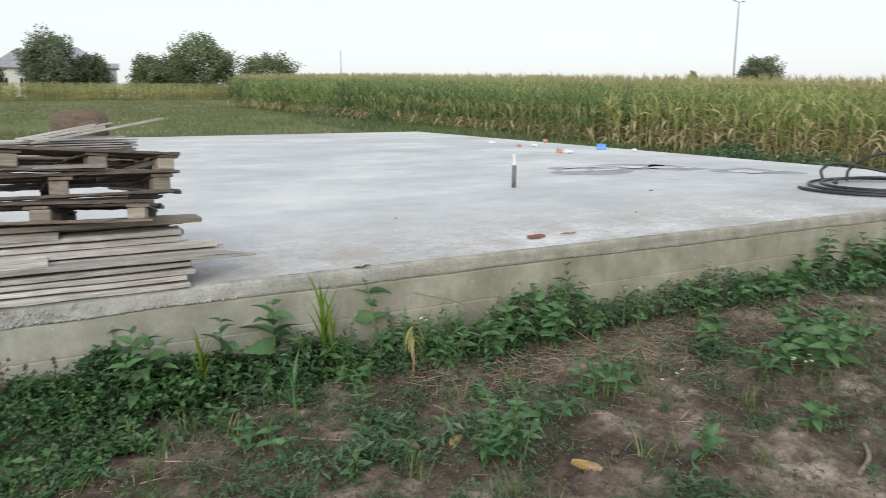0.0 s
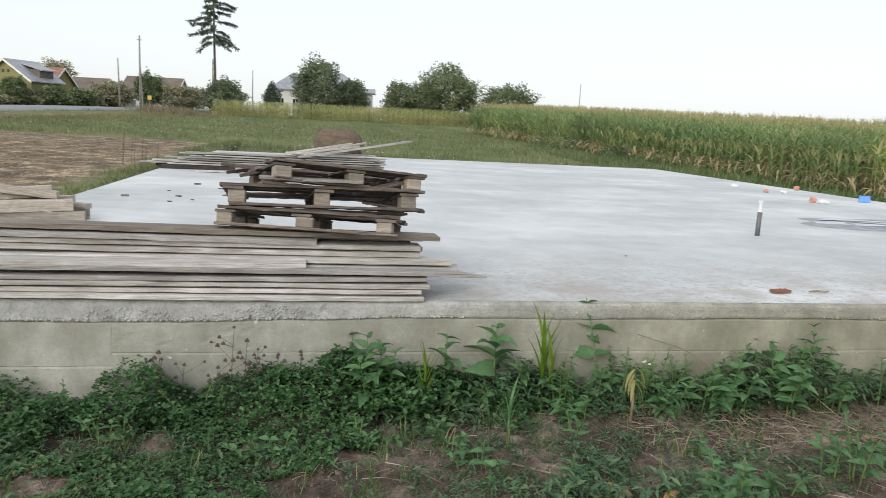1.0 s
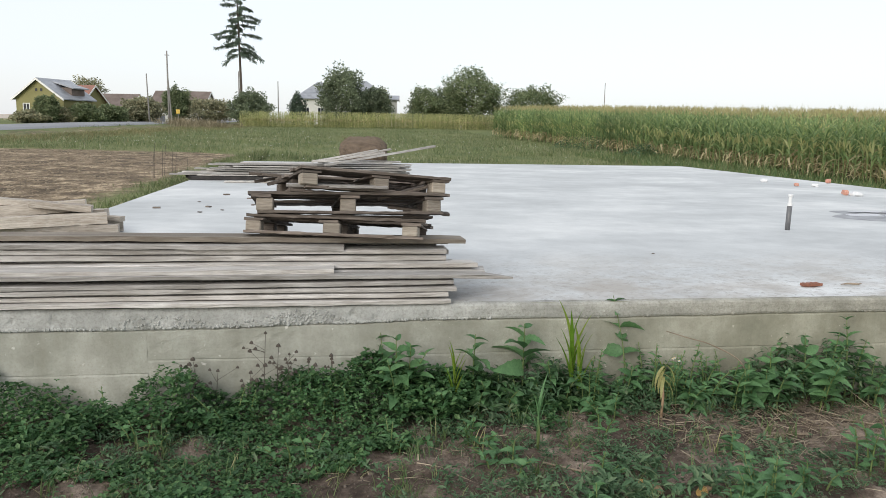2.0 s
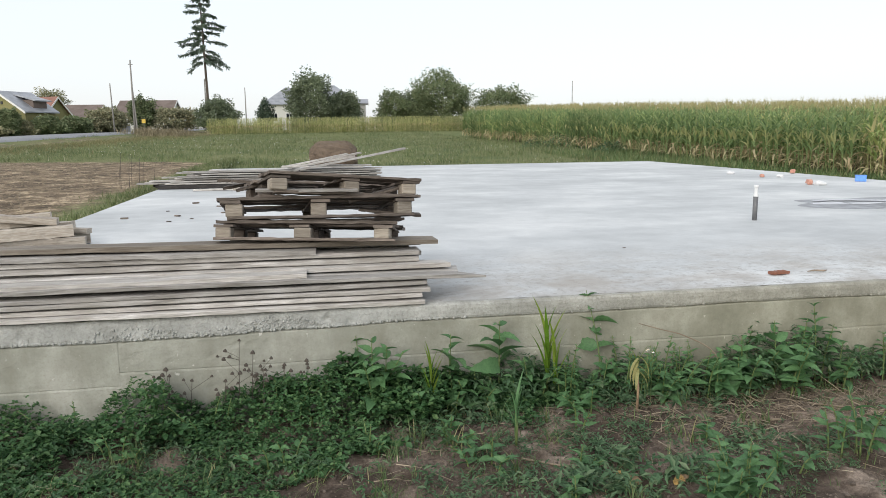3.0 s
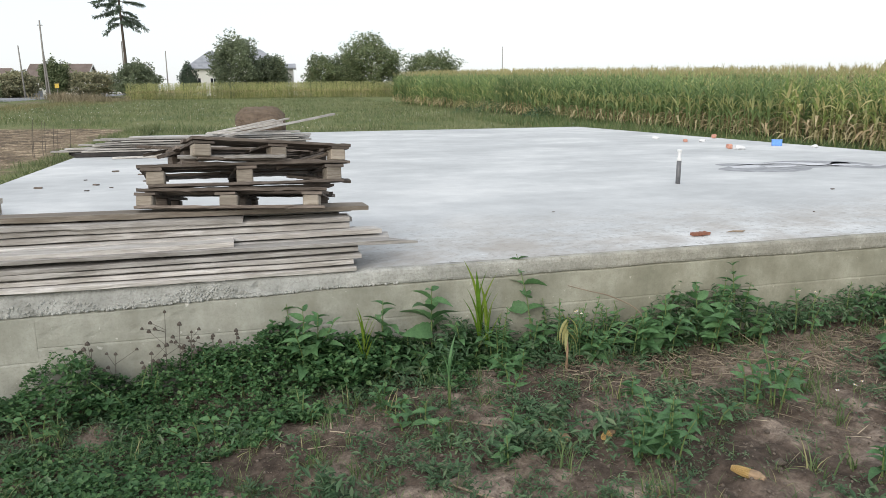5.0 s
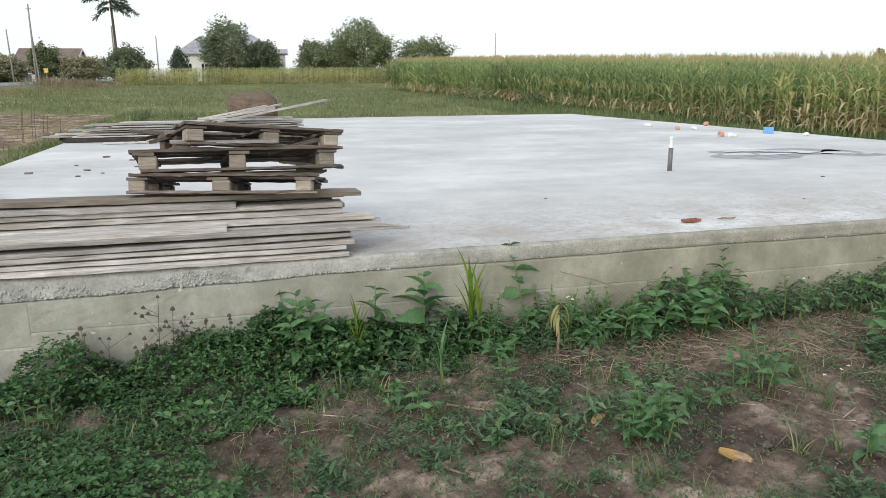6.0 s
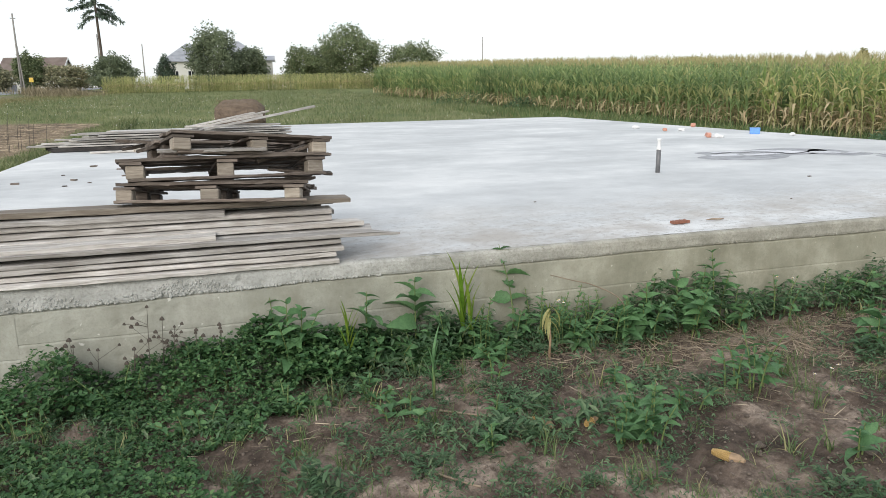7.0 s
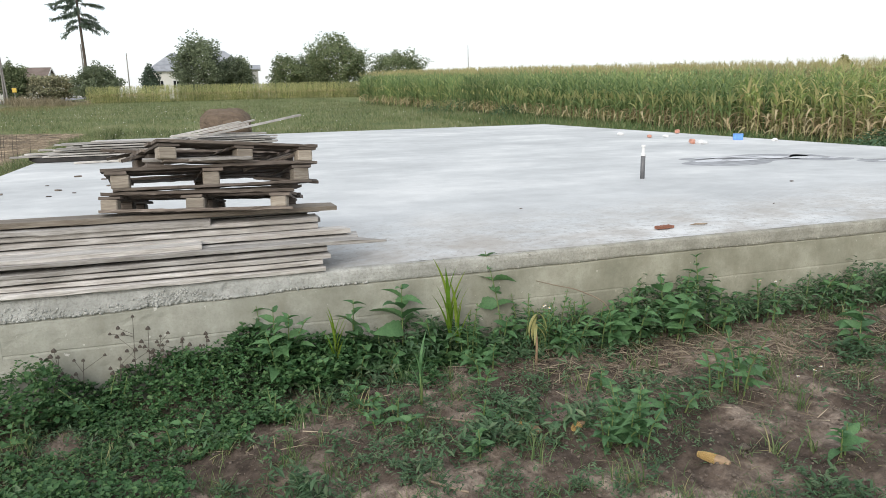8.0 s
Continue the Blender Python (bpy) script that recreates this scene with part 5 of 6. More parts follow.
tree(0.3, 99, 7.7, 6.2, TREE_DARK, "dense dark green tree beside a white house", seed=2, low=0.02, shape=0.35, n=5200)
tree(4.4, 101, 5.6, 4.6, TREE_DARK, "low dark green garden tree", seed=3, low=0.02, n=3000)
tree(5.4, 104, 5.2, 2.2, TREE_YELLOW, "thin yellowing garden tree", seed=4, n=700, leaf=0.28, low=0.2)
tree(11.3, 101, 5.4, 5.0, TREE_GREEN, "round green orchard tree", seed=5, low=0.02, n=3000)
tree(17.6, 99, 7.7, 7.6, TREE_GREEN, "broad green walnut tree", seed=6, low=0.02, n=5600)
tree(14.4, 102, 5.8, 4.4, TREE_DARK, "green orchard tree in deep shade", seed=16, low=0.02, n=3000)
tree(25.4, 101, 6.2, 6.8, TREE_GREEN, "spreading green tree behind corn", seed=7, low=0.02, n=3800)
tree(-5.5, 100, 4.3, 2.0, NEEDLES, "small dark conifer by a white house", seed=8, low=0.05, n=1300, leaf=0.25)
tree(-11.5, 99, 4.4, 4.8, TREE_DARK, "rounded dark green bush below a tall spruce", seed=9, low=0.02, n=3600, category="bush", name="bush")
tree(-20.2, 104, 4.6, 3.4, TREE_GREEN, "green tree beside the road", seed=10, low=0.02, n=2600)
tree(-16.4, 104, 3.4, 6.0, SHRUB_BROWN, "brownish unkempt hedge bush", seed=11, low=0.02, n=2600, category="bush", name="bush")
tree(-24.2, 100, 3.2, 4.2, SHRUB_BROWN, "brownish hedge bush beyond the road", seed=12, low=0.02, n=2400, category="bush", name="bush")
tree(-27.2, 99, 2.0, 4.0, SHRUB_BROWN, "dull green garden hedge bush", seed=13, low=0.02, n=2400, category="bush", name="bush")
tree(-34.1, 92, 3.2, 2.3, TREE_GREEN, "dense green shrub in front of a house", seed=14, low=0.02, n=2800, category="bush", name="bush")
tree(-32.4, 93, 1.7, 3.0, SHRUB_BROWN, "dull brownish garden shrub in front of a house", seed=15, low=0.02, n=2000, category="bush", name="bush")
tree(-30.4, 93, 2.2, 3.4, TREE_GREEN, "green garden shrub in front of a house", seed=25, low=0.02, n=2000, category="bush", name="bush")
tree(-29.9, 125, 6.6, 5.0, SHRUB_BROWN, "thin brownish tree behind a house", seed=17, low=0.3, n=1500)
tree(-35.9, 91, 1.3, 3.2, SHRUB_BROWN, "low dull garden shrub in front of a house", seed=27, low=0.02, n=1500, category="bush", name="bush")
tree(-27.6, 95, 2.3, 3.2, TREE_GREEN, "green garden shrub beyond the road", seed=28, low=0.02, n=2000, category="bush", name="bush")
tree(76.8, 170, 8.8, 8.2, TREE_DARK, "dark round tree beside a lamp post in the corn", seed=18, low=0.02, n=4200, leaf=0.45)
tree(69.9, 260, 7.9, 4.2, TREE_YELLOW, "slim pale yellow poplar far away", seed=19, low=0.1, n=1200, leaf=0.5)
tree(71.7, 250, 8.9, 3.6, TREE_YELLOW, "slim pale yellow poplar far away", seed=20, low=0.1, n=1200, leaf=0.5)
tree(57.0, 330, 10.2, 22, SHRUB_BROWN, "distant brownish clump of trees", seed=21, low=0.3, n=1800, leaf=0.9)


def spruce():
    q = np.random.default_rng(3)
    x, y, z = at_dist(-12.6, 102)
    t = thing("spruce", pose(x, y, z), "tall sparse dark spruce with a long bare trunk", "tree")
    H = 20.0
    part("trunk", tube_arrays([(0, 0, -0.2), (0.12, 0, 5), (-0.05, 0, 13), (-0.25, 0, H)], [0.2, 0.17, 0.11, 0.03], 9), BARK, t)
    s = Soup()
    for i in range(52):
        k = min(1, max(0, i / 51 + q.normal(0, 0.008)))
        zz = 8.9 + k * (H - 9.1)
        a = i * 2.39996 + q.uniform(-0.9, 0.9)
        L = (3.1 * (1 - k) ** 0.55 + 0.4) * q.uniform(0.4, 1.15)
        # the lowest boughs grow out to one side, and most sag
        if i < 9:
            L *= 0.65 + 0.5 * max(0, -math.cos(a)) if i < 5 else 1.0
        sag = (0.46 - 0.66 * k) * q.uniform(0.3, 1.45)
        tip = np.array([L * math.cos(a), L * math.sin(a), zz - L * sag])
        mid = np.array([L * 0.5 * math.cos(a), L * 0.5 * math.sin(a), zz - L * 0.22 * sag + 0.05])
        part("branch", tube_arrays([(-0.02 * k, 0, zz), tuple(mid), tuple(tip)], [0.04, 0.025, 0.008], 5), BARK, t)
        n = int(70 * L) + 24
        f = q.uniform(0.18, 1.03, n)
        base = np.where(f[:, None] < 0.5, np.array([0, 0, zz]) + (mid - [0, 0, zz]) * (f[:, None] * 2), mid + (tip - mid) * (f[:, None] * 2 - 1))
        base = base + q.normal(0, 0.1, (n, 3)) * [1.3, 1.3, 0.6]
        s.add((CARD[0] * [1, 0.4, 1], CARD[1]), base, a + q.normal(0, 0.8, n), q.normal(-0.7, 0.5, n), q.normal(0, 0.7, n), q.uniform(0.14, 0.42, n))
    tagged(part("foliage", s.mesh("foliage", [NEEDLES]), None, t), kind="stuff")


spruce()


def pole(dirx, d, h, r, label, lean=0.0, braced=False, lamp=False, mat=None):
    x, y, z = at_dist(dirx, d)
    p = thing("lamp_post" if lamp else "utility_pole", pose(x, y, z, 0, lean, 0), label, "pole")
    part("shaft", tube_arrays([(0, 0, -0.3), (0, 0, h * 0.5), (0, 0, h)], [r, r * 0.85, r * 0.65], 10), mat or POLE_WOOD, p, smooth=True)
    if braced:
        part("brace", tube_arrays([(0.28, 0, -0.3), (0.05, 0, h * 0.6)], [r * 0.7, r * 0.5], 8), POLE_WOOD, p)
        part("cross_arm", moved(box_arrays(0.5, 0.08, 0.08, 0.01), pose(0, 0, h - 0.5)), POLE_WOOD, p)
    if lamp:
        for s in (-1, 1):
            part("lamp_arm", tube_arrays([(0, 0, h - 0.1), (s * 0.7, 0, h), (s * 1.2, 0, h + 0.05)], 0.05, 6), POLE_WOOD, p)
            part("lamp_head", moved(box_arrays(0.7, 0.3, 0.14, 0.03), pose(s * 1.3, 0, h)), PVC, p)


pole(-21.15, 88, 7.8, 0.11, "tall grey concrete utility pole by the road", braced=True)
pole(-23.4, 92, 5.5, 0.09, "thin grey wooden pole by the road", lean=-1.5)
pole(-12.75, 103, 7.0, 0.11, "grey utility pole beside a spruce")
pole(-7.9, 120, 6.5, 0.1, "thin grey utility pole far off")
pole(34.05, 140, 8.4, 0.09, "thin grey utility pole standing in the corn")
pole(74.9, 165, 19.0, 0.16, "tall lamp post with two lamp heads, in the corn", lamp=True)

# yellow road sign
sx, sy, sz = at_dist(-20.1, 88)
sg = thing("road_sign", pose(sx, sy, sz), "small yellow road sign on a post", "sign")
part("post", tube_arrays([(0, 0, -0.2), (0, 0, 1.6)], 0.035, 8), POLE_WOOD, sg)
part("plate", moved(box_arrays(0.4, 0.03, 0.45, 0.01), pose(0, -0.06, 1.1)), SIGN_YELLOW, sg)


def wall_with_windows(house, w, h, m, mat, windows, t=0.3):
    """A wall along x, with real openings, each holding a framed window."""
    xs = sorted({0, w, *[v for a, z, ww, hh in windows for v in (a, a + ww)]})
    zs = sorted({-0.4, h, *[v for a, z, ww, hh in windows for v in (z, z + hh)]})
    hole = lambda i, k: not (0 <= i < len(xs) - 1 and 0 <= k < len(zs) - 1) or any(
        a < (xs[i] + xs[i + 1]) / 2 < a + ww and z < (zs[k] + zs[k + 1]) / 2 < z + hh for a, z, ww, hh in windows)
    vid = lambda i, k, s: (i * len(zs) + k) * 2 + s
    V = np.array([(x, s * t, z) for x in xs for z in zs for s in (0, 1)], float)
    F = []
    for i in range(len(xs) - 1):
        for k in range(len(zs) - 1):
            if hole(i, k):
                continue
            c = [(i, k), (i + 1, k), (i + 1, k + 1), (i, k + 1)]
            F.append([vid(*p, 0) for p in c])
            F.append([vid(*p, 1) for p in c[::-1]])
            for (p, r), (di, dk) in zip(zip(c, c[1:] + c[:1]), ((0, -1), (1, 0), (0, 1), (-1, 0))):
                if hole(i + di, k + dk):
                    F.append([vid(*r, 0), vid(*p, 0), vid(*p, 1), vid(*r, 1)])
    part("wall", (V, np.array(F)), mat, house, m=m)
    for a, z, ww, hh in windows:
        fr = [moved(box_arrays(ww, 0.08, 0.09, 0), pose(a + ww / 2, 0.05, z)), moved(box_arrays(ww, 0.08, 0.09, 0), pose(a + ww / 2, 0.05, z + hh - 0.09)),
              moved(box_arrays(0.09, 0.08, hh - 0.18, 0), pose(a + 0.045, 0.05, z + 0.09)), moved(box_arrays(0.09, 0.08, hh - 0.18, 0), pose(a + ww - 0.045, 0.05, z + 0.09)),
              moved(box_arrays(0.07, 0.08, hh - 0.18, 0), pose(a + ww / 2, 0.05, z + 0.09))]
        wd = part("window", join(*fr), TRIM_WHITE, house, "white window frame", m=m)
        part("pane", moved(box_arrays(ww - 0.17, 0.02, hh - 0.17, 0), pose(a + ww / 2, 0.09, z + 0.085)), GLASS_DARK, wd)


def roof_panel(a, b, c, d, t=0.12):
    """A sloping slab of roof on four corners."""
    V = np.array([a, b, c, d, *[np.array(q) - [0, 0, t] for q in (a, b, c, d)]], float)
    F = np.array([[0, 1, 2], [0, 2, 3], [4, 6, 5], [4, 7, 6], [0, 4, 5], [0, 5, 1], [1, 5, 6], [1, 6, 2], [2, 6, 7], [2, 7, 3], [3, 7, 4], [3, 4, 0]])
    return V, F


def gable_house(dirx, d, yaw, w, L, eave, ridge, wall, roof, label, windows, side_windows=(), chimney=False, over=0.35):
    x, y, z = at_dist(dirx, d)
    h = thing("house", pose(x, y, z, 0, 0, yaw), label, "house")
    wall_with_windows(h, w, eave, pose(-w / 2, 0, 0), wall, windows)
    wall_with_windows(h, w, eave, pose(w / 2, L, 0, 0, 0, 180), wall, ())
    wall_with_windows(h, L - 0.6, eave, pose(w / 2, 0.3, 0, 0, 0, 90), wall, side_windows)
    wall_with_windows(h, L - 0.6, eave, pose(-w / 2, L - 0.3, 0, 0, 0, -90), wall, ())
    for yy in (0.0, L - 0.3):
        tri = np.array([(-w / 2, yy, eave), (w / 2, yy, eave), (0, yy, ridge), (-w / 2, yy + 0.3, eave), (w / 2, yy + 0.3, eave), (0, yy + 0.3, ridge)])
        part("gable", (tri, np.array([[0, 1, 2], [3, 5, 4], [0, 3, 4], [0, 4, 1], [1, 4, 5], [1, 5, 2], [2, 5, 3], [2, 3, 0]])), wall, h)
    k = (ridge - eave) / (w / 2)
    e = eave - over * k + 0.14
    for s in (-1, 1):
        part("roof", roof_panel((s * (w / 2 + over), -over, e), (s * (w / 2 + over), L + over, e), (0, L + over, ridge + 0.14), (0, -over, ridge + 0.14)), roof, h)
        part("bargeboard", roof_panel((s * (w / 2 + over), -over - 0.05, e - 0.02), (s * (w / 2 + over), -over - 0.004, e - 0.02), (0, -over - 0.004, ridge + 0.12), (0, -over - 0.05, ridge + 0.12), 0.24), TRIM_WHITE, h, "white bargeboard")
    if chimney:
        part("chimney", moved(box_arrays(0.6, 0.6, 1.5, 0.02), pose(w * 0.15, L * 0.6, ridge - 0.7)), RED_BRICK, h)
    return h


def hip_house(dirx, d, yaw, w, L, eave, ridge, wall, roof, label, windows):
    x, y, z = at_dist(dirx, d)
    h = thing("house", pose(x, y, z, 0, 0, yaw), label, "house")
    wall_with_windows(h, w, eave, pose(-w / 2, 0, 0), wall, windows)
    wall_with_windows(h, w, eave, pose(w / 2, L, 0, 0, 0, 180), wall, ())
    wall_with_windows(h, L - 0.6, eave, pose(w / 2, 0.3, 0, 0, 0, 90), wall, ())
    wall_with_windows(h, L - 0.6, eave, pose(-w / 2, L - 0.3, 0, 0, 0, -90), wall, ())
    o = 0.4
    a, b = max(0.3, w / 2 - L / 2), max(0.3, L / 2 - w / 2)
    c = [(-w / 2 - o, -o, eave), (w / 2 + o, -o, eave), (w / 2 + o, L + o, eave), (-w / 2 - o, L + o, eave)]
    r = [(-a, L / 2 - (b if L > w else 0), ridge), (a, L / 2 - (b if L > w else 0), ridge), (a, L / 2 + (b if L > w else 0), ridge), (-a, L / 2 + (b if L > w else 0), ridge)]
    for i in range(4):
        j = (i + 1) % 4
        part("roof", roof_panel(c[i], c[j], r[j], r[i]), roof, h)
    return h


hy = gable_house(-34.8, 96, -24, 6.6, 4.4, 2.75, 4.85, PLASTER_YELLOW, ROOF_TIN, "ochre village house with a grey tin roof", [(0.9, 0.9, 1.0, 1.3), (4.9, 0.9, 1.0, 1.3)], [(1.2, 0.9, 1.0, 1.3)])
part("dormer", moved(box_arrays(2.0, 2.0, 0.9, 0.02), pose(2.0, 2.6, 3.1)), ROOF_OLD, hy, "dark boarded dormer")
part("dormer_roof", roof_panel((3.4, 1.4, 3.95), (3.4, 3.9, 3.95), (0.3, 3.9, 4.75), (0.3, 1.4, 4.75)), ROOF_TIN, hy, "grey tin dormer roof")
for s in (-0.35, 0.35):
    part("vent", moved(box_arrays(0.28, 0.06, 0.32, 0.01), pose(s, -0.03, 3.5)), GLASS_DARK, hy, "small dark attic vent")
gable_house(-29.3, 106, 66, 5.0, 6.0, 2.2, 4.6, PLASTER_YELLOW, ROOF_TILE, "low house with a red tiled roof", [(1, 0.9, 1, 1.2)])
gable_house(-24.6, 114, 80, 6.0, 7.0, 2.0, 3.8, PLASTER_WHITE, ROOF_OLD, "low outbuilding with a dull red-brown roof", [])
gable_house(-16.4, 118, 84, 6.5, 7.5, 2.2, 4.2, PLASTER_WHITE, ROOF_OLD, "low barn with a brown roof behind bushes", [])
hip_house(-2.2, 116, 8, 7.6, 8.5, 3.9, 6.6, PLASTER_WHITE, ROOF_TIN, "white house with a grey hipped roof", [(0.8, 1.3, 1.0, 1.3), (3.0, 1.3, 1.0, 1.3)])
hip_house(3.6, 122, 6, 6.0, 7.0, 4.6, 7.2, PLASTER_WHITE, ROOF_TIN, "pale house with a grey tin roof behind trees", [(2, 2.2, 1, 1.2)])
gable_house(7.5, 106, 85, 3.4, 3.0, 3.7, 4.2, PLASTER_WHITE, ROOF_TIN, "small white outbuilding behind corn", [], [(0.9, 1.5, 0.7, 0.9)])


# garden fence along the road
def fence():
    x, y, z = at_dist(-23.6, 103)
    f = thing("fence", pose(x, y, z, 0, 0, 12), "grey-blue garden fence along the road", "fence")
    for i in range(4):
        part("panel", moved(box_arrays(1.0, 0.06, 1.0, 0.01), pose(-1.6 + i * 1.06, 0, 0.06)), ROOF_TIN, f)
        part("post", moved(box_arrays(0.06, 0.1, 1.2, 0.01), pose(-2.13 + i * 1.06, 0, -0.1)), POLE_WOOD, f)
    return f


fence()


# ---- far hills ----
def hills():
    n = 160
    a = np.linspace(radians(-75), radians(100), n)
    R = 2300
    h = 26 + 14 * np.sin(a * 5 + 1) + 9 * np.sin(a * 13) + 34 * np.clip((a - 0.75) * 2.2, 0, 1)
    V = []
    for k, (rr, hh) in enumerate(((R - 500, 0), (R - 250, 0.55), (R, 1.0), (R + 600, 0.6), (R + 900, 0.0))):
        V.append(np.stack([rr * np.sin(a), rr * np.cos(a), h * hh - 5 * (hh == 0)], -1))
    V = np.concatenate(V)
    q = (np.arange(4)[:, None] * n + np.arange(n - 1)[None]).ravel()
    F = np.stack([q, q + 1, q + n + 1, q + n], -1)
    tagged(new("backdrop", mesh_np("backdrop", V, F, HILL, None, True)), "low pale hills on the horizon", "hills", kind="structure")


hills()

# ---- weeds in front of the slab ----
LEAF_ME = {}


def leaf_mesh(kind, mat):
    key = (kind, mat.name)
    if key not in LEAF_ME:
        tpl = {"broad": LEAF, "narrow": LEAF_NARROW, "strap": blade_tpl(8, 0.075, lambda t: (1 - t ** 2.5) * (0.5 + 0.5 * np.minimum(t * 5, 1)) + 0.02, 0.55, 0.15),
               "hanging": blade_tpl(8, 0.15, lambda t: (1 - t ** 2.5) * (0.5 + 0.5 * np.minimum(t * 5, 1)) + 0.02, 1.2, 0.2)}[kind]
        LEAF_ME[key] = mesh_np("leaf", tpl[0], tpl[1], mat, None, True)
    return LEAF_ME[key]


def ground_z(x, y):
    p = Vector((x, y, 0))
    k = 0.35 + 0.65 * float(soil_amount(np.float64(x), np.float64(y)))
    return gzf(x, y) + relief(p, k)


def weed(x, y, h, label, stems=1, pairs=6, leaf=0.1, mat=None, kind="broad", spread=0.07, seed=0, bare=0.15, lean=0.1, name="weed", category="weed", group="leafy weeds by the slab"):
    """A leafy weed: upright stems with crossed pairs of leaves, largest midway, and a tuft at the tip."""
    mat = mat or WEED_LEAF
    q = np.random.default_rng(seed + 1000)
    z = ground_z(x, y)
    w = thing(name, pose(x, y, z), label, category, group)
    me = leaf_mesh(kind, mat)
    for s in range(stems):
        a = q.uniform(0, 6.28)
        bx, by = (spread * q.random() ** 0.5 * math.cos(a), spread * q.random() ** 0.5 * math.sin(a)) if s else (0, 0)
        hh = h * (1 if s == 0 else q.uniform(0.6, 0.95))
        lx, ly = q.normal(0, lean) * hh + bx * 0.8, q.normal(0, lean) * hh + by * 0.8 - 0.02
        pts = [(bx, by, -0.02), (bx + lx * 0.3, by + ly * 0.3, hh * 0.5), (bx + lx, by + ly, hh * 0.97)]
        part("stem", tube_arrays(catmull(pts, 4), np.linspace(0.0055, 0.002, 9), 6), STEM, w, smooth=True)
        yaw0 = q.uniform(0, 6.28)
        for i in range(pairs):
            k = bare + (1 - bare) * (i + 0.5) / pairs
            c = np.array(pts[1]) + (np.array(pts[2]) - np.array(pts[1])) * (k * 2 - 1) if k > 0.5 else np.array(pts[0]) + (np.array(pts[1]) - np.array(pts[0])) * (k * 2)
            size = leaf * (0.62 + 0.55 * math.sin(math.pi * min(1, 0.1 + 0.95 * k))) * (1 - 0.35 * max(0, k - 0.75) / 0.25)
            for side in (0, 1):
                if q.random() < 0.04:
                    continue
                yw = yaw0 + i * 1.5708 + side * math.pi + q.normal(0, 0.25)
                pt = 0.16 + 0.42 * k + q.normal(0, 0.2)
                sc = size * q.uniform(0.95, 1.4)
                part("leaf", me, None, w, m=pose(*c, 0, -math.degrees(pt), math.degrees(yw)) @ pose(0, 0, 0, math.degrees(q.normal(0, 0.55))) @ Matrix.Scale(sc, 4))
    return w


DEEP = "fresh green broad-leaved weed against a concrete edge"
BUSHY = "bushy green broad-leaved weed on bare soil"
weed(0.68, -0.12, 0.47, DEEP, 5, 6, 0.115, seed=1, spread=0.12)
weed(0.86, -0.15, 0.36, DEEP, 4, 5, 0.105, seed=2, spread=0.1)
weed(1.13, -0.10, 0.52, "tall single-stemmed green weed by concrete", 1, 4, 0.15, seed=3, bare=0.45)
weed(1.13, -0.17, 0.22, DEEP, 3, 4, 0.09, seed=4)
weed(1.43, -0.10, 0.55, "tall green weed with large spreading leaves", 1, 5, 0.165, seed=5, bare=0.4)
weed(1.40, -0.16, 0.24, DEEP, 3, 4, 0.09, seed=6)
weed(1.60, -0.14, 0.27, DEEP, 4, 5, 0.085, seed=7, spread=0.1)
weed(1.0, -0.12, 0.30, DEEP, 4, 5, 0.09, seed=60, spread=0.12)
weed(1.28, -0.14, 0.27, DEEP, 4, 5, 0.085, seed=61, spread=0.12)
weed(1.86, -0.14, 0.36, DEEP, 9, 9, 0.05, seed=62, spread=0.14, kind="narrow")
weed(2.24, -0.13, 0.4, DEEP, 10, 9, 0.05, seed=63, spread=0.14, kind="narrow")
weed(2.46, -0.13, 0.4, DEEP, 10, 9, 0.05, seed=64, spread=0.15, kind="narrow")
weed(2.68, -0.14, 0.34, DEEP, 8, 8, 0.05, seed=65, spread=0.13, kind="narrow")
weed(1.9, -0.38, 0.16, BUSHY, 4, 5, 0.07, seed=66, spread=0.1)
weed(3.38, -0.14, 0.45, DEEP, 6, 7, 0.085, seed=67, spread=0.14)
weed(1.2, -0.85, 0.15, BUSHY, 4, 5, 0.06, BLUE_LEAF, seed=68, spread=0.12)
weed(1.6, -1.0, 0.14, BUSHY, 4, 5, 0.055, BLUE_LEAF, seed=69, spread=0.12, kind="narrow")
weed(2.5, -1.25, 0.14, BUSHY, 4, 5, 0.06, BLUE_LEAF, seed=70, spread=0.14)
weed(2.08, -0.10, 0.66, "tall slender green weed by concrete", 1, 5, 0.14, seed=8, bare=0.4)
weed(2.05, -0.18, 0.25, DEEP, 3, 5, 0.08, seed=9)
weed(2.38, -0.22, 0.24, DEEP, 3, 4, 0.09, seed=10)
weed(2.60, -0.20, 0.22, DEEP, 3, 4, 0.08, seed=11)
weed(2.78, -0.26, 0.31, "bushy bright green weed beside bare soil", 4, 6, 0.1, seed=12, spread=0.08)
weed(2.98, -0.15, 0.36, DEEP, 8, 7, 0.085, seed=13, spread=0.17)
weed(3.20, -0.17, 0.45, "dense leafy green weed by concrete", 6, 7, 0.095, seed=14, spread=0.16)
weed(3.52, -0.12, 0.56, "tall green weed overtopping the others", 2, 6, 0.1, seed=15, spread=0.05, bare=0.35)
weed(3.62, -0.2, 0.3, DEEP, 4, 5, 0.08, seed=16, spread=0.12)
weed(4.0, -0.14, 0.36, DEEP, 5, 6, 0.065, seed=17, spread=0.15, kind="narrow", mat=BLUE_LEAF)
weed(4.4, -0.15, 0.33, DEEP, 4, 5, 0.07, seed=18, spread=0.14, kind="narrow")
weed(4.75, -0.15, 0.3, DEEP, 4, 5, 0.08, seed=19, spread=0.14)
weed(5.15, -0.16, 0.28, DEEP, 5, 5, 0.085, seed=20, spread=0.15)
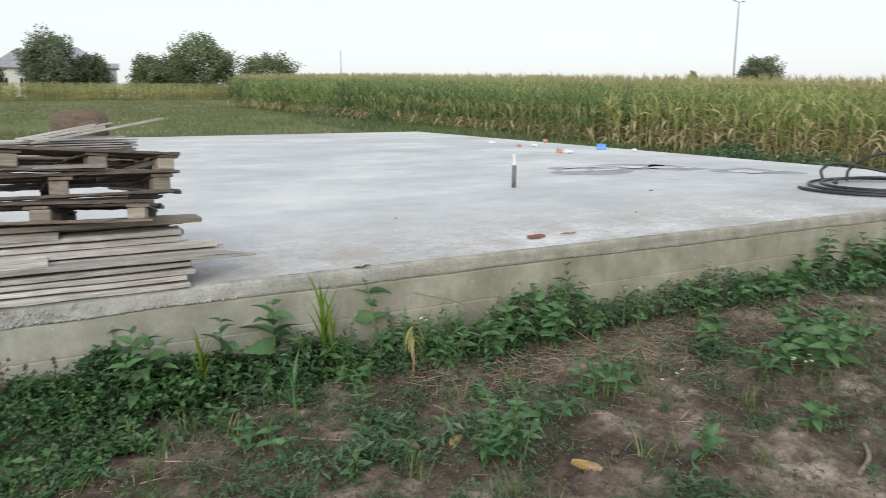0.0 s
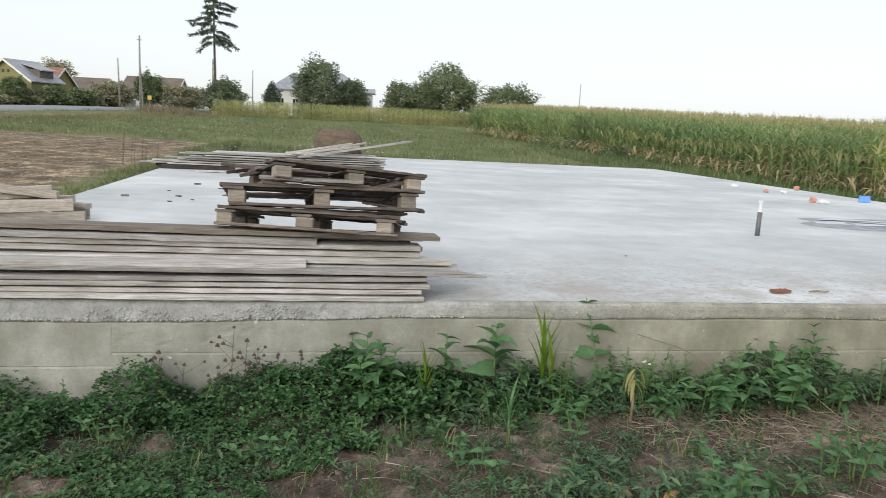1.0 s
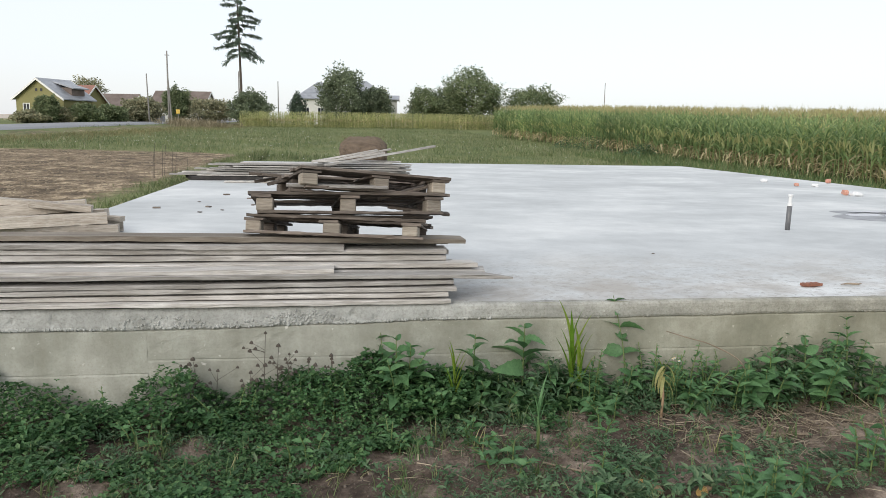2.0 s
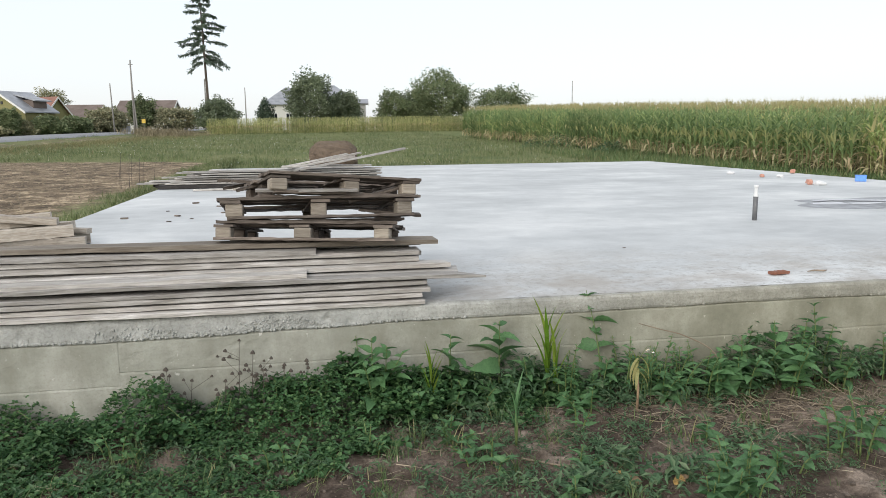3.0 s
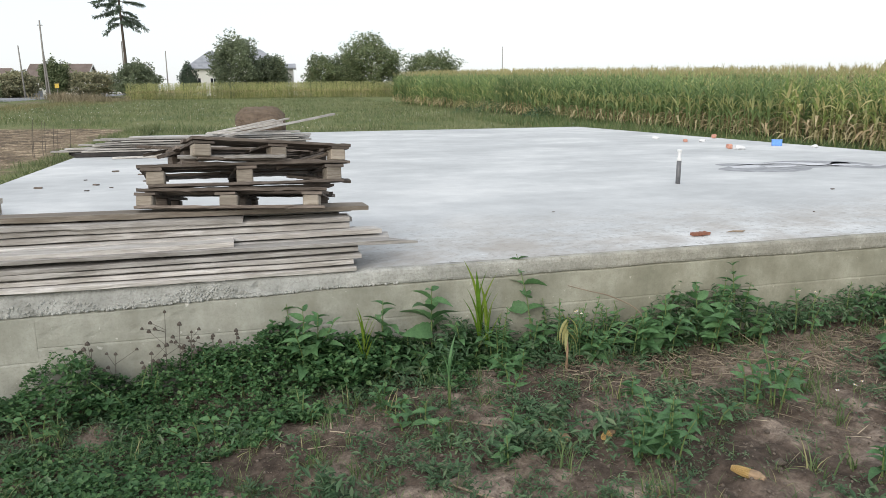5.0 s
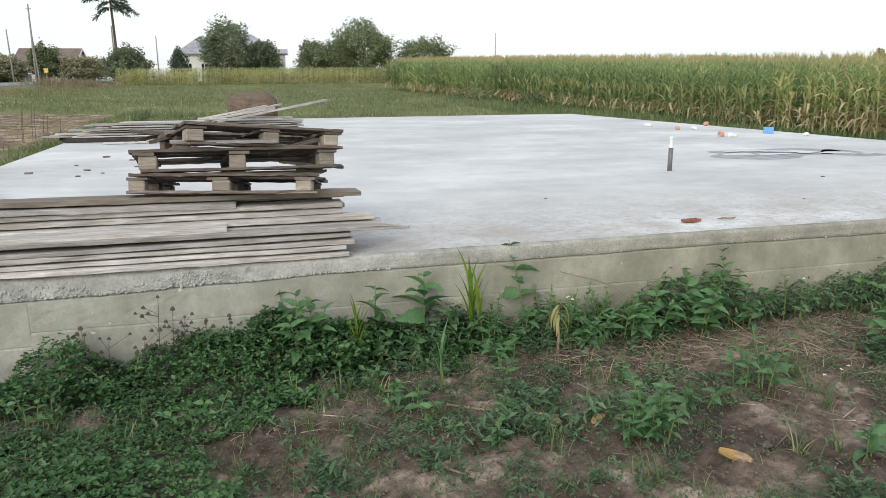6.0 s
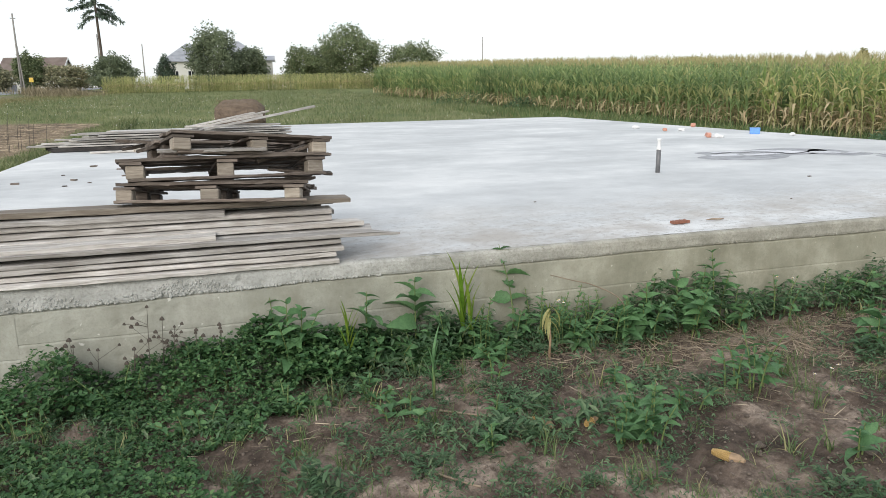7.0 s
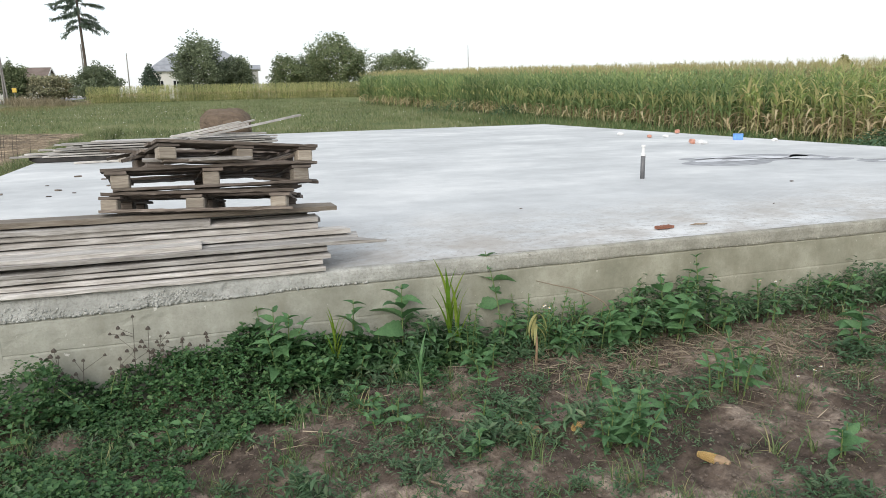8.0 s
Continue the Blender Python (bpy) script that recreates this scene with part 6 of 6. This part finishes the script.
weed(5.55, -0.16, 0.3, DEEP, 5, 5, 0.09, seed=21, spread=0.16)
weed(5.95, -0.15, 0.36, DEEP, 5, 6, 0.095, seed=22, spread=0.16)
weed(6.27, -0.12, 0.56, "tall green weed by concrete", 2, 7, 0.11, seed=23, spread=0.06, bare=0.3)
weed(6.6, -0.16, 0.36, DEEP, 5, 6, 0.1, seed=24, spread=0.18)
weed(6.98, -0.16, 0.52, "dense tall green weed by concrete", 7, 7, 0.11, seed=25, spread=0.22)
weed(7.4, -0.18, 0.5, "dense tall green weed by concrete", 6, 7, 0.11, seed=26, spread=0.22)
weed(7.85, -0.2, 0.45, DEEP, 5, 6, 0.1, seed=27, spread=0.22)
weed(8.3, -0.2, 0.45, DEEP, 5, 6, 0.1, seed=28, spread=0.22)
weed(-0.46, -0.14, 0.33, "leafy green weed among clover by concrete", 3, 5, 0.06, seed=50, spread=0.1)
weed(-0.2, -0.2, 0.24, "small-leaved weed among clover", 5, 7, 0.04, seed=51, spread=0.16, kind="narrow")
weed(0.15, -0.15, 0.28, "small-leaved weed among clover", 6, 8, 0.038, seed=52, spread=0.16, kind="narrow")
weed(0.4, -0.16, 0.25, "small-leaved weed among clover", 5, 7, 0.04, seed=53, spread=0.16, kind="narrow")
weed(-0.9, -0.18, 0.24, "small-leaved weed among clover", 5, 7, 0.045, seed=54, spread=0.18, kind="narrow")
weed(-1.3, -0.2, 0.22, "small-leaved weed among clover", 5, 7, 0.045, seed=55, spread=0.18, kind="narrow")
weed(-0.6, -0.5, 0.16, "low green weed among clover", 4, 5, 0.05, seed=56, spread=0.14)
weed(0.2, -0.75, 0.16, "low green weed among clover", 4, 5, 0.05, seed=57, spread=0.14)
weed(0.62, -0.6, 0.15, "low green weed among clover", 4, 5, 0.05, seed=58, spread=0.12, kind="narrow")
# out on the bare soil
weed(2.2, -1.46, 0.3, BUSHY, 9, 7, 0.062, BLUE_LEAF, seed=30, spread=0.13)
weed(2.07, -1.43, 0.18, BUSHY, 4, 5, 0.062, BLUE_LEAF, seed=31, spread=0.08)
weed(3.0, -1.2, 0.36, BUSHY, 4, 6, 0.085, BLUE_LEAF, seed=32, spread=0.12, kind="narrow")
weed(2.93, -1.1, 0.28, BUSHY, 3, 5, 0.07, BLUE_LEAF, seed=33, spread=0.1, kind="narrow")
weed(2.96, -1.90, 0.15, BUSHY, 2, 4, 0.075, BLUE_LEAF, seed=34, spread=0.05)
weed(4.21, -0.80, 0.33, "upright green weed on bare soil", 2, 7, 0.095, BLUE_LEAF, seed=35, spread=0.05)
weed(4.42, -1.25, 0.45, "large bushy green weed on bare soil", 9, 7, 0.1, seed=36, spread=0.28)
weed(4.72, -1.2, 0.34, BUSHY, 6, 6, 0.09, BLUE_LEAF, seed=37, spread=0.2, kind="narrow")
weed(4.05, -1.3, 0.22, BUSHY, 3, 5, 0.075, seed=38, spread=0.1, kind="narrow")
weed(2.35, -0.85, 0.12, BUSHY, 2, 4, 0.06, BLUE_LEAF, seed=39, spread=0.05)
weed(1.45, -1.36, 0.14, BUSHY, 2, 4, 0.06, BLUE_LEAF, seed=40, spread=0.05)
weed(1.05, -0.55, 0.16, BUSHY, 3, 5, 0.06, seed=41, spread=0.1)
weed(3.3, -1.0, 0.12, BUSHY, 2, 4, 0.05, BLUE_LEAF, seed=42, spread=0.06)
weed(3.7, -1.9, 0.16, BUSHY, 3, 4, 0.07, BLUE_LEAF, seed=43, spread=0.1)
weed(1.75, -0.55, 0.18, BUSHY, 2, 5, 0.06, seed=44, spread=0.06, kind="narrow")


def maize_seedling(x, y, h, n, mat, label, seed, kind="strap"):
    q = np.random.default_rng(seed)
    w = thing("maize_seedling", pose(x, y, ground_z(x, y)), label, "plant", "self-sown maize")
    part("stem", tube_arrays([(0, 0, -0.02), (0.005, 0, h * 0.4), (0, 0.005, h * 0.75)], [0.009, 0.007, 0.003], 7), STEM if kind == "strap" else HUSK, w, smooth=True)
    for i in range(n):
        k = i / max(1, n - 1)
        z = h * (0.12 + 0.6 * k) if kind == "strap" else h * (0.7 + 0.26 * k)
        part("leaf", leaf_mesh(kind, mat), None, w, m=pose(0, 0, z, 0, -q.uniform(80, 93) if kind == "strap" else q.uniform(15, 45), i * 180 + q.normal(20, 35)) @ Matrix.Scale(h * q.uniform(0.6, 0.9) if kind == "strap" else h * q.uniform(0.36, 0.55), 4))
    return w


maize_seedling(1.72, -0.12, 0.43, 10, MAIZE_LEAF, "yellow-green tuft of young maize leaves by concrete", 1)
maize_seedling(1.76, -0.14, 0.36, 6, MAIZE_LEAF, "yellow-green tuft of young maize leaves by concrete", 2)
maize_seedling(1.00, -0.22, 0.34, 8, MAIZE_LEAF, "short yellow-green maize seedling among weeds", 3)
maize_seedling(1.36, -0.72, 0.26, 5, BLUE_LEAF, "thin green maize seedling on bare soil", 4)
maize_seedling(2.16, -0.42, 0.34, 7, PALE_LEAF, "wilting pale maize plant with hanging leaves", 5, "hanging")
maize_seedling(2.30, -0.12, 0.2, 5, MAIZE_LEAF, "short yellow-green maize seedling among weeds", 6)


def burdock(x, y, h, seed):
    q = np.random.default_rng(seed)
    w = thing("dry_burdock", pose(x, y, ground_z(x, y)), "dry brown burdock stem with burrs against concrete", "weed", "dry burdocks")
    tips = []
    st = [tube_arrays([(0, 0, -0.02), (0.01, 0, h * 0.6), (0.02, 0, h)], [0.0025, 0.002, 0.0013], 5)]
    tips.append((0.02, 0, h))
    for i in range(6):
        z0 = h * q.uniform(0.45, 0.9)
        t = (q.normal(0, 0.07), q.normal(0, 0.03), z0 + q.uniform(0.02, 0.08))
        st.append(tube_arrays([(0.012, 0, z0), t], [0.0013, 0.001], 4))
        tips.append(t)
    for a in st:
        part("stem", a, BURR, w)
    bm = bmesh.new()
    bmesh.ops.create_icosphere(bm, subdivisions=1, radius=0.01)
    for i, v in enumerate(bm.verts):
        v.co *= 1.35 if i % 2 else 0.85
    V = np.array([v.co[:] for v in bm.verts])
    F = np.array([[v.index for v in f.verts] for f in bm.faces])
    bm.free()
    me = mesh_np("burr", V, F, BURR)
    for t in tips:
        part("burr", me, None, w, m=Matrix.Translation(t) @ Matrix.Scale(q.uniform(0.7, 1.2), 4))


for i, (x, y, h) in enumerate([(-0.07, -0.1, 0.5), (0.0, -0.1, 0.42), (0.06, -0.12, 0.36), (0.17, -0.12, 0.34), (0.30, -0.1, 0.3), (-0.45, -0.1, 0.34), (-0.33, -0.12, 0.3), (0.52, -0.1, 0.3), (-0.15, -0.14, 0.3)]):
    burdock(x, y, h, 70 + i)


# ---- low plants that nobody could count ----
GX, GY = np.arange(-3.2, 10.0, 0.03), np.arange(-4.6, 0.3, 0.03)
GH = np.array([[ground_z(a, b) for b in GY] for a in GX])


def near_ground(P):
    P = np.asarray(P)
    i = np.clip(np.rint((P[:, 0] + 3.2) / 0.03).astype(int), 0, len(GX) - 1)
    j = np.clip(np.rint((P[:, 1] + 4.6) / 0.03).astype(int), 0, len(GY) - 1)
    inside = (P[:, 0] > -3.2) & (P[:, 0] < 9.0) & (P[:, 1] > -4.6)
    return np.where(inside, GH[i, j], 0.0)


def patchy(x, y):
    """Uneven cover, about -1 to 1."""
    return 0.5 * np.sin(x * 3.1 + 1.3 * np.sin(y * 2.3)) * np.sin(y * 4.1 + 0.8 * np.sin(x * 2.7)) + 0.35 * np.sin(x * 7.7 + y * 3.3 + 2) * np.sin(y * 9.1 - x * 2.0) + 0.15 * np.sin(x * 17 + y * 5) * np.sin(y * 19 - x * 3)


def clover_patch():
    s = Soup()
    n = 60000
    x = 1.9 - 6.5 * rng.random(n) ** 1.25
    y = -0.03 - 3.2 * rng.random(n) ** 1.3
    reach = np.clip(2.0 - 1.3 * np.clip(x + 0.2, 0, 3), 0.3, 2.2) + 0.5 * patchy(x, y) - 0.5 * np.clip(-x - 2.4, 0, 3) + rng.normal(0, 0.06, n)
    keep = (-y < reach) & (soft_noise(x, y, 2.1, 3.0) > 0.36 + 0.12 * np.clip(-y - 0.7, 0, 1) - 0.5 * (y > -0.38) + rng.normal(0, 0.03, n)) & (bare_soil(x, y) < 0.5)
    x, y = x[keep], y[keep]
    lump = np.clip(1.5 * soft_noise(x, y, 3.6, 8.0) - 0.2, 0.05, 1.2)
    top = (0.06 + 0.2 * np.clip(1 + y * 1.7, 0, 1)) * (0.25 + 1.05 * lump)
    z = near_ground(np.stack([x, y], -1)) + top * rng.random(len(x)) ** 0.4
    a0 = rng.uniform(0, 6.28, len(x))
    size = rng.uniform(0.014, 0.03, len(x)) * (0.75 + 0.75 * soft_noise(x, y, 2.4, 20.0))
    for k in range(3):
        s.add(LEAFLET, np.c_[x, y, z], a0 + k * 2.094, rng.uniform(-0.5, 0.8, len(x)), rng.normal(0, 0.5, len(x)), size * rng.uniform(0.75, 1.15, len(x)))
    tagged(new("clover", s.mesh("clover", [CLOVER])), "dense dark green clover in front of the slab", "clover", kind="stuff")


def cover(x, y):
    """Where low plants grow on the soil: 1 in their patches, 0 on bare ground."""
    f = soft_noise(x, y, 1.9, 0.0) * 0.45 + soft_noise(x, y, 6.0, 31.0) * 0.55
    thin = 0.09 * np.clip((x - 1.8) / 1.2, 0, 1) + 0.12 * np.clip((x - 2.2) / 0.8, 0, 1) * np.clip((-1.2 - y) / 0.4, 0, 1)
    return np.clip((f - 0.44 - thin - 0.3 * bare_soil(x, y)) / 0.12, 0, 1)


def low_weeds():
    s = Soup()
    n = 13000
    x = rng.uniform(0.4, 9.5, n)
    y = -0.03 - np.abs(rng.normal(0, 0.17, n))
    keep = bare_soil(x, y) < 0.4
    x, y, n = x[keep], y[keep], int(keep.sum())
    top = (0.3 + 0.1 * np.clip(1 - np.abs(x - 2.9) / 1.2, 0, 1)) * np.clip(1 + y * 1.8, 0.1, 1) * (0.25 + 1.0 * soft_noise(x, y * 0.4, 2.6, 12.0))
    z = near_ground(np.stack([x, y], -1)) + top * rng.random(n) ** 0.6
    s.add(LEAF_NARROW, np.c_[x, y, z], rng.uniform(0, 6.28, n), rng.uniform(-0.5, 0.7, n), rng.normal(0, 0.4, n), rng.uniform(0.025, 0.07, n))
    # small seedlings and rosettes in patches over the bare soil
    m = 21000
    near = rng.random(m) < 0.85
    cx = np.where(near, rng.uniform(-2.6, 7.5, m), rng.uniform(-5, 10, m))
    cy = np.where(near, -0.25 - 2.4 * rng.random(m), -0.25 - 4.5 * rng.random(m))
    keep = rng.random(m) < 0.75 * cover(cx, cy) + 0.09
    cx, cy = cx[keep], cy[keep]
    size = 0.5 + 0.9 * soft_noise(cx, cy, 3.0, 45.0) ** 2.5
    for k in range(9):
        sel = rng.random(len(cx)) < 0.85
        P = np.stack([cx[sel], cy[sel]], -1) + rng.normal(0, 0.018, (sel.sum(), 2))
        s.add(LEAF_SMALL, np.c_[P, near_ground(P) + rng.uniform(0.0, 0.06, len(P)) * size[sel]], k * 0.7 + rng.normal(0, 0.3, len(P)), rng.uniform(0.0, 0.9, len(P)), rng.normal(0, 0.4, len(P)), rng.uniform(0.02, 0.055, len(P)) * size[sel])
    tagged(new("low_weeds", s.mesh("low_weeds", [HERB])), "low mixed green weeds on the soil", "weeds", kind="stuff")


def near_grass():
    s = Soup()
    n = 15000
    near = rng.random(n) < 0.82
    cx = np.where(near, rng.uniform(-2.6, 7.5, n), rng.uniform(-5, 10, n))
    cy = np.where(near, -0.12 - 2.4 * rng.random(n), -0.12 - 5.5 * rng.random(n))
    keep = rng.random(n) < 0.8 * cover(cx * 1.1 + 3.3, cy * 1.1) * (bare_soil(cx, cy) < 0.4) * (1 - 0.5 * (cx > 2.6)) + 0.08
    cx, cy = cx[keep], cy[keep]
    per = 10
    X, Y = np.repeat(cx, per) + rng.normal(0, 0.03, len(cx) * per), np.repeat(cy, per) + rng.normal(0, 0.03, len(cx) * per)
    Y = np.minimum(Y, -0.03)
    Z = near_ground(np.stack([X, Y], -1)) - 0.004
    s.add(GBLADE, np.c_[X, Y, Z], rng.uniform(0, 6.28, len(X)), 1.57 - np.abs(rng.normal(0.6, 0.45, len(X))), rng.normal(0, 0.4, len(X)), rng.uniform(0.025, 0.1, len(X)))
    # longer tufts
    m = 90
    cx, cy = rng.uniform(-2, 7, m), -0.25 - 2.2 * rng.random(m)
    X, Y = np.repeat(cx, 14) + rng.normal(0, 0.02, m * 14), np.repeat(cy, 14) + rng.normal(0, 0.02, m * 14)
    s.add(GBLADE, np.c_[X, Y, near_ground(np.stack([X, Y], -1))], rng.uniform(0, 6.28, m * 14), 1.57 - np.abs(rng.normal(0.35, 0.3, m * 14)), 0, rng.uniform(0.07, 0.17, m * 14))
    tagged(new("grass", s.mesh("grass", [GRASS])), "short tufts of grass on the soil", "grass", kind="stuff")


def dry_litter():
    s = Soup()
    n = 11000
    x = np.where(rng.random(n) < 0.65, rng.normal(3.7, 1.0, n), rng.uniform(-1, 8, n))
    y = np.minimum(-0.22 - np.abs(rng.normal(0.3, 0.4, n)), -0.12)
    keep = rng.random(n) < 0.25 + 0.75 * soft_noise(x, y, 2.2, 60.0) + bare_soil(x, y)
    x, y, n = x[keep], y[keep], int(keep.sum())
    z = near_ground(np.stack([x, y], -1)) + rng.uniform(0.003, 0.022, n)
    s.add((GBLADE[0] * [1, 0.7, 0.12], GBLADE[1]), np.c_[x, y, z], rng.uniform(0, 6.28, n), rng.normal(0.05, 0.14, n), rng.normal(0, 0.5, n), 0.03 + 0.14 * rng.random(n) ** 2)
    tagged(new("straw", s.mesh("straw", [STRAW])), "dry pale straw and stalks on the soil", "straw", kind="stuff")


clover_patch()
low_weeds()
near_grass()
dry_litter()


# ---- things lying on the soil ----
def corn_cob(x, y, L, yaw, seed):
    q = np.random.default_rng(seed)
    z = ground_z(x, y)
    c = thing("corn_cob", pose(x, y, z + 0.02, 0, 0, yaw), "yellow corn cob lying on bare soil", "corn cob", "fallen corn cobs")
    s = Soup()
    rows, per = 13, int(L / 0.0075)
    bm = bmesh.new()
    bmesh.ops.create_icosphere(bm, subdivisions=1, radius=1.0)
    V = np.array([v.co[:] for v in bm.verts]) * [0.0046, 0.0045, 0.0035]
    F = np.array([[v.index for v in f.verts] for f in bm.faces])
    bm.free()
    for r in range(rows):
        a = r / rows * 6.283
        u = np.linspace(0.02, 1, per)
        rad = 0.0195 * (1 - 0.45 * u ** 3)
        P = np.stack([u * L - L / 2, rad * math.cos(a), rad * math.sin(a)], -1)
        s.add((V, F), P, 0, 0, np.full(per, a - 1.57), q.uniform(0.9, 1.1, per))
    tagged(part("grain_cover", s.mesh("grain_cover", [COB], True), None, c), kind="stuff")
    part("core", tube_arrays([(-L / 2 - 0.03, 0, 0), (-L / 2, 0, 0), (0, 0, 0), (L / 2, 0, 0)], [0.008, 0.017, 0.0175, 0.008], 10), COB, c)
    part("husk", tube_arrays([(-L / 2 - 0.05, 0.004, 0), (-L / 2 - 0.02, 0, 0), (-L / 2 + 0.012, 0, 0)], [0.012, 0.024, 0.0235], 9), HUSK, c, "dry torn husk")


corn_cob(1.765, -1.15, 0.07, 122, 1)
corn_cob(2.385, -1.72, 0.092, 119, 2)
corn_cob(1.99, -1.24, 0.055, 215, 3)


def clods():
    q = np.random.default_rng(21)
    bm = bmesh.new()
    bmesh.ops.create_icosphere(bm, subdivisions=2, radius=1.0)
    V0 = np.array([v.co[:] for v in bm.verts])
    F0 = np.array([[v.index for v in f.verts] for f in bm.faces])
    bm.free()
    kinds = []
    for k in range(6):
        V = V0.copy()
        for i in range(len(V)):
            V[i] *= 0.8 + 0.5 * noise.noise(Vector(V0[i] * 1.3) + Vector((k * 7, 0, 0))) + 0.15 * noise.noise(Vector(V0[i] * 4) + Vector((k * 7, 3, 0)))
        kinds.append(mesh_np("clod", V * [1, 0.85, 0.55], F0, CLOD, None, True))
    for i in range(230):
        x = q.uniform(-1.0, 6.0)
        y = -0.35 - 2.4 * q.random()
        if soil_amount(np.float64(x), np.float64(y)) < 0.4:
            continue
        s = 0.01 + 0.032 * q.random() ** 4
        solid("clod", kinds[i % 6], None, pose(x, y, ground_z(x, y) + s * 0.1, 0, 0, q.uniform(0, 360)) @ Matrix.Scale(s, 4), "small clod of dry brown soil", "clod", "clods of soil")


clods()


def crumbs():
    """Fine crumbs of soil, past counting."""
    bm = bmesh.new()
    bmesh.ops.create_icosphere(bm, subdivisions=1, radius=1.0)
    V = np.array([v.co[:] for v in bm.verts])
    F = np.array([[v.index for v in f.verts] for f in bm.faces])
    bm.free()
    s = Soup()
    n = 24000
    x, y = rng.uniform(-1.5, 7, n), -0.2 - 2.9 * rng.random(n)
    z = near_ground(np.stack([x, y], -1))
    r = 0.002 + 0.008 * rng.random(n) ** 4
    for k in range(3):
        i = np.arange(n) % 3 == k
        s.add((V * (0.8 + 0.4 * rng.random((len(V), 1))), F), np.c_[x, y, z + r * 0.2][i], rng.uniform(0, 6, i.sum()), rng.uniform(0, 6, i.sum()), 0, r[i])
    tagged(new("soil_crumbs", s.mesh("soil_crumbs", [CLOD])), "loose crumbs of dry brown soil", "soil", kind="stuff")


crumbs()


def sticks():
    rows = [((1.35, -0.86), (1.72, -1.0), 0.006), ((2.55, -0.95), (2.75, -0.42), 0.009), ((2.35, -0.25), (2.75, -0.38), 0.005), ((3.05, -0.75), (3.75, -0.6), 0.007),
            ((2.6, -0.5), (2.95, -0.62), 0.006), ((3.2, -0.5), (3.6, -0.72), 0.006), ((3.4, -2.35), (3.75, -2.15), 0.011), ((1.15, -1.5), (1.3, -1.62), 0.005), ((4.0, -0.4), (4.5, -0.55), 0.006)]
    for i, ((x0, y0), (x1, y1), r) in enumerate(rows):
        xm, ym = (x0 + x1) / 2 + 0.02, (y0 + y1) / 2 - 0.02
        c = np.array([xm, ym, 0.0])
        P = [np.array([a, b, ground_z(a, b) + r * 1.2]) - c for a, b in ((x0, y0), (xm, ym), (x1, y1))]
        solid("stalk", tube_arrays(catmull(P, 4), r, 6), STICK, Matrix.Translation(c), "dry broken stalk lying on soil", "stalk", "dry stalks", smooth=True)
    # bent dry stem leaning against the concrete
    P = [(2.86, -0.16, 0.02), (2.8, -0.13, 0.24), (2.62, -0.09, 0.35), (2.48, -0.06, 0.39), (2.34, -0.03, 0.43)]
    solid("dry_weed", tube_arrays(catmull(P, 5), np.linspace(0.005, 0.0025, 21), 6), STICK, pose(0, 0, 0), "thin dry stem leaning against the concrete edge", "stalk")


sticks()


def daisies():
    q = np.random.default_rng(8)
    pet = blade_tpl(3, 0.4, lambda t: np.array([0.5, 1.0, 0.6]), 0.3, 0.05)
    petal = mesh_np("petal", pet[0] * 0.011, pet[1], PETAL)
    bm = bmesh.new()
    bmesh.ops.create_icosphere(bm, subdivisions=1, radius=0.004)
    V = np.array([v.co[:] for v in bm.verts])
    F = np.array([[v.index for v in f.verts] for f in bm.faces])
    bm.free()
    disc = mesh_np("disc", V, F, SIGN_YELLOW)
    spots = [(4.12, -1.45), (4.18, -1.42), (4.05, -1.5), (4.22, -1.5), (4.1, -1.55), (4.28, -1.44), (3.3, -1.25), (3.36, -1.3), (3.42, -1.28), (2.28, -0.28), (2.26, -0.3), (2.3, -0.3), (3.9, -0.25), (4.0, -0.28)]
    for x, y in spots:
        h = 0.1 + 0.06 * q.random() if y < -0.4 else 0.34
        d = thing("daisy", pose(x, y, ground_z(x, y)), "small white daisy among weeds", "flower", "white daisies")
        part("stem", tube_arrays([(0, 0, -0.01), (0.005, 0, h)], 0.0013, 4), STEM, d)
        hd = part("disc", disc, None, d, "yellow centre", m=pose(0.005, 0, h))
        for k in range(9):
            part("petal", petal, None, d, m=pose(0.005, 0, h, 0, q.uniform(-20, 25), k * 40))


daisies()


def rebar():
    """Thin dry stems standing by the slab's far side edge."""
    for i, (x, y, h) in enumerate([(-4.3, 15.4, 0.9), (-4.15, 15.6, 0.85), (-3.95, 15.8, 0.75), (-4.4, 15.7, 0.7), (-3.8, 15.5, 0.65), (-4.2, 16.1, 0.8), (-3.6, 15.9, 0.6)]):
        solid("dry_weed", tube_arrays([(0, 0, -0.05), (0.02, 0, h * 0.5), (0.05, 0.02, h)], [0.007, 0.006, 0.004], 6), BURR, pose(x, y, gzf(x, y)), "thin dry brown stem in tall grass", "stalk", "dry stems by the slab")


rebar()
